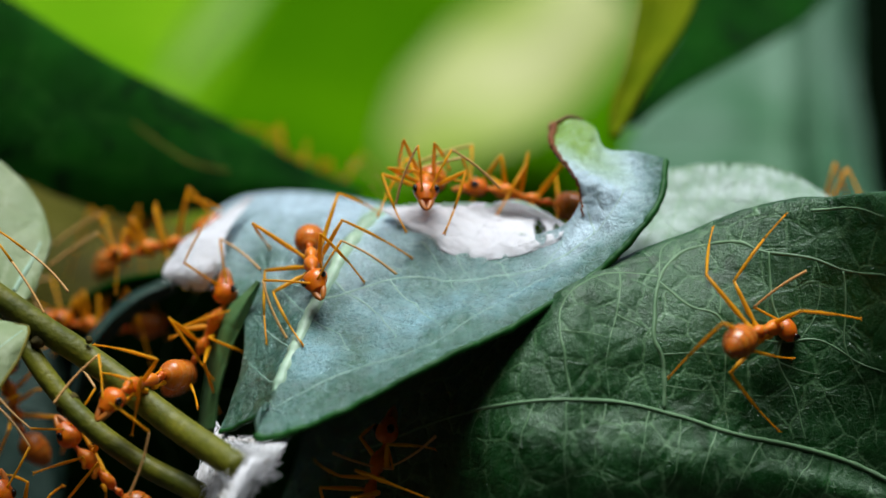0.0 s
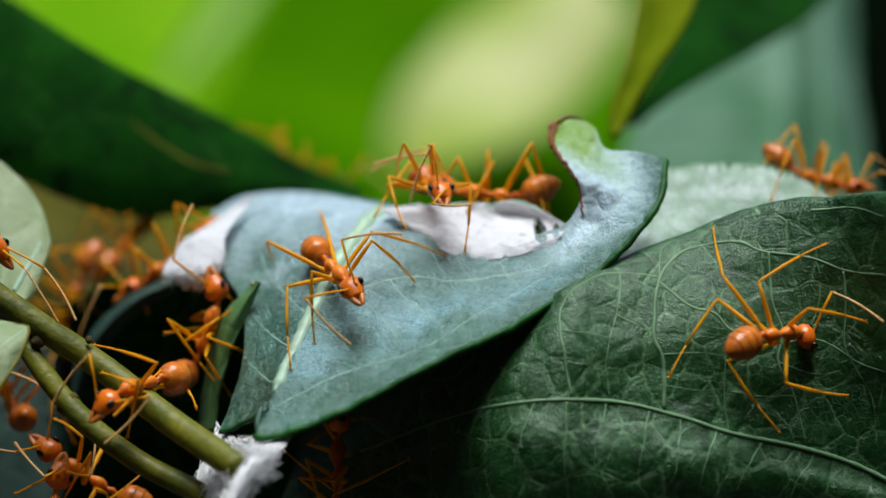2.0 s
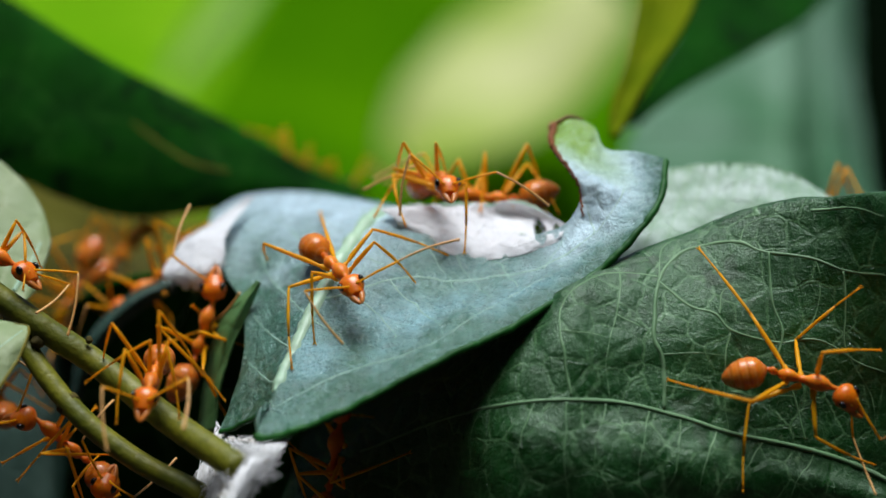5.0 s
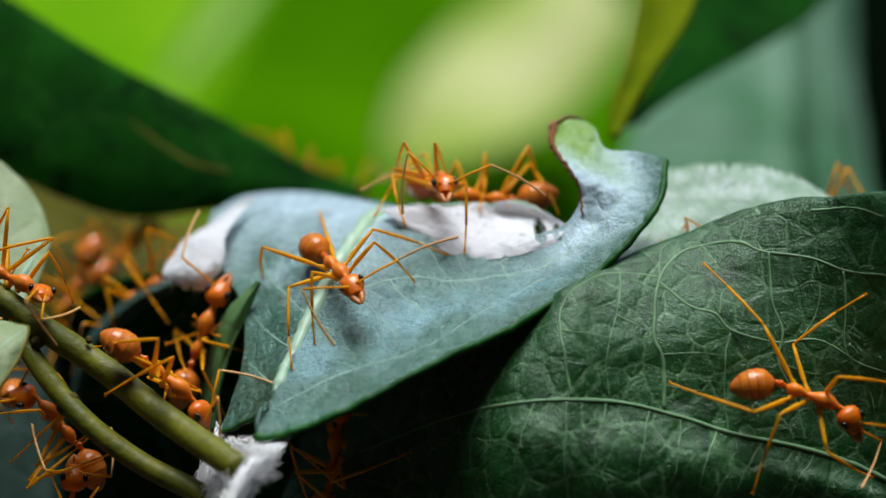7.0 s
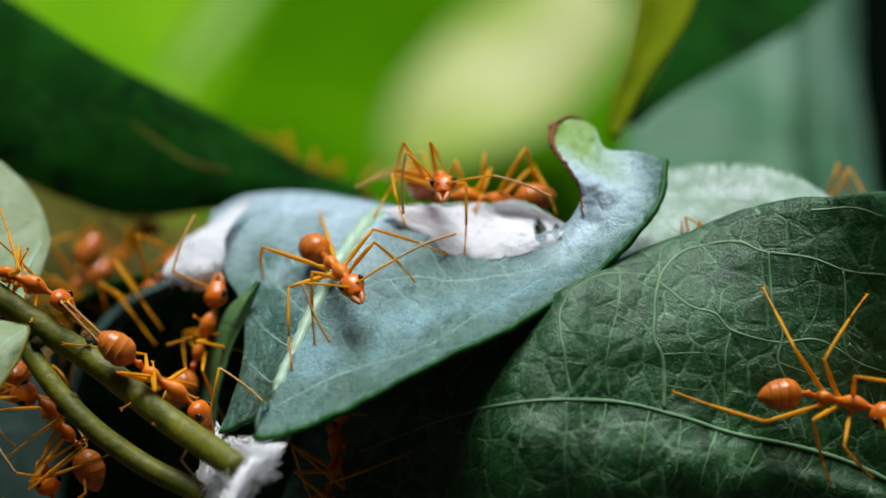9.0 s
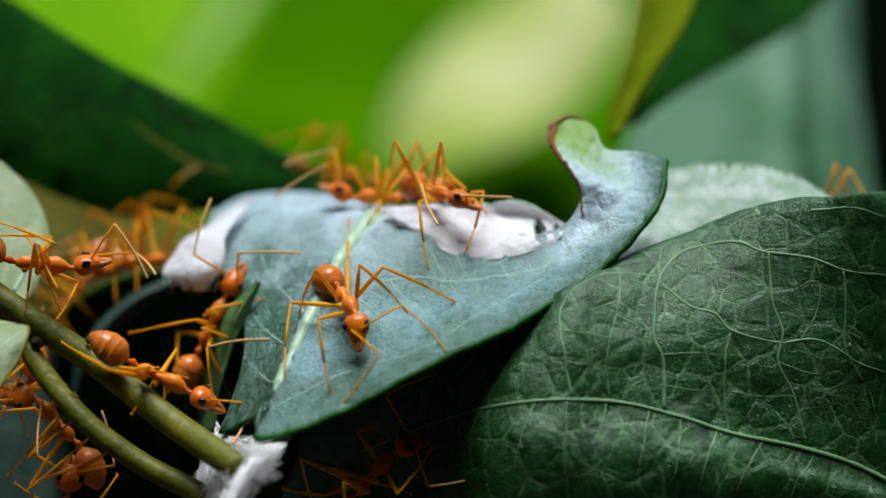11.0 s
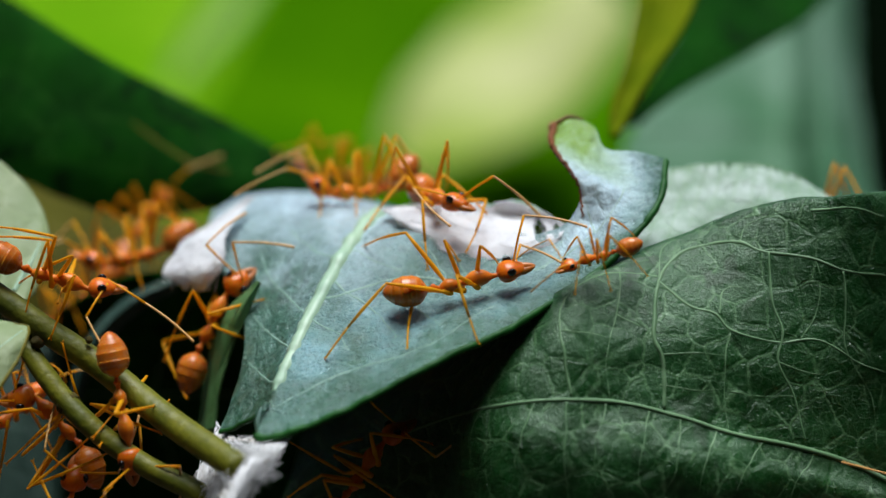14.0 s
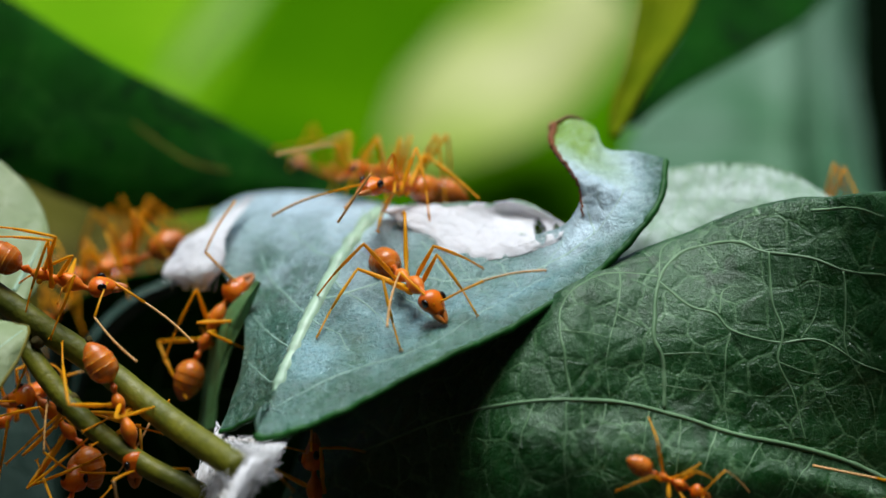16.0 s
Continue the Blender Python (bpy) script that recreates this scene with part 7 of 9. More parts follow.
a = ant("orange-red weaver ant in the shade under the nest leaf", 1.05)
a.step(0, (-15.61, 8.00, -5.78), (-14.48, 8.00, -3.15), (-17.18, 8.00, -8.22), (-0.19, -0.96, 0.19),
       L1=(-14.69, 7.00, -4.06, -16.87, 10.84, -5.23), L2=(-18.16, 8.00, -5.96, -13.66, 10.60, -3.98), L3=(-14.69, 7.00, -9.21, -17.83, 4.75, -4.50), R1=(-13.39, 7.00, -3.88, -17.67, 7.92, -5.35), R2=(-11.31, 8.36, -7.67, -15.26, 4.93, -5.79), R3=(-14.85, 8.78, -10.97, -15.45, 3.91, -7.36), LA=(-15.17, 7.47, 2.50, -16.81, 6.31, 1.25), RA=(-12.08, 6.00, -1.37, -13.39, 7.00, -1.83))
a.step(3.5, (-15.83, 8.00, -5.59), (-15.61, 8.00, -3.53), (-17.03, 8.00, -8.22), (-0.19, -0.96, 0.19),
       L1=(-16.56, 7.00, -3.69, -15.59, 11.26, -5.21), L2=(-18.53, 8.00, -5.59, -13.93, 11.08, -5.02), L3=(-14.69, 7.00, -9.21, -18.52, 4.81, -5.01), R1=(-13.20, 7.00, -3.51, -17.00, 6.41, -6.07), R2=(-11.89, 8.59, -6.88, -15.83, 4.96, -5.39), R3=(-13.91, 8.85, -10.15, -15.38, 3.89, -6.94), LA=(-17.21, 8.15, 3.19, -18.66, 6.55, 1.14), RA=(-12.56, 6.00, -2.37, -13.76, 7.00, -2.57))
a.step(6.5, (-16.09, 8.00, -5.96), (-15.38, 8.00, -4.09), (-17.03, 8.00, -8.59), (-0.19, -0.96, 0.19),
       L1=(-16.37, 7.00, -4.44, -15.89, 11.30, -5.40), L2=(-18.53, 8.00, -6.34, -13.93, 10.66, -4.69), L3=(-16.93, 7.00, -8.17, -18.26, 12.35, -5.58), R1=(-14.88, 7.00, -5.74, -16.60, 10.88, -4.70), R2=(-11.56, 8.42, -7.23, -15.70, 4.93, -5.94), R3=(-14.20, 8.67, -11.61, -15.54, 4.02, -7.91), LA=(-16.11, 9.55, 2.14, -17.63, 7.34, 0.92), RA=(-13.49, 6.00, -3.30, -14.13, 7.00, -3.88))
a.step(9, (-15.98, 8.00, -6.15), (-15.31, 8.00, -3.90), (-17.03, 8.00, -8.78), (-0.19, -0.96, 0.19),
       L1=(-16.37, 7.00, -4.44, -15.46, 11.26, -5.67), L2=(-18.16, 8.00, -6.34, -13.25, 9.87, -4.92), L3=(-16.93, 7.00, -8.17, -17.65, 12.50, -5.66), R1=(-14.32, 7.00, -5.56, -17.43, 10.22, -5.51), R2=(-11.95, 8.58, -7.06, -16.06, 4.97, -6.01), R3=(-14.60, 8.84, -11.42, -15.57, 3.96, -7.92), LA=(-16.24, 7.38, 2.02, -17.83, 6.23, 0.64), RA=(-13.12, 6.00, -2.93, -13.95, 7.00, -3.32))
a.step(11.5, (-15.38, 8.00, -5.03), (-13.88, 8.00, -2.21), (-16.66, 8.00, -7.65), (-0.19, -0.96, 0.19),
       L1=(-15.44, 7.00, -4.44, -15.32, 11.22, -3.18), L2=(-20.86, 8.00, -5.59, -16.17, 5.16, -4.62), L3=(-17.67, 7.00, -8.54, -18.02, 12.26, -5.50), R1=(-11.15, 7.00, -3.13, -15.41, 5.44, -4.01), R2=(-11.44, 8.49, -6.66, -15.36, 4.96, -4.88), R3=(-14.21, 8.77, -9.75, -15.20, 3.86, -6.30), LA=(-15.20, 7.85, 3.52, -16.47, 6.51, 2.25), RA=(-8.86, 6.00, -0.15, -12.83, 7.00, -1.27))
a.step(12.5, (-15.38, 8.00, -4.91), (-13.99, 8.00, -2.40), (-16.62, 8.00, -7.84), (-0.19, -0.96, 0.19),
       L1=(-15.44, 7.00, -4.44, -15.40, 11.17, -2.90), L2=(-18.53, 8.00, -7.47, -16.67, 6.12, -2.57), L3=(-16.93, 7.00, -9.84, -18.96, 11.46, -6.22), R1=(-11.15, 7.00, -3.13, -15.38, 5.42, -4.11), R2=(-10.92, 8.36, -6.61, -14.97, 4.93, -4.94), R3=(-14.88, 7.00, -7.61, -16.30, 12.54, -5.52), LA=(-14.96, 8.32, 3.33, -16.30, 6.76, 2.23), RA=(-9.41, 6.00, 0.04, -13.01, 7.00, -1.08))
a.step(14, (-15.38, 8.00, -5.03), (-13.88, 8.00, -2.44), (-16.62, 8.00, -7.92), (-0.19, -0.96, 0.19),
       L1=(-15.44, 7.00, -4.44, -15.36, 11.20, -3.11), L2=(-18.53, 8.00, -7.47, -16.40, 5.94, -2.76), L3=(-16.93, 7.00, -9.84, -18.96, 11.48, -6.25), R1=(-11.15, 7.00, -3.13, -15.34, 5.41, -4.25), R2=(-11.05, 8.39, -6.74, -15.06, 4.93, -5.02), R3=(-14.88, 7.00, -7.61, -16.31, 12.53, -5.50), LA=(-13.25, 9.08, 2.39, -15.39, 7.14, 1.73), RA=(-9.78, 6.00, 0.22, -13.01, 7.00, -1.08))
a.step(16, (-15.46, 8.00, -5.51), (-13.92, 8.00, -2.89), (-16.73, 8.00, -8.22), (-0.19, -0.96, 0.19),
       L1=(-15.44, 7.00, -4.44, -15.45, 11.33, -4.36), L2=(-18.53, 8.00, -7.47, -16.19, 6.45, -2.66), L3=(-16.93, 7.00, -9.84, -19.24, 11.35, -6.26), R1=(-11.63, 7.00, -4.62, -16.06, 5.68, -4.83), R2=(-11.47, 8.44, -7.39, -15.32, 4.94, -5.41), R3=(-14.88, 7.00, -7.61, -16.49, 12.41, -5.31), LA=(-13.59, 7.95, 2.70, -15.58, 6.57, 1.65), RA=(-12.01, 6.00, -4.23, -13.01, 7.00, -3.51))

a = ant("blurred weaver ant on the far side of the nest", 1.05)
a.step(0, (-19.45, 17.00, 0.24), (-22.46, 17.00, -0.36), (-16.76, 17.00, 1.15), (0.00, -0.29, 0.96),
       L1=(-22.61, 14.65, -3.09, -22.05, 15.31, 1.45), L2=(-18.49, 13.84, -2.23, -20.06, 15.56, 2.82), L3=(-15.31, 14.00, 2.76, -18.19, 19.30, 3.62), R1=(-22.41, 19.86, -1.36, -21.85, 17.07, 2.28), R2=(-19.63, 21.13, -0.19, -20.09, 16.73, 3.18), R3=(-15.37, 20.35, 0.72, -17.68, 15.93, 4.22), LA=(-27.15, 13.64, -1.11, -25.62, 12.82, 0.46), RA=(-27.26, 18.95, 0.61, -25.90, 19.30, 2.46))
a.step(1.5, (-18.94, 17.00, -0.83), (-21.27, 17.00, -2.25), (-16.84, 17.00, 0.63), (0.00, -0.29, 0.96),
       L1=(-20.42, 15.34, -4.52, -21.39, 15.30, -0.01), L2=(-19.62, 16.00, -1.14, -16.85, 19.55, -0.93), L3=(-16.18, 15.00, 1.80, -18.72, 20.53, 1.50), R1=(-21.39, 20.36, -3.00, -21.79, 17.35, 0.48), R2=(-19.33, 21.73, -1.06, -20.31, 17.13, 1.92), R3=(-15.13, 20.13, 1.02, -18.12, 15.32, 3.25), LA=(-24.98, 14.00, -5.77, -24.39, 12.95, -3.35), RA=(-25.86, 19.28, -3.94, -25.52, 19.37, -1.30))
a.step(3.5, (-19.45, 17.00, -1.46), (-21.51, 17.00, -2.81), (-17.71, 17.00, 0.04), (0.00, -0.29, 0.96),
       L1=(-18.62, 14.00, -5.40, -19.23, 18.52, -4.70), L2=(-19.81, 16.00, -1.14, -18.05, 19.67, -3.27), L3=(-16.18, 15.00, 1.80, -18.99, 20.37, 1.21), R1=(-21.85, 20.07, -3.95, -22.38, 17.25, -0.33), R2=(-19.21, 21.02, -1.49, -20.67, 16.36, 1.18), R3=(-16.17, 20.69, 0.67, -18.91, 15.70, 2.85), LA=(-25.58, 15.27, -6.49, -24.93, 13.58, -4.11), RA=(-26.94, 20.29, -4.73, -26.35, 19.85, -2.11))
a.step(6.5, (-20.52, 16.00, -2.79), (-22.57, 16.00, -4.52), (-18.79, 16.00, -1.45), (0.00, -0.29, 0.96),
       L1=(-22.15, 14.00, -7.26, -23.07, 13.95, -2.73), L2=(-18.56, 12.65, -5.03, -21.71, 14.15, -0.69), L3=(-18.92, 15.00, 0.43, -21.48, 19.85, -2.23), R1=(-23.10, 19.19, -5.45, -23.52, 16.43, -1.78), R2=(-20.78, 20.01, -3.18, -21.97, 15.45, -0.22), R3=(-17.04, 19.74, -0.31, -20.06, 14.80, 1.58), LA=(-25.57, 14.52, -8.47, -25.38, 12.67, -6.12), RA=(-26.91, 18.48, -7.17, -26.99, 18.37, -4.36))
a.step(9, (-20.99, 16.00, -3.18), (-22.88, 16.00, -5.27), (-19.03, 16.00, -1.45), (0.00, -0.29, 0.96),
       L1=(-19.67, 13.00, -6.53, -22.48, 13.43, -2.89), L2=(-19.20, 13.09, -5.53, -22.45, 14.29, -1.18), L3=(-18.53, 15.00, 0.23, -21.33, 19.96, -1.92), R1=(-23.19, 19.26, -5.81, -23.97, 16.36, -2.30), R2=(-21.37, 20.74, -3.16, -22.85, 15.96, -0.74), R3=(-18.10, 19.33, -0.80, -21.17, 14.38, 0.99), LA=(-25.57, 13.31, -9.53, -25.44, 12.01, -7.24), RA=(-27.00, 19.36, -8.28, -27.37, 18.69, -5.51))
a.step(11.4, (-20.76, 18.00, -0.56), (-23.82, 18.00, -0.84), (-18.37, 18.00, -0.28), (0.00, -0.29, 0.96),
       L1=(-24.05, 16.15, -3.12, -23.04, 16.74, 1.35), L2=(-21.08, 14.46, -3.32, -21.46, 16.30, 1.92), L3=(-17.16, 15.00, 1.60, -20.97, 19.53, 3.05), R1=(-24.73, 20.78, -1.78, -23.15, 18.19, 1.70), R2=(-21.15, 22.45, -0.90, -20.93, 18.05, 2.49), R3=(-16.06, 21.73, -0.59, -18.10, 17.32, 3.09), LA=(-29.22, 15.90, -0.77, -27.20, 14.46, 0.48), RA=(-29.16, 20.74, -0.18, -27.28, 20.71, 1.92))
a.step(12.5, (-21.23, 18.00, -0.36), (-24.81, 18.00, -0.56), (-18.45, 18.00, 0.20), (0.00, -0.29, 0.96),
       L1=(-24.23, 16.20, -2.97, -23.37, 16.65, 1.55), L2=(-21.05, 14.24, -3.14, -21.68, 16.13, 2.06), L3=(-17.16, 15.00, 1.21, -21.14, 18.99, 3.52), R1=(-24.37, 21.05, -1.51, -23.39, 18.17, 1.97), R2=(-21.18, 22.53, -0.63, -21.26, 18.06, 2.69), R3=(-17.48, 21.78, -0.36, -19.10, 17.41, 3.56), LA=(-28.85, 15.79, -2.32, -27.21, 14.41, -0.12), RA=(-29.34, 21.06, 1.09, -27.52, 20.87, 2.74))
a.step(14, (-21.55, 18.00, -0.56), (-24.73, 18.00, -0.76), (-18.77, 18.00, 0.68), (0.00, -0.29, 0.96),
       L1=(-23.99, 15.91, -3.57, -23.87, 16.51, 1.01), L2=(-20.64, 14.62, -3.11, -22.29, 16.37, 1.91), L3=(-17.75, 15.00, 1.41, -21.37, 19.54, 3.22), R1=(-25.23, 20.90, -2.30, -24.23, 18.22, 1.33), R2=(-22.06, 22.74, -0.87, -22.31, 18.27, 2.43), R3=(-17.65, 21.24, -0.20, -19.80, 16.80, 3.37), LA=(-30.05, 14.17, -0.93, -27.98, 13.60, 0.47), RA=(-28.92, 19.68, -0.75, -27.49, 20.18, 1.70))
a.step(16, (-22.62, 18.00, -1.15), (-25.41, 18.00, -1.95), (-20.24, 18.00, -0.20), (0.00, -0.29, 0.96),
       L1=(-25.26, 15.94, -4.51, -25.04, 16.29, 0.09), L2=(-21.51, 14.46, -3.70, -23.49, 16.22, 1.19), L3=(-18.01, 15.37, -2.18, -21.59, 16.01, 2.70), R1=(-25.79, 21.12, -2.95, -25.22, 18.35, 0.70), R2=(-22.89, 22.03, -1.64, -23.26, 17.64, 1.76), R3=(-18.38, 21.19, -0.36, -20.92, 16.62, 2.77), LA=(-29.51, 14.92, -4.29, -28.45, 13.95, -2.04), RA=(-30.39, 20.04, -2.28, -29.22, 20.33, 0.11))

a = ant("red blurred weaver ant deep behind the nest", 1.00)
a.step(0, (-23.52, 30.00, 0.89), (-22.59, 32.92, 1.77), (-24.98, 28.22, -1.22), (0.00, -0.29, 0.96),
       L1=(-24.60, 34.15, 1.50, -24.41, 30.32, 3.66), L2=(-27.31, 32.31, 0.01, -25.00, 28.55, 2.94), L3=(-28.02, 28.77, -2.23, -26.06, 27.32, 3.03), R1=(-19.66, 32.36, 1.08, -22.07, 29.60, 3.52), R2=(-19.91, 29.25, -0.84, -22.32, 30.60, 3.69), R3=(-22.12, 26.73, -2.67, -22.50, 26.64, 3.12), LA=(-23.30, 37.46, 3.60, -24.74, 35.55, 4.88), RA=(-18.97, 35.74, 3.14, -18.75, 33.57, 4.31))
a.step(6, (-23.74, 30.00, 0.04), (-22.18, 32.31, 1.55), (-25.37, 27.99, -1.64), (0.00, -0.29, 0.96),
       L1=(-23.98, 34.51, 0.96, -24.20, 30.61, 2.99), L2=(-26.44, 32.84, -0.52, -24.87, 28.62, 2.29), L3=(-27.97, 29.95, -2.56, -26.06, 27.18, 2.17), R1=(-19.14, 31.73, 0.18, -22.10, 29.70, 2.73), R2=(-20.24, 28.93, -1.73, -22.51, 30.34, 2.85), R3=(-23.25, 26.42, -3.82, -23.45, 26.27, 1.98), LA=(-21.99, 36.64, 3.53, -23.85, 34.79, 4.76), RA=(-18.12, 34.50, 3.27, -18.47, 31.78, 4.05))
a.step(9, (-23.74, 30.00, 0.04), (-22.18, 32.31, 1.55), (-25.37, 27.99, -1.64), (0.00, -0.29, 0.96),
       L1=(-23.74, 34.48, 0.99, -24.16, 30.59, 3.00), L2=(-26.70, 33.29, -0.30, -25.14, 29.00, 2.41), L3=(-28.40, 29.58, -2.86, -26.30, 27.17, 1.98), R1=(-20.00, 31.71, 0.00, -22.56, 29.28, 2.63), R2=(-20.17, 29.43, -1.41, -23.00, 30.58, 2.92), R3=(-23.03, 25.98, -4.04, -23.19, 26.14, 1.76), LA=(-22.84, 36.38, 4.06, -24.28, 34.66, 5.03), RA=(-18.50, 33.74, 4.17, -18.66, 31.40, 4.50))
a.step(12, (-22.22, 28.00, 1.93), (-20.96, 29.84, 4.28), (-23.47, 26.25, -0.37), (0.00, -0.29, 0.96),
       L1=(-22.67, 31.96, 3.65, -23.05, 27.73, 4.81), L2=(-25.41, 30.95, 1.58, -23.72, 26.54, 3.98), L3=(-25.87, 27.88, -1.78, -24.95, 25.03, 3.18), R1=(-18.38, 30.10, 3.31, -21.14, 26.90, 4.57), R2=(-18.85, 27.34, 0.28, -21.44, 27.66, 4.89), R3=(-20.62, 25.76, -2.02, -21.62, 24.23, 3.48), LA=(-21.84, 32.87, 8.79, -23.52, 31.06, 8.43), RA=(-17.43, 30.80, 7.38, -17.76, 28.26, 7.20))
a.step(14, (-22.22, 28.00, 1.93), (-20.98, 30.08, 4.08), (-23.47, 26.25, -0.37), (0.00, -0.29, 0.96),
       L1=(-22.97, 31.82, 3.24, -22.97, 27.70, 4.77), L2=(-25.24, 31.00, 1.72, -23.61, 26.52, 4.02), L3=(-26.44, 28.08, -1.50, -24.99, 25.04, 3.23), R1=(-18.10, 29.80, 2.86, -21.14, 27.22, 4.73), R2=(-18.66, 27.53, 0.48, -21.33, 29.16, 4.76), R3=(-21.02, 25.37, -2.36, -21.64, 24.06, 3.25), LA=(-21.38, 33.77, 6.46, -23.23, 31.70, 7.25), RA=(-16.69, 31.12, 7.09, -17.27, 28.73, 7.07))
a.step(16, (-23.06, 28.00, 0.88), (-22.11, 30.60, 2.51), (-24.27, 26.00, -1.21), (0.00, -0.29, 0.96),
       L1=(-23.82, 32.50, 2.22, -23.95, 28.39, 3.80), L2=(-26.63, 30.67, 0.37, -24.49, 26.63, 3.05), L3=(-27.38, 27.13, -2.41, -25.57, 25.09, 2.72), R1=(-19.09, 30.00, 1.17, -21.79, 27.53, 3.61), R2=(-18.68, 27.77, -0.42, -21.91, 28.23, 3.76), R3=(-21.20, 25.11, -2.85, -22.08, 24.47, 2.85), LA=(-23.79, 34.49, 5.79, -24.89, 32.43, 6.24), RA=(-18.15, 32.85, 5.43, -18.27, 30.43, 5.71))

a = ant("weaver ant in shade below the pale leaf", 1.00)
a.step(0, (-24.09, 20.00, -5.59), (-26.30, 20.00, -5.19), (-21.67, 20.00, -5.59), (0.00, -0.29, 0.96),
       L1=(-27.44, 18.07, -7.47, -25.95, 18.85, -3.40), L2=(-24.04, 16.41, -8.25, -24.27, 18.18, -3.26), L3=(-20.42, 17.43, -8.24, -22.21, 17.55, -2.72), R1=(-27.28, 22.68, -6.09, -25.59, 20.06, -2.99), R2=(-24.28, 24.46, -5.80, -23.81, 20.20, -2.68), R3=(-20.00, 23.25, -6.52, -21.28, 19.33, -2.43), LA=(-31.73, 17.02, -5.71, -29.64, 16.01, -3.98), RA=(-31.81, 21.38, -3.12, -29.47, 22.02, -1.54))
a.step(2, (-26.89, 24.00, -3.66), (-27.71, 24.00, -6.13), (-26.07, 24.00, -1.60), (0.00, -0.29, 0.96),
       L1=(-25.51, 23.03, -8.07, -27.85, 21.38, -4.74), L2=(-23.69, 22.17, -5.31, -28.05, 21.74, -2.32), L3=(-22.54, 22.80, -0.62, -27.02, 26.41, 0.14), R1=(-28.62, 27.08, -6.39, -29.77, 23.74, -3.77), R2=(-28.39, 28.03, -3.39, -29.05, 22.94, -2.06), R3=(-26.58, 27.42, -0.02, -28.35, 21.90, -0.20), LA=(-27.82, 20.70, -11.73, -28.06, 19.52, -9.57), RA=(-31.03, 25.52, -10.59, -32.27, 24.83, -8.13))
a.step(9, (-26.89, 24.00, -3.25), (-27.71, 24.00, -5.30), (-26.07, 24.00, -1.19), (0.00, -0.29, 0.96),
       L1=(-25.51, 22.74, -7.74, -27.89, 21.37, -4.30), L2=(-23.64, 21.76, -5.19, -27.94, 21.53, -2.11), L3=(-22.75, 22.76, -0.78, -27.01, 26.49, 0.46), R1=(-28.48, 26.77, -6.40, -29.83, 23.77, -3.48), R2=(-28.06, 27.77, -3.15, -29.04, 22.73, -1.84), R3=(-26.10, 27.56, 1.27, -28.26, 22.23, 0.50), LA=(-28.07, 22.73, -11.44, -28.50, 20.55, -9.09), RA=(-31.33, 26.75, -10.07, -32.46, 25.68, -7.47))
a.step(16, (-26.48, 24.00, -4.07), (-28.12, 24.00, -4.89), (-24.42, 24.00, -2.84), (0.00, -0.29, 0.96),
       L1=(-28.59, 21.77, -7.93, -28.85, 22.05, -3.54), L2=(-25.44, 20.97, -6.50, -27.65, 22.47, -1.92), L3=(-21.48, 21.98, -3.91, -25.93, 22.29, -0.20), R1=(-29.15, 27.11, -6.14, -29.17, 24.38, -2.69), R2=(-26.66, 27.97, -4.43, -27.60, 23.69, -1.44), R3=(-22.97, 26.99, -2.77, -25.65, 22.57, -0.15), LA=(-32.78, 22.40, -8.75, -31.98, 20.67, -6.18), RA=(-33.25, 27.14, -6.70, -32.78, 26.83, -4.02))

a = ant("reddish weaver ant hanging below the thin stalk", 1.05)
a.step(0, (-22.19, 4.00, -14.54), (-23.65, 4.00, -12.85), (-19.92, 4.00, -16.62), (0.21, -0.83, 0.52),
       L1=(-26.57, 3.92, -14.55, -22.97, 1.31, -13.30), L2=(-25.34, 3.16, -17.56, -21.98, 1.05, -13.65), L3=(-21.91, 3.60, -20.04, -21.27, -0.22, -15.34), R1=(-24.01, 6.70, -10.71, -21.89, 2.69, -11.58), R2=(-22.39, 2.00, -12.62, -23.33, 7.45, -13.24), R3=(-20.81, 1.00, -12.00, -23.93, 6.22, -11.62), LA=(-28.91, 3.28, -9.58, -27.44, 0.90, -10.92), RA=(-24.88, 5.91, -6.98, -22.84, 4.26, -7.37))
a.step(1.5, (-22.66, 4.00, -14.98), (-24.38, 4.00, -13.69), (-19.92, 4.00, -16.44), (0.21, -0.83, 0.52),
       L1=(-27.69, 3.63, -15.86, -24.12, 1.27, -14.11), L2=(-24.90, 3.19, -18.39, -22.23, 1.18, -13.93), L3=(-20.72, 3.58, -20.30, -21.20, -0.15, -15.51), R1=(-25.01, 6.62, -12.21, -22.71, 2.61, -12.21), R2=(-20.81, 1.00, -12.18, -21.95, 6.45, -12.27), R3=(-18.43, 7.12, -15.43, -19.46, 1.55, -13.18), LA=(-30.95, 1.54, -11.95, -28.84, 0.00, -12.68), RA=(-27.79, 5.67, -7.82, -25.26, 4.25, -7.92))
a.step(3.5, (-23.87, 4.00, -13.58), (-25.96, 4.00, -12.71), (-21.20, 4.00, -15.89), (0.21, -0.83, 0.52),
       L1=(-29.01, 3.61, -14.37, -25.39, 1.27, -12.72), L2=(-25.88, 3.22, -17.09, -23.53, 1.19, -12.47), L3=(-21.91, 3.60, -18.95, -22.40, -0.15, -14.18), R1=(-26.43, 6.83, -10.25, -24.24, 2.78, -10.58), R2=(-23.65, 2.00, -10.09, -25.50, 6.96, -11.79), R3=(-19.73, 1.00, -12.90, -19.77, 6.35, -15.81), LA=(-32.35, 2.34, -12.01, -30.26, 0.40, -12.48), RA=(-30.02, 5.91, -8.44, -27.80, 4.41, -7.64))
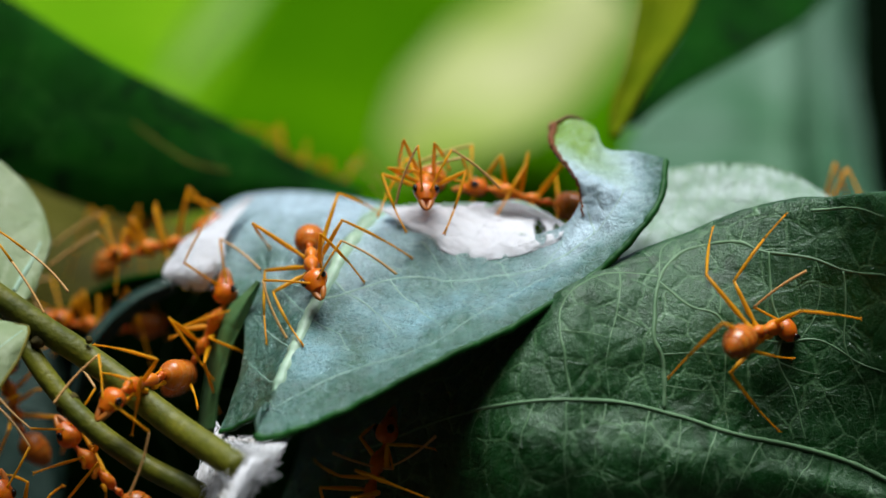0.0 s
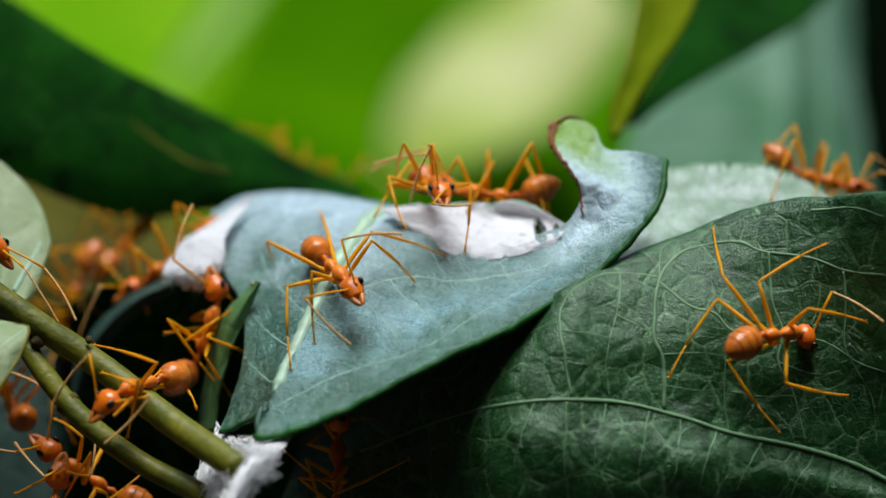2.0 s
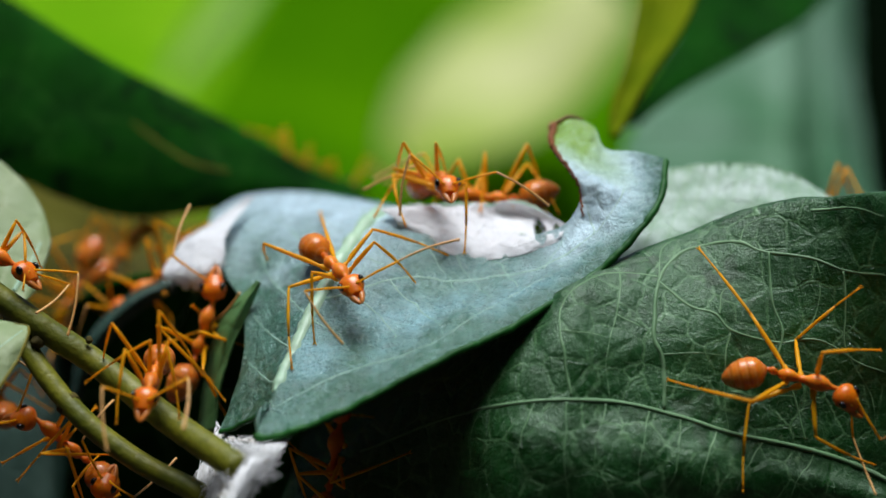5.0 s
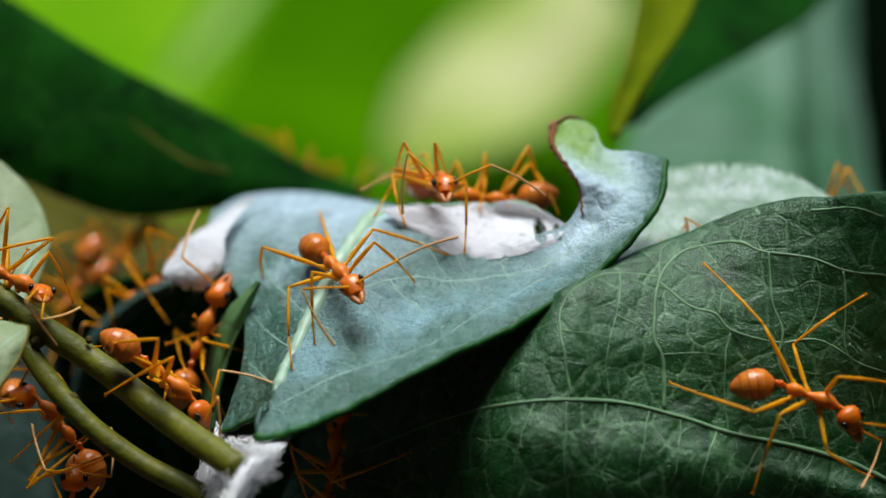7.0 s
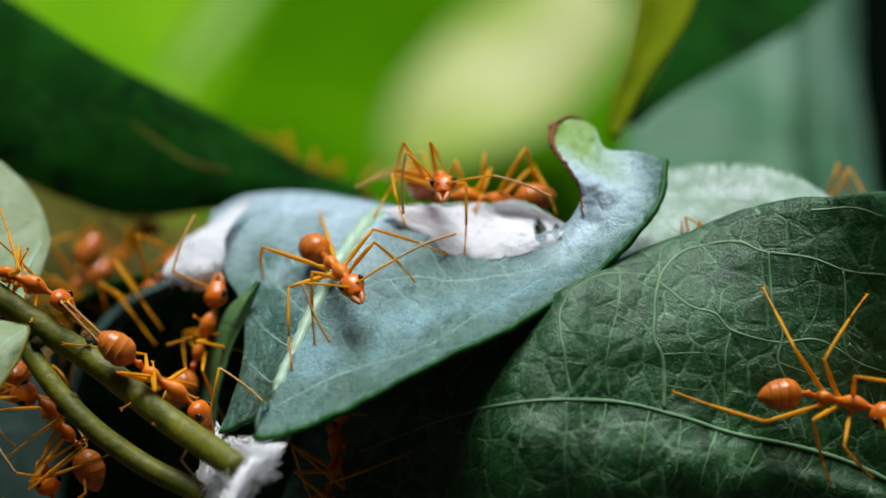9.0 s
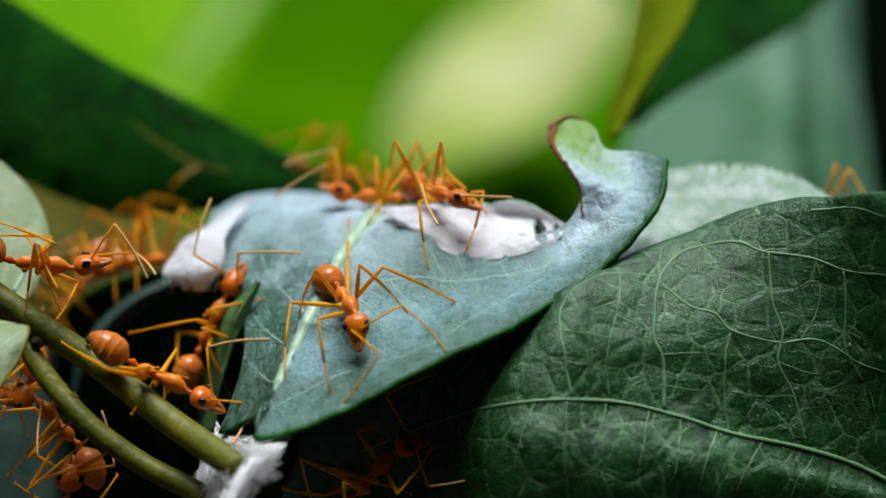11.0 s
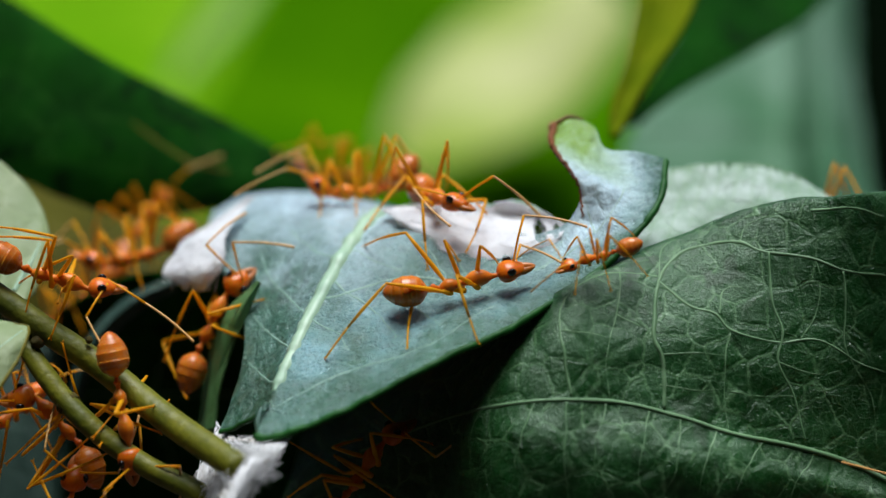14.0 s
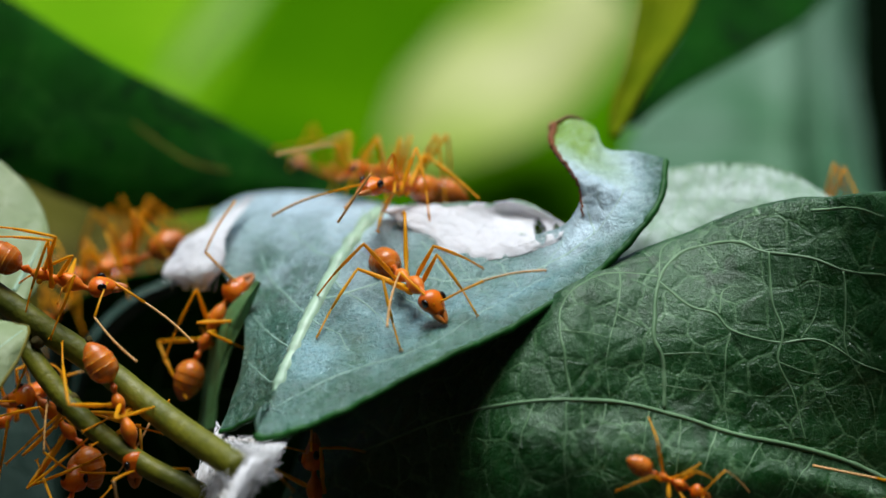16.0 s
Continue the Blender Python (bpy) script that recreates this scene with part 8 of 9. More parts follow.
a.step(4.4, (-24.31, 4.00, -13.14), (-26.33, 4.00, -12.05), (-21.75, 4.00, -15.34), (0.21, -0.83, 0.52),
       L1=(-28.58, 3.87, -13.90, -25.21, 1.31, -12.04), L2=(-27.16, 2.90, -16.71, -24.27, 1.00, -12.35), L3=(-22.88, 3.40, -18.80, -22.87, -0.15, -13.85), R1=(-26.82, 6.66, -9.94, -24.37, 2.75, -10.20), R2=(-23.07, 7.76, -10.51, -22.99, 2.22, -10.98), R3=(-20.18, 7.13, -13.72, -21.07, 1.55, -11.45), LA=(-32.18, 1.99, -11.19, -30.35, 0.22, -11.65), RA=(-30.34, 4.31, -7.24, -27.84, 3.60, -6.75))
a.step(6.3, (-24.60, 3.00, -11.43), (-26.64, 3.00, -9.72), (-22.71, 3.00, -13.97), (0.21, -0.83, 0.52),
       L1=(-29.14, 3.12, -10.70, -25.52, 0.28, -10.20), L2=(-27.56, 2.40, -14.14, -24.16, 0.19, -10.33), L3=(-21.71, 1.00, -11.28, -26.35, 0.45, -15.18), R1=(-26.09, 5.59, -8.00, -24.08, 1.49, -8.73), R2=(-21.57, 0.00, -11.11, -25.99, 1.88, -13.92), R3=(-20.68, 0.00, -12.82, -26.40, 0.98, -14.67), LA=(-31.66, 1.02, -7.36, -30.13, -0.75, -8.51), RA=(-29.55, 3.39, -4.38, -26.91, 2.59, -4.44))
a.step(9, (-24.60, 3.00, -11.32), (-26.53, 3.00, -9.61), (-22.85, 3.00, -13.97), (0.21, -0.83, 0.52),
       L1=(-29.24, 3.06, -10.45, -25.56, 0.29, -10.04), L2=(-28.04, 2.47, -13.39, -23.92, 0.19, -10.44), L3=(-21.71, 1.00, -11.28, -26.29, 0.62, -15.28), R1=(-25.60, 5.79, -7.63, -23.99, 1.56, -8.55), R2=(-21.57, 0.00, -11.11, -25.91, 2.04, -13.93), R3=(-20.68, 0.00, -12.82, -26.31, 1.17, -14.82), LA=(-31.41, 0.69, -7.61, -29.99, -0.92, -8.53), RA=(-28.80, 5.07, -4.33, -26.44, 3.41, -4.36))
a.step(11.5, (-24.71, 3.00, -11.32), (-26.89, 3.00, -9.61), (-22.85, 3.00, -13.72), (0.21, -0.83, 0.52),
       L1=(-30.04, 2.71, -10.82, -26.16, 0.31, -10.13), L2=(-27.84, 2.08, -14.56, -24.41, -0.01, -10.70), L3=(-21.71, 1.00, -11.28, -26.32, 0.56, -15.24), R1=(-26.24, 5.57, -8.07, -24.24, 1.44, -8.67), R2=(-23.00, 0.00, -9.79, -26.94, 1.92, -13.21), R3=(-20.68, 0.00, -12.64, -26.22, 1.15, -14.89), LA=(-32.32, 1.14, -8.68, -30.53, -0.69, -9.17), RA=(-30.17, 4.46, -5.29, -27.39, 3.14, -4.83))
a.step(16, (-24.60, 3.00, -11.24), (-26.78, 3.00, -9.72), (-22.82, 3.00, -13.79), (0.21, -0.83, 0.52),
       L1=(-29.25, 2.91, -10.98, -25.57, 0.28, -10.03), L2=(-28.05, 2.22, -13.83, -24.21, 0.07, -10.42), L3=(-21.71, 1.00, -11.28, -26.39, 0.69, -15.17), R1=(-25.67, 5.95, -7.56, -24.07, 1.70, -8.39), R2=(-23.00, 0.00, -9.79, -26.88, 2.07, -13.20), R3=(-20.68, 0.00, -12.64, -26.11, 1.42, -15.01), LA=(-32.63, 0.50, -8.39, -30.67, -1.02, -9.08), RA=(-30.24, 4.73, -5.43, -27.55, 3.29, -4.86))

a = ant("orange weaver ant coming along the stalk", 1.05)
a.step(0, (-32.69, 2.00, 2.21), (-29.73, 2.00, 1.48), (-36.13, 2.00, 2.57), (0.10, -0.40, 0.91),
       L1=(-29.05, 5.32, 1.34, -30.20, 2.02, 4.36), L2=(-32.01, 6.70, 2.46, -31.55, 1.83, 5.10), L3=(-36.86, 5.51, 2.73, -34.27, 1.33, 6.32), R1=(-29.09, 0.46, -0.84, -30.35, 0.18, 3.60), R2=(-33.13, -1.14, -0.88, -32.65, 0.05, 4.54), R3=(-37.18, -0.33, 0.17, -33.54, -1.33, 4.95), LA=(-23.29, 0.00, -3.61, -25.66, 1.00, 0.22), RA=(-24.84, -1.00, -4.79, -27.55, 0.50, -0.61))
a.step(1.5, (-31.79, 2.00, 1.48), (-28.86, 2.00, 0.33), (-35.22, 2.00, 2.21), (0.10, -0.40, 0.91),
       L1=(-28.79, 5.14, 0.28, -29.20, 1.73, 3.36), L2=(-31.86, 6.29, 1.71, -30.70, 1.50, 4.30), L3=(-36.20, 5.38, 2.55, -33.21, 1.07, 5.64), R1=(-28.94, 0.23, -1.97, -29.65, -0.10, 2.58), R2=(-32.79, -1.07, -1.46, -31.51, 0.11, 3.83), R3=(-36.39, -0.08, 0.06, -32.22, -1.30, 4.33), LA=(-23.00, 0.00, -4.07, -25.12, 1.00, -0.68), RA=(-23.64, -1.00, -4.93, -27.01, 0.50, -1.04))
a.step(3.5, (-30.59, 2.00, 0.58), (-27.56, 2.00, -0.76), (-33.96, 2.00, 1.48), (0.10, -0.40, 0.91),
       L1=(-27.55, 5.09, -0.82, -28.06, 1.89, 2.48), L2=(-30.17, 6.03, 0.53, -29.35, 1.23, 3.23), L3=(-34.49, 5.18, 1.61, -31.61, 0.80, 4.72), R1=(-27.63, 0.40, -3.04, -28.21, 0.01, 1.53), R2=(-31.04, -0.72, -2.40, -30.08, 0.27, 2.99), R3=(-35.44, -0.03, -0.56, -30.98, -1.36, 3.38), LA=(-23.28, -1.00, -6.00, -24.22, 0.50, -1.83), RA=(-26.76, -1.00, -2.80, -26.37, 0.50, -2.11))
a.step(4.4, (-30.16, 2.00, 0.40), (-27.09, 2.00, -0.98), (-33.60, 2.00, 1.41), (0.10, -0.40, 0.91),
       L1=(-26.60, 5.34, -1.11, -27.31, 2.07, 2.07), L2=(-30.30, 6.04, 0.56, -28.98, 1.26, 3.09), L3=(-33.94, 5.46, 1.60, -31.13, 0.98, 4.62), R1=(-27.78, 0.28, -3.13, -27.97, 0.01, 1.48), R2=(-31.17, -1.14, -2.59, -29.70, 0.01, 2.65), R3=(-35.11, 0.07, -0.58, -30.55, -1.40, 3.18), LA=(-23.28, -1.00, -6.00, -23.86, 0.50, -2.11), RA=(-26.40, -1.00, -3.51, -25.94, 0.50, -2.47))
a.step(6.3, (-27.98, 1.50, -1.77), (-25.48, -1.01, -2.87), (-30.97, 1.50, -0.14), (0.10, -0.40, 0.91),
       L1=(-23.88, 3.64, -3.63, -25.16, 0.72, -0.29), L2=(-26.54, 2.00, 0.04, -29.82, 3.46, -4.22), L3=(-30.07, 6.26, -0.40, -27.79, 1.51, 2.65), R1=(-25.79, 0.00, -2.82, -28.52, 3.38, -1.25), R2=(-27.53, 1.00, -4.64, -28.12, 3.68, 0.21), R3=(-33.01, 0.92, -2.48, -28.78, -1.73, 1.00), LA=(-23.32, 1.00, -3.20, -24.05, -0.17, -3.18), RA=(-25.06, -1.00, -5.64, -25.13, -1.17, -4.57))
a.step(9, (-27.18, 1.50, -1.84), (-24.73, 1.50, -3.03), (-30.25, 1.50, -0.32), (0.10, -0.40, 0.91),
       L1=(-25.84, 1.00, -2.12, -27.26, 4.71, -2.58), L2=(-26.54, 2.00, 0.04, -28.84, 2.05, -4.99), L3=(-28.35, 2.00, 2.57, -26.39, -2.21, -1.37), R1=(-26.04, 0.00, -4.61, -26.39, 4.29, -2.92), R2=(-26.45, 1.00, -4.64, -27.41, 3.63, 0.17), R3=(-28.54, 1.00, 0.75, -25.75, 5.05, -2.85), LA=(-20.55, -1.00, -6.35, -23.39, 0.25, -3.54), RA=(-21.08, -1.00, -6.53, -23.57, 0.25, -3.72))
a.step(11.4, (-25.67, 1.50, -0.90), (-22.21, 1.50, -0.72), (-28.55, 1.50, -0.18), (0.10, -0.40, 0.91),
       L1=(-23.94, 1.00, -5.00, -24.45, -0.99, -0.86), L2=(-26.78, 3.00, 0.76, -24.25, -1.02, -2.13), L3=(-29.26, 2.00, 1.48, -24.08, -1.19, 1.12), R1=(-24.43, 0.00, -4.43, -23.61, 3.98, -2.22), R2=(-26.67, 1.00, -4.56, -25.05, -1.60, 0.09), R3=(-28.89, 0.00, 0.75, -25.60, 5.12, 0.88), LA=(-17.71, 0.00, -1.46, -19.34, 0.75, -0.97), RA=(-18.60, -1.00, -1.03, -20.89, 0.25, -0.32))
a.step(12.5, (-24.95, 1.50, -1.84), (-22.68, 1.50, -2.31), (-28.44, 1.50, -0.32), (0.10, -0.40, 0.91),
       L1=(-24.40, 1.00, -3.27, -23.85, 4.34, -0.67), L2=(-27.26, 3.00, -2.15, -23.34, -0.57, -0.44), L3=(-29.26, 2.00, 1.48, -24.27, -1.41, 0.74), R1=(-24.86, 0.00, -5.75, -23.08, -1.26, -1.68), R2=(-26.67, 1.00, -4.56, -24.91, -0.37, 0.53), R3=(-28.89, 0.00, 0.75, -25.31, 4.92, 0.52), LA=(-15.05, -1.00, -6.35, -18.67, 0.25, -2.65), RA=(-19.78, -2.00, -7.55, -21.61, -0.25, -3.96))
a.step(14, (-24.95, 1.50, -1.84), (-22.68, 1.50, -2.34), (-28.44, 1.50, -0.32), (0.10, -0.40, 0.91),
       L1=(-24.40, 1.00, -3.27, -23.85, 4.35, -0.68), L2=(-27.26, 3.00, -2.15, -23.34, -0.57, -0.44), L3=(-29.26, 2.00, 1.48, -24.26, -1.41, 0.74), R1=(-24.86, 0.00, -5.75, -23.09, -1.26, -1.67), R2=(-26.67, 1.00, -4.56, -24.91, -0.37, 0.54), R3=(-28.89, 0.00, 0.75, -25.31, 4.92, 0.52), LA=(-12.03, -1.00, -8.84, -18.67, 0.25, -2.65), RA=(-19.78, -2.00, -7.55, -21.61, -0.25, -3.96))
a.step(16, (-24.95, 1.50, -1.84), (-22.57, 1.50, -2.34), (-28.44, 1.50, -0.32), (0.10, -0.40, 0.91),
       L1=(-24.40, 1.00, -3.27, -23.85, 4.35, -0.67), L2=(-27.26, 3.00, -2.15, -23.34, -0.57, -0.44), L3=(-29.26, 2.00, 1.48, -24.27, -1.41, 0.74), R1=(-24.86, 0.00, -5.75, -23.08, -1.26, -1.67), R2=(-26.67, 1.00, -4.56, -24.91, -0.37, 0.53), R3=(-28.89, 0.00, 0.75, -25.31, 4.92, 0.52), LA=(-12.03, -1.00, -8.84, -18.56, 0.25, -2.65), RA=(-19.08, -2.00, -6.84, -21.36, -0.25, -3.71))

a = ant("reddish weaver ant in deep shade under the folded leaf", 1.05)
a.step(0, (-4.36, 0.28, -14.63), (-3.94, 0.28, -12.95), (-5.33, 0.28, -16.96), (-0.60, -0.60, 0.52),
       L1=(-3.98, 7.21, -11.42, -5.32, 2.84, -12.12), L2=(-8.57, 8.29, -14.05, -6.58, 3.13, -14.65), L3=(-6.67, 2.40, -18.54, -7.64, -2.36, -14.87), R1=(-0.48, 1.25, -12.75, -3.47, -2.23, -12.20), R2=(-0.55, -0.81, -15.82, -5.42, -2.56, -13.78), R3=(-2.74, -1.27, -20.11, -6.01, -3.75, -15.61), LA=(-7.07, -0.72, -12.76, -5.14, -0.22, -12.80), RA=(-0.32, -0.72, -11.70, -0.57, -0.22, -13.34))
a.step(0.6, (-5.55, 1.59, -14.75), (-5.19, 1.59, -12.95), (-6.10, 1.59, -17.28), (-0.60, -0.56, 0.57),
       L1=(-5.15, 9.01, -11.47, -6.05, 4.61, -12.53), L2=(-6.66, 6.21, -14.17, -8.40, 0.96, -13.53), L3=(-7.20, 2.95, -18.15, -7.73, -1.62, -14.16), R1=(-2.15, 3.03, -12.55, -4.95, -0.56, -11.77), R2=(-1.58, -0.00, -15.46, -6.82, -1.18, -14.01), R3=(-3.42, -0.45, -18.93, -7.69, -2.07, -14.90), LA=(-6.28, 3.04, -6.94, -8.26, 2.64, -8.23), RA=(-3.02, -1.33, -6.75, -4.19, -2.68, -8.63))
a.step(1, (-6.45, 2.35, -14.64), (-6.67, 2.35, -12.47), (-6.45, 2.35, -17.36), (-0.60, -0.54, 0.59),
       L1=(-7.42, 9.93, -12.14, -7.70, 5.38, -12.87), L2=(-10.95, 2.35, -13.81, -6.42, -0.34, -15.63), L3=(-7.02, 2.85, -18.43, -8.83, -0.46, -13.64), R1=(-3.63, 7.90, -11.13, -6.80, 4.63, -11.88), R2=(-2.14, 2.16, -13.43, -6.32, -0.70, -15.73), R3=(-3.14, -0.23, -18.07, -8.32, -1.37, -15.09), LA=(-8.66, 4.25, -7.45, -10.58, 3.30, -9.24), RA=(-6.27, 0.76, -6.75, -6.57, -1.28, -8.60))
a.step(4, (-7.03, 3.96, -13.69), (-6.74, 3.96, -11.38), (-7.65, 3.96, -16.44), (-0.56, -0.46, 0.69),
       L1=(-6.78, 11.57, -11.11, -7.57, 7.06, -11.72), L2=(-10.32, 3.96, -12.23, -6.31, 1.56, -15.25), L3=(-8.18, 4.33, -17.80, -9.75, 1.34, -12.73), R1=(-3.61, 6.76, -11.43, -7.95, 5.35, -10.71), R2=(-2.03, 2.18, -13.00, -7.10, 0.85, -14.85), R3=(-4.57, 0.41, -18.45, -9.11, 0.19, -14.40), LA=(-8.16, 5.53, -5.98, -10.10, 5.22, -7.40), RA=(-5.33, 1.24, -5.83, -6.38, -0.19, -7.62))
a.step(9, (-7.03, 3.96, -13.69), (-6.74, 3.96, -11.38), (-7.65, 3.96, -16.44), (-0.56, -0.46, 0.69),
       L1=(-7.02, 11.61, -11.30, -7.67, 7.06, -11.80), L2=(-10.32, 3.96, -12.23, -6.31, 1.56, -15.25), L3=(-8.00, 4.53, -17.45, -9.63, 1.35, -12.52), R1=(-3.85, 7.80, -11.16, -7.85, 5.51, -10.76), R2=(-2.03, 2.18, -13.00, -7.10, 0.85, -14.85), R3=(-4.72, 0.92, -18.07, -9.33, 0.36, -14.15), LA=(-8.55, 5.88, -5.43, -10.29, 5.39, -7.13), RA=(-5.12, 1.76, -5.64, -6.28, 0.07, -7.52))
a.step(11.5, (-4.36, 0.21, -14.80), (-2.50, 0.21, -13.37), (-6.58, 0.21, -16.77), (-0.60, -0.62, 0.51),
       L1=(-1.90, 3.92, -11.89, -4.47, 0.10, -11.46), L2=(-10.56, 6.58, -15.77, -7.05, 2.27, -15.45), L3=(-8.21, 4.69, -17.10, -8.85, -0.36, -13.75), R1=(-0.32, 0.80, -12.89, -2.37, -2.47, -15.41), R2=(-1.64, -0.90, -17.45, -5.35, -2.46, -13.61), R3=(-5.65, -1.35, -20.11, -6.25, -3.79, -14.56), LA=(0.57, 2.97, -8.39, -1.95, 1.90, -8.09), RA=(3.77, -0.79, -15.07, 0.04, -0.29, -14.69))
a.step(12.5, (-5.09, 0.73, -15.10), (-3.91, 0.73, -13.81), (-6.96, 0.73, -17.01), (-0.61, -0.61, 0.51),
       L1=(-6.65, 6.33, -14.08, -7.11, 1.83, -15.03), L2=(-6.11, 5.21, -14.28, -7.13, -0.09, -12.91), L3=(-8.61, 4.87, -17.47, -9.42, -0.14, -14.10), R1=(-0.23, -0.26, -14.18, -4.46, -1.73, -13.03), R2=(-2.22, -0.80, -17.73, -6.28, -1.93, -14.09), R3=(-5.65, -0.86, -20.36, -7.00, -3.23, -14.92), LA=(-1.96, 2.85, -7.32, -4.18, 2.15, -7.77), RA=(-0.68, -0.27, -14.58, -2.29, 0.23, -13.91))
a.step(14.5, (-5.12, 1.54, -14.10), (-4.04, 1.54, -12.59), (-6.64, 1.54, -16.37), (-0.59, -0.53, 0.61),
       L1=(-3.18, 7.19, -10.92, -5.62, 3.27, -10.93), L2=(-10.24, 1.54, -12.04, -6.57, 4.86, -14.59), L3=(-11.32, 1.54, -14.75, -6.57, -2.26, -14.73), R1=(-0.66, 1.51, -12.44, -4.59, -0.79, -11.65), R2=(-1.95, 0.15, -15.57, -6.62, -0.71, -12.66), R3=(-5.25, -0.26, -19.62, -7.29, -2.33, -14.27), LA=(-2.00, 3.18, -7.05, -4.59, 2.98, -7.26), RA=(3.01, 0.54, -9.75, -0.50, 1.04, -11.83))
a.step(15.2, (-7.03, 2.42, -15.19), (-6.31, 2.42, -13.02), (-7.76, 2.42, -17.37), (-0.61, -0.56, 0.57),
       L1=(-6.46, 9.28, -12.34, -8.05, 4.96, -12.72), L2=(-8.35, 7.35, -14.72, -9.84, 2.08, -13.76), L3=(-8.97, 3.94, -19.17, -9.96, -0.45, -15.07), R1=(-3.39, 4.18, -12.92, -6.34, 0.79, -11.87), R2=(-3.60, 1.16, -16.40, -8.62, -0.08, -14.34), R3=(-5.40, 0.79, -20.32, -8.80, -1.56, -15.85), LA=(-6.05, 4.51, -7.03, -8.53, 3.89, -8.24), RA=(-0.86, 1.42, -10.05, -3.40, 1.92, -10.81))
a.step(16, (-8.05, 2.47, -16.65), (-8.27, 2.47, -14.54), (-7.94, 2.47, -18.82), (-0.61, -0.62, 0.50),
       L1=(-9.87, 7.44, -16.04, -10.73, 3.26, -14.27), L2=(-10.02, 7.04, -16.53, -11.08, 1.58, -16.26), L3=(-9.03, 5.86, -21.33, -11.34, 0.68, -19.12), R1=(-5.15, 5.42, -13.25, -7.80, 1.67, -12.75), R2=(-3.96, 1.05, -16.55, -9.34, -0.30, -16.12), R3=(-4.28, 1.40, -20.79, -8.58, -1.75, -17.84), LA=(-11.40, 4.25, -8.57, -12.75, 3.22, -10.81), RA=(-8.18, 0.10, -8.09, -8.19, -1.54, -10.27))

a = ant("orange weaver ant running over the leaf edge", 0.64)
a.step(0, (16.77, 6.55, -4.42), (14.72, 6.46, -4.98), (18.76, 6.07, -3.85), (0.00, -0.60, 0.80),
       L1=(15.23, 6.01, -6.73, 16.19, 4.79, -4.29), L2=(18.02, 6.08, -2.18, 16.99, 4.48, -4.66), L3=(19.89, 5.59, -5.40, 17.46, 4.12, -3.07), R1=(14.82, 8.37, -4.67, 15.11, 5.88, -3.52), R2=(15.88, 6.91, -7.42, 16.66, 4.77, -4.65), R3=(19.18, 8.21, -3.21, 18.36, 4.64, -2.64), LA=(12.54, 4.67, -6.24, 13.34, 2.76, -5.33), RA=(11.50, 7.80, -4.02, 12.19, 7.64, -1.87))
a.step(6.2, (16.77, 6.55, -4.42), (14.72, 6.46, -4.98), (18.76, 6.07, -3.85), (0.00, -0.60, 0.80),
       L1=(14.92, 6.22, -6.62, 16.15, 4.76, -4.44), L2=(18.02, 6.08, -2.18, 16.99, 4.48, -4.66), L3=(19.67, 5.47, -5.54, 17.58, 4.45, -2.70), R1=(14.63, 8.44, -4.66, 15.12, 6.04, -3.40), R2=(15.88, 6.91, -7.42, 16.66, 4.77, -4.65), R3=(18.94, 8.01, -3.47, 18.11, 4.62, -2.63), LA=(12.45, 5.39, -5.96, 13.29, 3.12, -5.18), RA=(11.75, 7.47, -5.34, 12.31, 7.45, -2.54))
a.step(6.9, (16.08, 8.28, 0.04), (14.31, 8.20, -1.09), (17.81, 7.56, -0.52), (0.00, -0.60, 0.80),
       L1=(14.31, 7.71, 0.60, 16.97, 6.98, -0.01), L2=(16.39, 6.57, -2.34, 16.47, 6.68, 1.02), L3=(18.96, 6.45, -1.62, 16.90, 5.45, 1.06), R1=(14.20, 9.10, 0.49, 16.05, 7.00, 0.53), R2=(15.67, 10.73, 0.64, 16.23, 7.54, 1.71), R3=(18.35, 9.24, 0.59, 16.93, 7.17, 2.43), LA=(12.61, 7.05, -3.72, 13.18, 4.82, -2.39), RA=(10.86, 8.78, -1.33, 10.92, 9.02, 1.03))
a.step(9, (16.08, 8.28, 0.04), (14.31, 8.20, -1.09), (17.81, 7.56, -0.52), (0.00, -0.60, 0.80),
       L1=(14.38, 7.72, 0.53, 17.05, 7.11, -0.12), L2=(16.10, 6.58, -2.36, 16.13, 6.62, 1.00), L3=(18.57, 6.62, -1.50, 17.26, 5.92, 1.84), R1=(14.39, 9.09, 0.42, 16.33, 6.98, 0.38), R2=(16.20, 11.07, 0.93, 15.85, 7.93, 1.84), R3=(18.34, 9.37, 0.73, 16.91, 7.32, 2.49), LA=(12.16, 6.72, -3.28, 12.95, 4.62, -2.16), RA=(11.45, 8.81, -1.89, 11.20, 8.95, 0.74))
a.step(11.3, (19.91, 9.55, 0.04), (18.12, 10.47, -0.35), (22.07, 8.60, 0.41), (0.00, -0.60, 0.80),
       L1=(17.99, 10.05, -2.14, 19.18, 8.03, 0.13), L2=(20.03, 8.71, -2.09, 20.04, 7.61, 1.23), L3=(22.73, 8.23, -1.36, 20.57, 6.40, 1.35), R1=(17.85, 12.81, -0.01, 18.57, 9.69, 1.37), R2=(19.69, 12.30, 0.76, 20.07, 8.22, 1.72), R3=(22.16, 10.66, 0.92, 19.85, 8.77, 2.65), LA=(15.51, 9.97, -1.93, 16.48, 7.71, -0.83), RA=(14.87, 12.12, 0.22, 15.72, 12.24, 2.61))
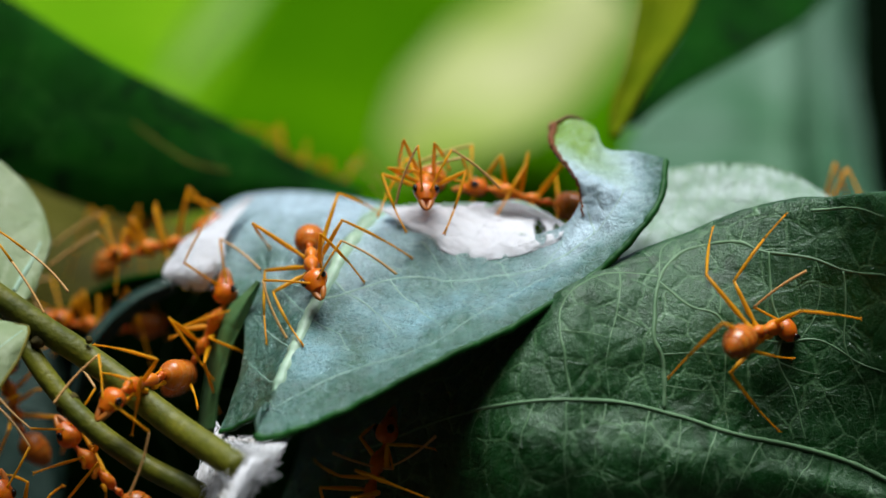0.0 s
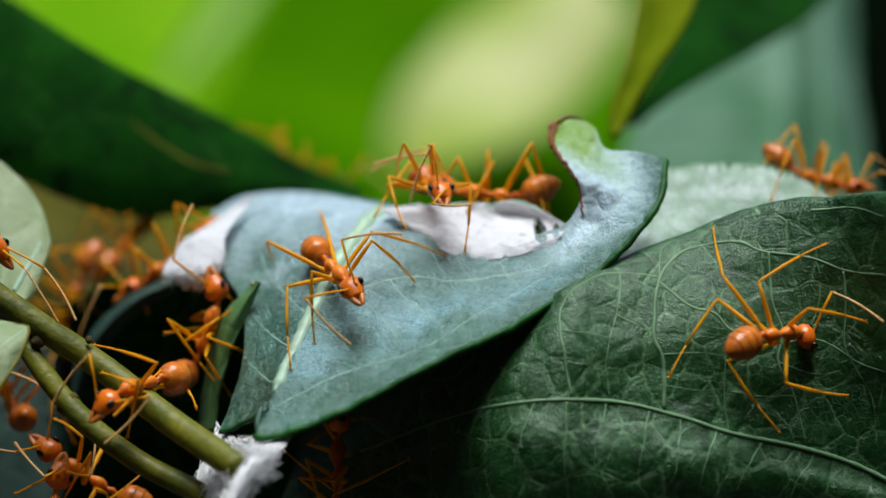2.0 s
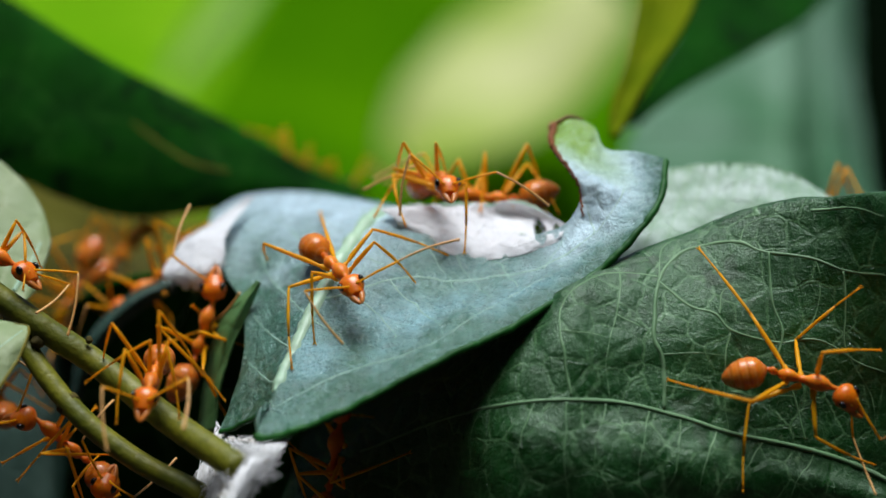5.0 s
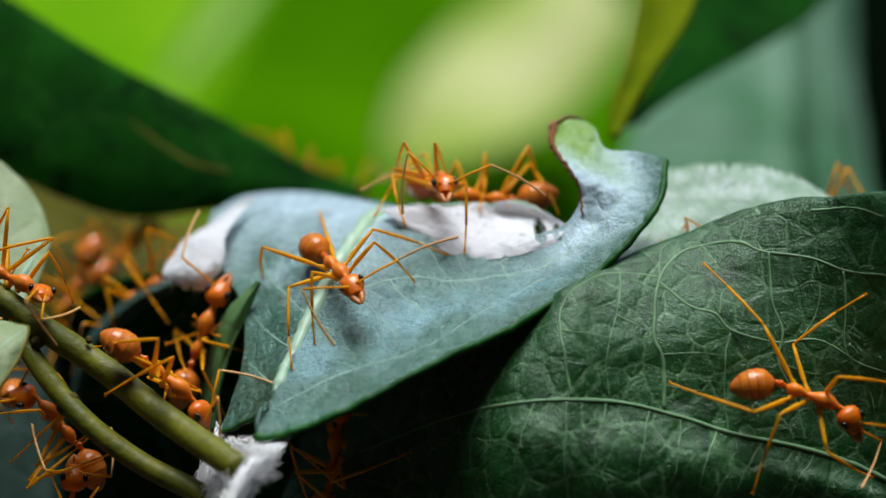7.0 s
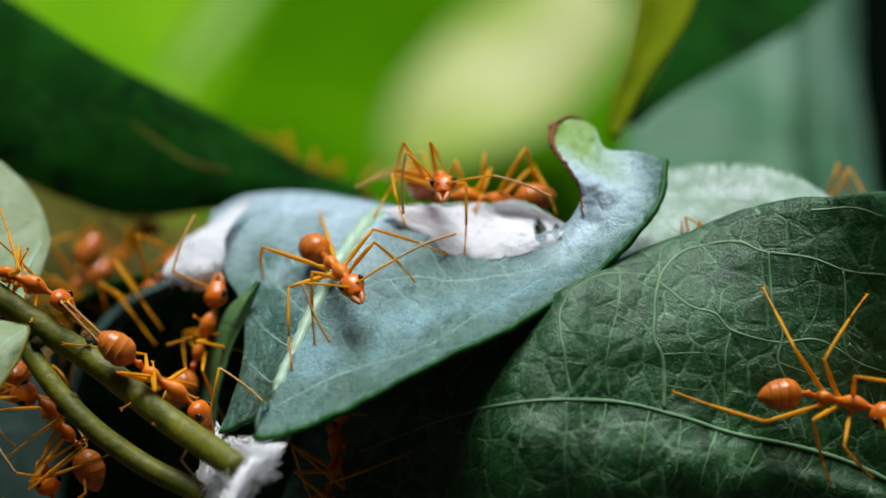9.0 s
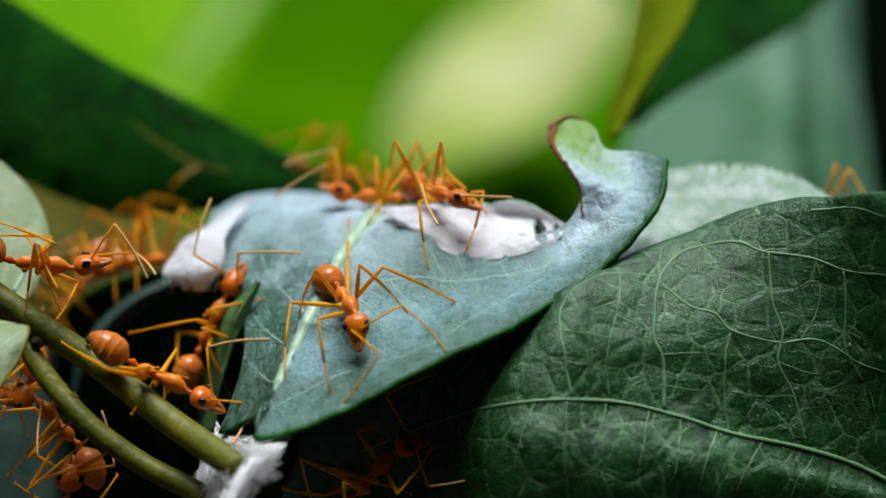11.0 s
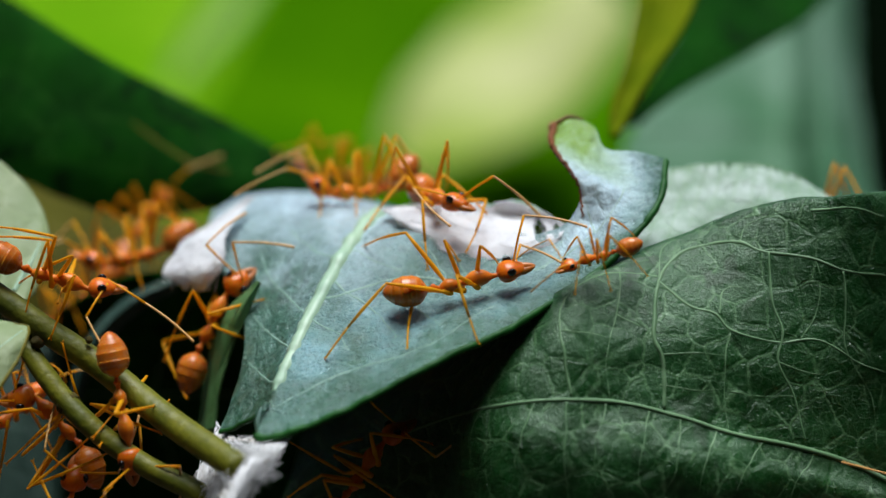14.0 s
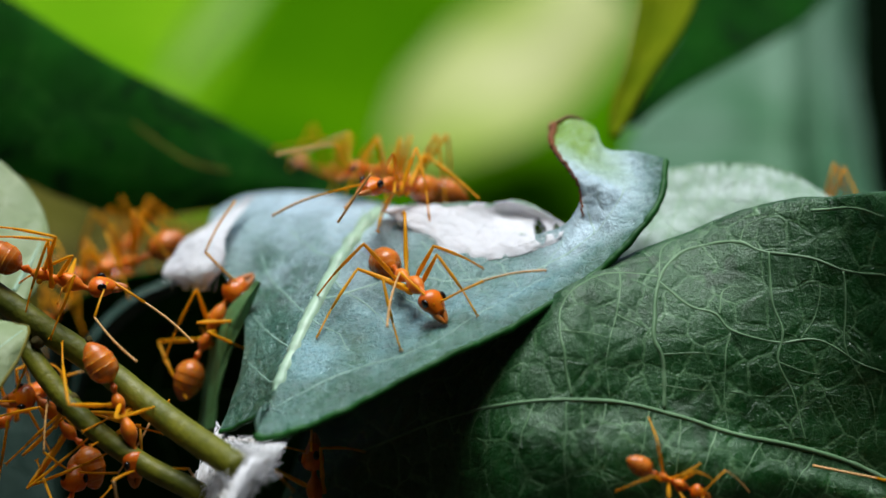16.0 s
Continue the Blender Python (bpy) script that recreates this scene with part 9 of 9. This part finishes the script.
a.step(12.5, (19.89, 9.35, 0.80), (18.12, 10.42, 0.04), (22.03, 8.31, 1.16), (0.00, -0.60, 0.80),
       L1=(17.34, 10.24, 1.75, 19.85, 8.06, 1.59), L2=(20.56, 8.01, -1.51, 20.28, 7.38, 1.80), L3=(22.91, 7.96, -0.31, 20.40, 6.08, 1.95), R1=(17.97, 12.80, 0.62, 18.43, 9.57, 1.96), R2=(19.49, 12.05, 1.39, 19.76, 8.03, 2.45), R3=(22.20, 10.32, 1.95, 19.75, 9.09, 3.43), LA=(16.05, 10.35, -1.96, 16.77, 7.86, -0.77), RA=(14.89, 12.33, 0.41, 15.30, 12.29, 2.72))
a.step(13, (16.75, 7.20, 0.05), (14.55, 7.10, 0.70), (18.90, 7.20, 0.20), (0.00, -0.60, 0.80),
       L1=(15.56, 6.29, -2.25, 14.94, 6.63, 0.47), L2=(17.62, 5.55, -2.19, 16.85, 5.63, 1.09), L3=(19.84, 4.95, -1.00, 17.92, 5.07, 2.03), R1=(14.71, 8.87, -0.49, 15.43, 6.89, 1.18), R2=(16.38, 9.59, 0.54, 16.35, 6.46, 1.54), R3=(19.17, 8.08, 1.23, 17.63, 6.01, 2.43), LA=(11.06, 5.50, 1.37, 12.21, 3.40, 1.72), RA=(11.34, 8.43, 3.56, 12.92, 8.28, 5.18))
a.step(13.5, (12.55, 3.00, -0.05), (11.30, 2.00, -0.30), (14.60, 5.30, -1.00), (0.00, -0.60, 0.80),
       L1=(10.25, 1.02, -1.92, 11.34, 0.58, 0.53), L2=(12.68, 0.32, -2.34, 12.55, 0.53, 1.02), L3=(15.40, 0.70, -1.90, 13.42, -0.38, 0.94), R1=(10.47, 4.02, 0.09, 11.36, 1.85, 1.39), R2=(12.67, 4.51, 0.62, 12.36, 1.40, 1.60), R3=(14.99, 4.12, 0.56, 13.66, 1.33, 2.24), LA=(7.92, -0.64, -2.05, 8.94, -2.11, -0.85), RA=(7.81, 2.82, -0.12, 8.64, 3.23, 2.51))
a.step(14, (9.76, -0.43, -0.50), (7.96, -0.87, -1.03), (11.45, -0.28, 0.04), (0.00, -0.60, 0.80),
       L1=(8.22, -1.99, -2.88, 8.60, -2.09, -0.22), L2=(10.49, -1.91, -2.64, 9.59, -1.66, 0.59), L3=(12.83, -1.53, -1.71, 10.38, -2.49, 0.72), R1=(7.58, 1.26, -0.78, 8.25, -0.66, 0.68), R2=(9.54, 2.42, 0.38, 9.24, -0.63, 1.20), R3=(12.39, 1.72, 0.65, 10.63, -1.07, 1.87), LA=(5.28, -2.37, -2.78, 6.19, -4.73, -1.68), RA=(4.72, 0.44, -0.80, 5.23, 0.55, 1.66))
a.step(14.5, (5.79, -3.53, -3.74), (4.55, -4.57, -4.89), (7.05, -2.78, -2.60), (0.00, -0.60, 0.80),
       L1=(5.88, -5.76, -6.17, 5.87, -5.70, -3.46), L2=(7.54, -4.60, -5.45, 6.20, -4.91, -2.45), L3=(8.92, -2.54, -3.91, 7.08, -5.58, -2.27), R1=(3.24, -3.15, -5.29, 4.42, -4.33, -3.00), R2=(4.00, -1.26, -3.67, 5.14, -4.65, -2.55), R3=(6.03, -0.46, -2.26, 5.47, -3.66, -1.10), LA=(3.67, -7.32, -6.55, 5.41, -8.95, -5.06), RA=(0.95, -4.11, -5.43, 0.93, -4.26, -3.08))
a.step(15, (6.17, -4.82, -6.27), (7.08, -4.30, -7.68), (4.90, -4.17, -4.90), (0.00, -0.60, 0.80),
       L1=(8.00, -2.17, -7.37, 7.96, -4.83, -6.12), L2=(7.22, -2.29, -5.67, 7.21, -5.63, -5.26), L3=(5.36, -2.20, -3.97, 6.55, -6.26, -4.15), R1=(6.07, -4.70, -9.39, 6.80, -6.11, -7.01), R2=(4.38, -4.90, -7.80, 6.60, -6.21, -5.44), R3=(3.25, -3.98, -5.69, 6.24, -7.16, -5.09), LA=(10.04, -1.84, -9.26, 11.15, -2.99, -7.35), RA=(7.89, -5.29, -10.71, 7.37, -7.26, -9.81))
a.step(15.5, (10.21, -4.26, -10.67), (11.60, -4.40, -11.70), (8.37, -4.38, -9.41), (0.00, -0.95, 0.32),
       L1=(12.53, -3.01, -10.79, 11.07, -5.43, -10.33), L2=(12.36, -2.21, -8.77, 11.08, -5.28, -9.74), L3=(9.00, -2.55, -6.57, 9.39, -5.50, -8.11), R1=(10.68, -4.68, -13.09, 10.58, -6.04, -11.05), R2=(8.83, -4.89, -12.97, 10.10, -6.19, -10.66), R3=(7.00, -4.00, -10.58, 8.68, -6.92, -10.60), LA=(15.34, -2.93, -12.07, 15.33, -4.23, -10.23), RA=(12.87, -4.75, -14.87, 11.71, -7.10, -14.62))
a.step(16, (13.88, -4.96, -14.15), (15.64, -4.64, -14.95), (11.88, -5.34, -13.15), (0.10, -0.94, 0.32),
       L1=(16.58, -3.50, -14.19, 15.16, -6.13, -13.52), L2=(15.92, -3.56, -13.24, 14.34, -6.65, -13.76), L3=(12.78, -2.71, -10.49, 13.12, -6.58, -12.08), R1=(15.37, -3.45, -17.11, 14.82, -6.04, -15.38), R2=(12.96, -4.03, -16.94, 13.80, -6.70, -14.60), R3=(10.61, -4.60, -14.88, 12.58, -7.47, -13.68), LA=(18.88, -3.77, -14.88, 18.62, -5.04, -12.75), RA=(17.85, -4.66, -17.99, 16.58, -6.84, -17.75))

a = ant("far weaver ant on the dark leaf, out of focus", 1.05)
a.step(0, (-11.24, 38.00, 5.58), (-8.14, 38.00, 4.91), (-14.78, 38.00, 6.90), (0.00, -0.20, 0.98),
       L1=(-10.69, 36.00, 6.62, -9.53, 40.46, 6.94), L2=(-12.88, 36.00, 7.71, -11.30, 41.27, 6.91), L3=(-16.82, 36.00, 9.68, -13.10, 40.78, 9.04), R1=(-8.14, 35.51, 2.42, -8.78, 36.32, 6.93), R2=(-11.43, 34.62, 3.22, -10.58, 36.80, 8.27), R3=(-15.56, 35.21, 4.59, -12.74, 37.00, 9.68), LA=(-3.48, 39.83, 4.75, -4.81, 40.47, 7.03), RA=(-3.82, 35.55, 3.79, -5.15, 34.41, 5.77))
a.step(4, (-10.80, 38.00, 5.36), (-7.70, 38.00, 4.69), (-14.34, 38.00, 6.68), (0.00, -0.20, 0.98),
       L1=(-10.25, 36.00, 6.40, -9.34, 40.51, 6.75), L2=(-12.44, 36.00, 7.49, -11.11, 41.32, 6.56), L3=(-16.39, 36.00, 9.46, -12.66, 40.78, 8.82), R1=(-8.26, 35.87, 2.45, -8.65, 36.49, 7.01), R2=(-11.70, 34.44, 3.17, -10.36, 36.73, 8.06), R3=(-15.11, 35.45, 4.41, -12.37, 37.38, 9.50), LA=(-3.11, 39.84, 4.55, -4.41, 40.48, 6.82), RA=(-2.61, 35.79, 4.06, -4.32, 34.54, 5.79))
a.step(9, (-10.14, 38.00, 5.13), (-7.26, 38.00, 4.47), (-13.90, 38.00, 6.24), (0.00, -0.20, 0.98),
       L1=(-9.38, 36.00, 5.96, -8.73, 40.54, 6.55), L2=(-11.35, 36.00, 6.62, -9.86, 41.35, 6.31), L3=(-15.95, 36.00, 9.24, -12.37, 40.85, 8.38), R1=(-7.70, 35.96, 2.39, -8.06, 36.64, 6.94), R2=(-10.97, 34.07, 2.85, -9.90, 36.46, 7.76), R3=(-15.19, 35.04, 4.18, -12.15, 36.99, 9.09), LA=(-2.75, 40.39, 3.27, -3.87, 40.75, 6.03), RA=(-1.84, 35.37, 3.83, -3.59, 34.32, 5.53))
a.step(11.4, (-8.06, 36.00, 5.74), (-5.43, 36.00, 5.30), (-9.59, 36.00, 5.96), (0.00, -0.20, 0.98),
       L1=(-4.48, 39.04, 4.19, -5.69, 36.58, 7.91), L2=(-8.00, 40.38, 5.00, -7.54, 36.28, 8.74), L3=(-12.96, 34.00, 7.50, -6.96, 33.50, 8.39), R1=(-4.78, 33.25, 3.05, -5.78, 34.35, 7.42), R2=(-8.49, 32.56, 3.48, -7.92, 34.85, 8.52), R3=(-12.03, 33.07, 4.12, -9.92, 34.73, 9.59), LA=(-0.07, 38.77, 4.14, -1.61, 38.95, 6.92), RA=(-0.69, 32.76, 3.56, -2.05, 32.02, 5.85))
a.step(16, (-8.06, 36.00, 5.74), (-5.43, 36.00, 5.30), (-9.38, 36.00, 5.96), (0.00, -0.20, 0.98),
       L1=(-4.60, 38.98, 4.14, -5.69, 36.52, 7.90), L2=(-8.33, 39.96, 4.97, -7.60, 35.91, 8.72), L3=(-12.96, 34.00, 7.59, -6.95, 33.49, 8.38), R1=(-5.34, 33.46, 3.13, -5.98, 34.49, 7.59), R2=(-8.51, 32.29, 3.42, -7.97, 34.63, 8.44), R3=(-12.49, 33.01, 4.23, -9.93, 34.53, 9.55), LA=(-0.41, 38.38, 5.72, -1.78, 38.75, 7.71), RA=(0.01, 33.28, 4.36, -1.70, 32.28, 6.24))

a = ant("red weaver ant in shade at the foot of the stems", 1.00)
a.step(0, (-29.16, 12.00, -10.72), (-29.73, 12.00, -8.03), (-28.27, 12.00, -12.83), (0.23, -0.69, 0.69),
       L1=(-33.39, 11.74, -8.21, -29.68, 9.49, -8.94), L2=(-32.87, 11.38, -11.67, -28.35, 9.37, -9.77), L3=(-31.10, 11.61, -15.94, -28.81, 7.99, -12.03), R1=(-28.95, 14.63, -6.89, -27.75, 10.64, -8.33), R2=(-27.07, 15.22, -9.63, -27.48, 9.94, -9.51), R3=(-26.31, 14.81, -14.11, -25.62, 9.78, -11.32), LA=(-33.97, 10.55, -3.67, -32.78, 8.57, -5.41), RA=(-28.20, 12.28, -3.23, -26.45, 11.32, -4.45))
a.step(2, (-29.35, 12.00, -10.33), (-30.12, 12.00, -8.03), (-28.00, 9.01, -11.10), (0.23, -0.69, 0.69),
       L1=(-33.34, 14.26, -9.15, -30.84, 10.86, -7.92), L2=(-33.07, 11.24, -12.04, -29.59, 9.97, -8.24), L3=(-30.74, 9.47, -14.36, -29.30, 8.08, -8.92), R1=(-28.53, 16.33, -8.66, -28.20, 12.08, -7.57), R2=(-26.18, 15.19, -10.41, -27.61, 10.42, -8.59), R3=(-25.08, 12.37, -13.34, -26.68, 9.07, -8.84), LA=(-34.25, 10.13, -3.72, -33.02, 8.31, -5.33), RA=(-28.48, 12.93, -1.81, -26.93, 11.84, -3.30))
a.step(4, (-30.31, 12.00, -9.95), (-31.27, 12.00, -7.64), (-29.43, 9.16, -11.29), (0.23, -0.69, 0.69),
       L1=(-34.55, 13.99, -8.45, -31.77, 10.69, -7.59), L2=(-34.18, 11.54, -11.29, -30.35, 9.77, -8.08), L3=(-32.15, 9.37, -14.44, -30.47, 7.85, -9.10), R1=(-29.47, 16.25, -7.89, -29.01, 11.93, -7.21), R2=(-27.62, 14.81, -10.18, -28.99, 10.04, -8.32), R3=(-26.59, 12.08, -13.58, -27.73, 8.81, -8.93), LA=(-35.74, 10.36, -3.37, -34.26, 8.40, -5.01), RA=(-30.53, 13.72, -1.79, -28.62, 12.35, -2.95))
a.step(9, (-29.41, 8.00, -9.34), (-30.91, 8.00, -10.84), (-27.86, 5.07, -8.26), (0.23, -0.69, 0.69),
       L1=(-30.44, 8.89, -13.77, -31.45, 6.22, -10.42), L2=(-28.11, 5.94, -12.98, -31.46, 5.97, -8.88), L3=(-25.32, 4.30, -9.80, -30.81, 4.23, -7.95), R1=(-30.84, 12.78, -9.92, -31.87, 9.00, -7.91), R2=(-28.64, 11.64, -7.24, -30.22, 6.58, -6.96), R3=(-26.20, 9.16, -5.69, -29.65, 4.59, -6.64), LA=(-33.24, 7.35, -16.89, -32.06, 5.01, -15.20), RA=(-36.39, 8.20, -13.66, -36.20, 7.14, -11.03))
a.step(11.5, (-28.47, 8.00, -9.34), (-28.29, 8.00, -7.47), (-28.36, 8.00, -7.47), (0.23, -0.69, 0.69),
       L1=(-26.11, 10.56, -12.24, -26.01, 6.69, -10.16), L2=(-25.54, 11.01, -9.29, -26.62, 5.84, -8.81), L3=(-27.09, 10.56, -5.10, -26.30, 5.16, -7.08), R1=(-30.95, 8.24, -13.61, -28.85, 5.43, -10.97), R2=(-32.24, 7.84, -10.52, -27.91, 5.20, -8.99), R3=(-32.17, 8.20, -5.33, -28.64, 4.16, -7.53), LA=(-31.32, 7.72, -1.64, -31.19, 5.46, -3.35), RA=(-24.55, 8.94, -2.07, -23.92, 6.97, -3.95))
a.step(12.5, (-28.32, 6.00, -10.90), (-27.64, 8.62, -9.38), (-30.54, 6.00, -12.19), (0.23, -0.69, 0.69),
       L1=(-28.02, 9.48, -8.48, -28.04, 5.10, -8.11), L2=(-31.50, 8.47, -9.56, -28.86, 3.92, -8.95), L3=(-33.11, 6.40, -12.43, -30.08, 2.47, -9.41), R1=(-24.17, 7.92, -11.23, -26.18, 4.43, -9.47), R2=(-25.43, 6.16, -13.67, -27.33, 3.73, -9.36), R3=(-28.85, 4.19, -16.17, -27.79, 1.79, -11.00), LA=(-29.55, 12.79, -6.06, -29.81, 10.09, -5.20), RA=(-24.27, 12.11, -7.51, -23.43, 9.59, -7.33))
a.step(16, (-28.32, 6.00, -10.90), (-27.23, 8.43, -9.37), (-30.54, 6.00, -12.19), (0.23, -0.69, 0.69),
       L1=(-27.42, 9.79, -7.96, -27.89, 5.42, -7.88), L2=(-31.09, 8.84, -9.16, -28.78, 4.09, -8.73), L3=(-33.25, 6.71, -12.24, -30.32, 2.58, -9.42), R1=(-24.28, 7.36, -11.81, -26.38, 4.21, -9.57), R2=(-25.30, 5.76, -14.15, -27.19, 3.53, -9.73), R3=(-29.03, 4.31, -16.10, -27.80, 1.81, -11.02), LA=(-27.14, 12.12, -5.47, -28.26, 9.71, -4.82), RA=(-23.03, 10.75, -8.05, -22.63, 8.50, -7.82))

a = ant("weaver ant below the stalks, only partly seen", 1.05)
a.step(0, (-26.18, 2.00, -17.87), (-27.63, 2.00, -16.24), (-23.65, 2.00, -18.77), (0.30, -0.81, 0.51),
       L1=(-31.00, 1.77, -18.33, -27.44, -0.68, -16.68), L2=(-28.40, 1.02, -21.22, -25.68, -0.76, -16.70), L3=(-24.91, 1.37, -22.88, -24.84, -2.15, -17.92), R1=(-28.75, 4.88, -14.71, -26.40, 0.90, -14.84), R2=(-24.85, 5.90, -15.53, -24.89, 0.34, -15.60), R3=(-22.07, 5.25, -18.38, -22.87, -0.36, -16.14), LA=(-33.86, 0.11, -13.76, -31.79, -1.73, -14.57), RA=(-29.04, 3.43, -10.03, -26.93, 2.21, -10.53))
a.step(4, (-23.65, 2.00, -17.68), (-21.84, 2.00, -15.88), (-26.18, 2.00, -19.49), (0.30, -0.81, 0.51),
       L1=(-22.27, 4.21, -13.33, -23.40, 0.08, -15.07), L2=(-25.69, 4.41, -15.08, -23.89, -0.72, -16.29), L3=(-28.58, 4.34, -17.89, -26.42, -1.16, -16.42), R1=(-19.04, 2.93, -17.58, -21.97, -0.61, -17.10), R2=(-20.59, 2.64, -20.46, -23.41, -1.02, -17.36), R3=(-24.89, 2.78, -23.26, -23.78, -1.98, -19.63), LA=(-20.21, 3.37, -9.88, -22.08, 1.06, -10.66), RA=(-16.07, 1.40, -13.21, -17.23, -0.62, -15.11))
a.step(9, (-24.37, 2.00, -18.05), (-24.92, 2.00, -16.24), (-23.65, 2.00, -20.22), (0.30, -0.81, 0.51),
       L1=(-28.22, 2.12, -16.04, -24.59, -0.68, -16.56), L2=(-28.90, 1.24, -19.26, -24.14, -1.05, -17.51), L3=(-26.10, 2.02, -23.34, -24.00, -2.18, -19.46), R1=(-23.71, 4.86, -13.69, -22.71, 0.74, -15.52), R2=(-21.72, 5.35, -16.98, -22.48, -0.16, -16.94), R3=(-21.34, 4.88, -21.07, -20.90, -0.63, -18.51), LA=(-28.98, 1.06, -11.16, -28.06, -1.18, -12.83), RA=(-24.84, 3.78, -10.15, -22.62, 2.08, -11.31))
a.step(12, (-24.37, 2.00, -17.87), (-23.72, 2.00, -15.44), (-25.10, 2.00, -20.22), (0.30, -0.81, 0.51),
       L1=(-26.47, 3.01, -13.58, -24.66, -0.54, -15.93), L2=(-28.05, 2.86, -16.17, -24.27, -1.02, -17.48), L3=(-29.13, 2.91, -21.01, -26.20, -1.93, -18.76), R1=(-21.09, 4.02, -14.60, -22.21, -0.02, -16.53), R2=(-20.55, 4.35, -19.11, -22.66, -0.60, -17.70), R3=(-22.78, 4.15, -22.92, -22.22, -1.20, -20.06), LA=(-24.30, 1.78, -9.07, -25.31, -0.46, -11.03), RA=(-20.48, 2.15, -10.56, -19.61, 0.50, -12.79))
a.step(16, (-24.37, 2.00, -17.87), (-23.72, 2.00, -15.37), (-25.10, 2.00, -20.22), (0.30, -0.81, 0.51),
       L1=(-26.18, 3.05, -13.55, -24.58, -0.56, -15.96), L2=(-28.53, 2.76, -16.19, -24.62, -1.03, -17.33), L3=(-29.01, 2.92, -20.82, -26.09, -1.97, -18.66), R1=(-21.45, 4.00, -15.38, -22.60, -0.27, -16.72), R2=(-21.05, 4.26, -18.84, -23.08, -0.76, -17.53), R3=(-22.44, 4.19, -22.35, -22.11, -1.27, -19.66), LA=(-24.42, 0.57, -9.09, -25.38, -1.08, -11.05), RA=(-18.92, 1.75, -10.48, -18.83, 0.32, -12.73))


def motions():
    for i, a in enumerate(ANTS):
        animate(a, i)


motions()
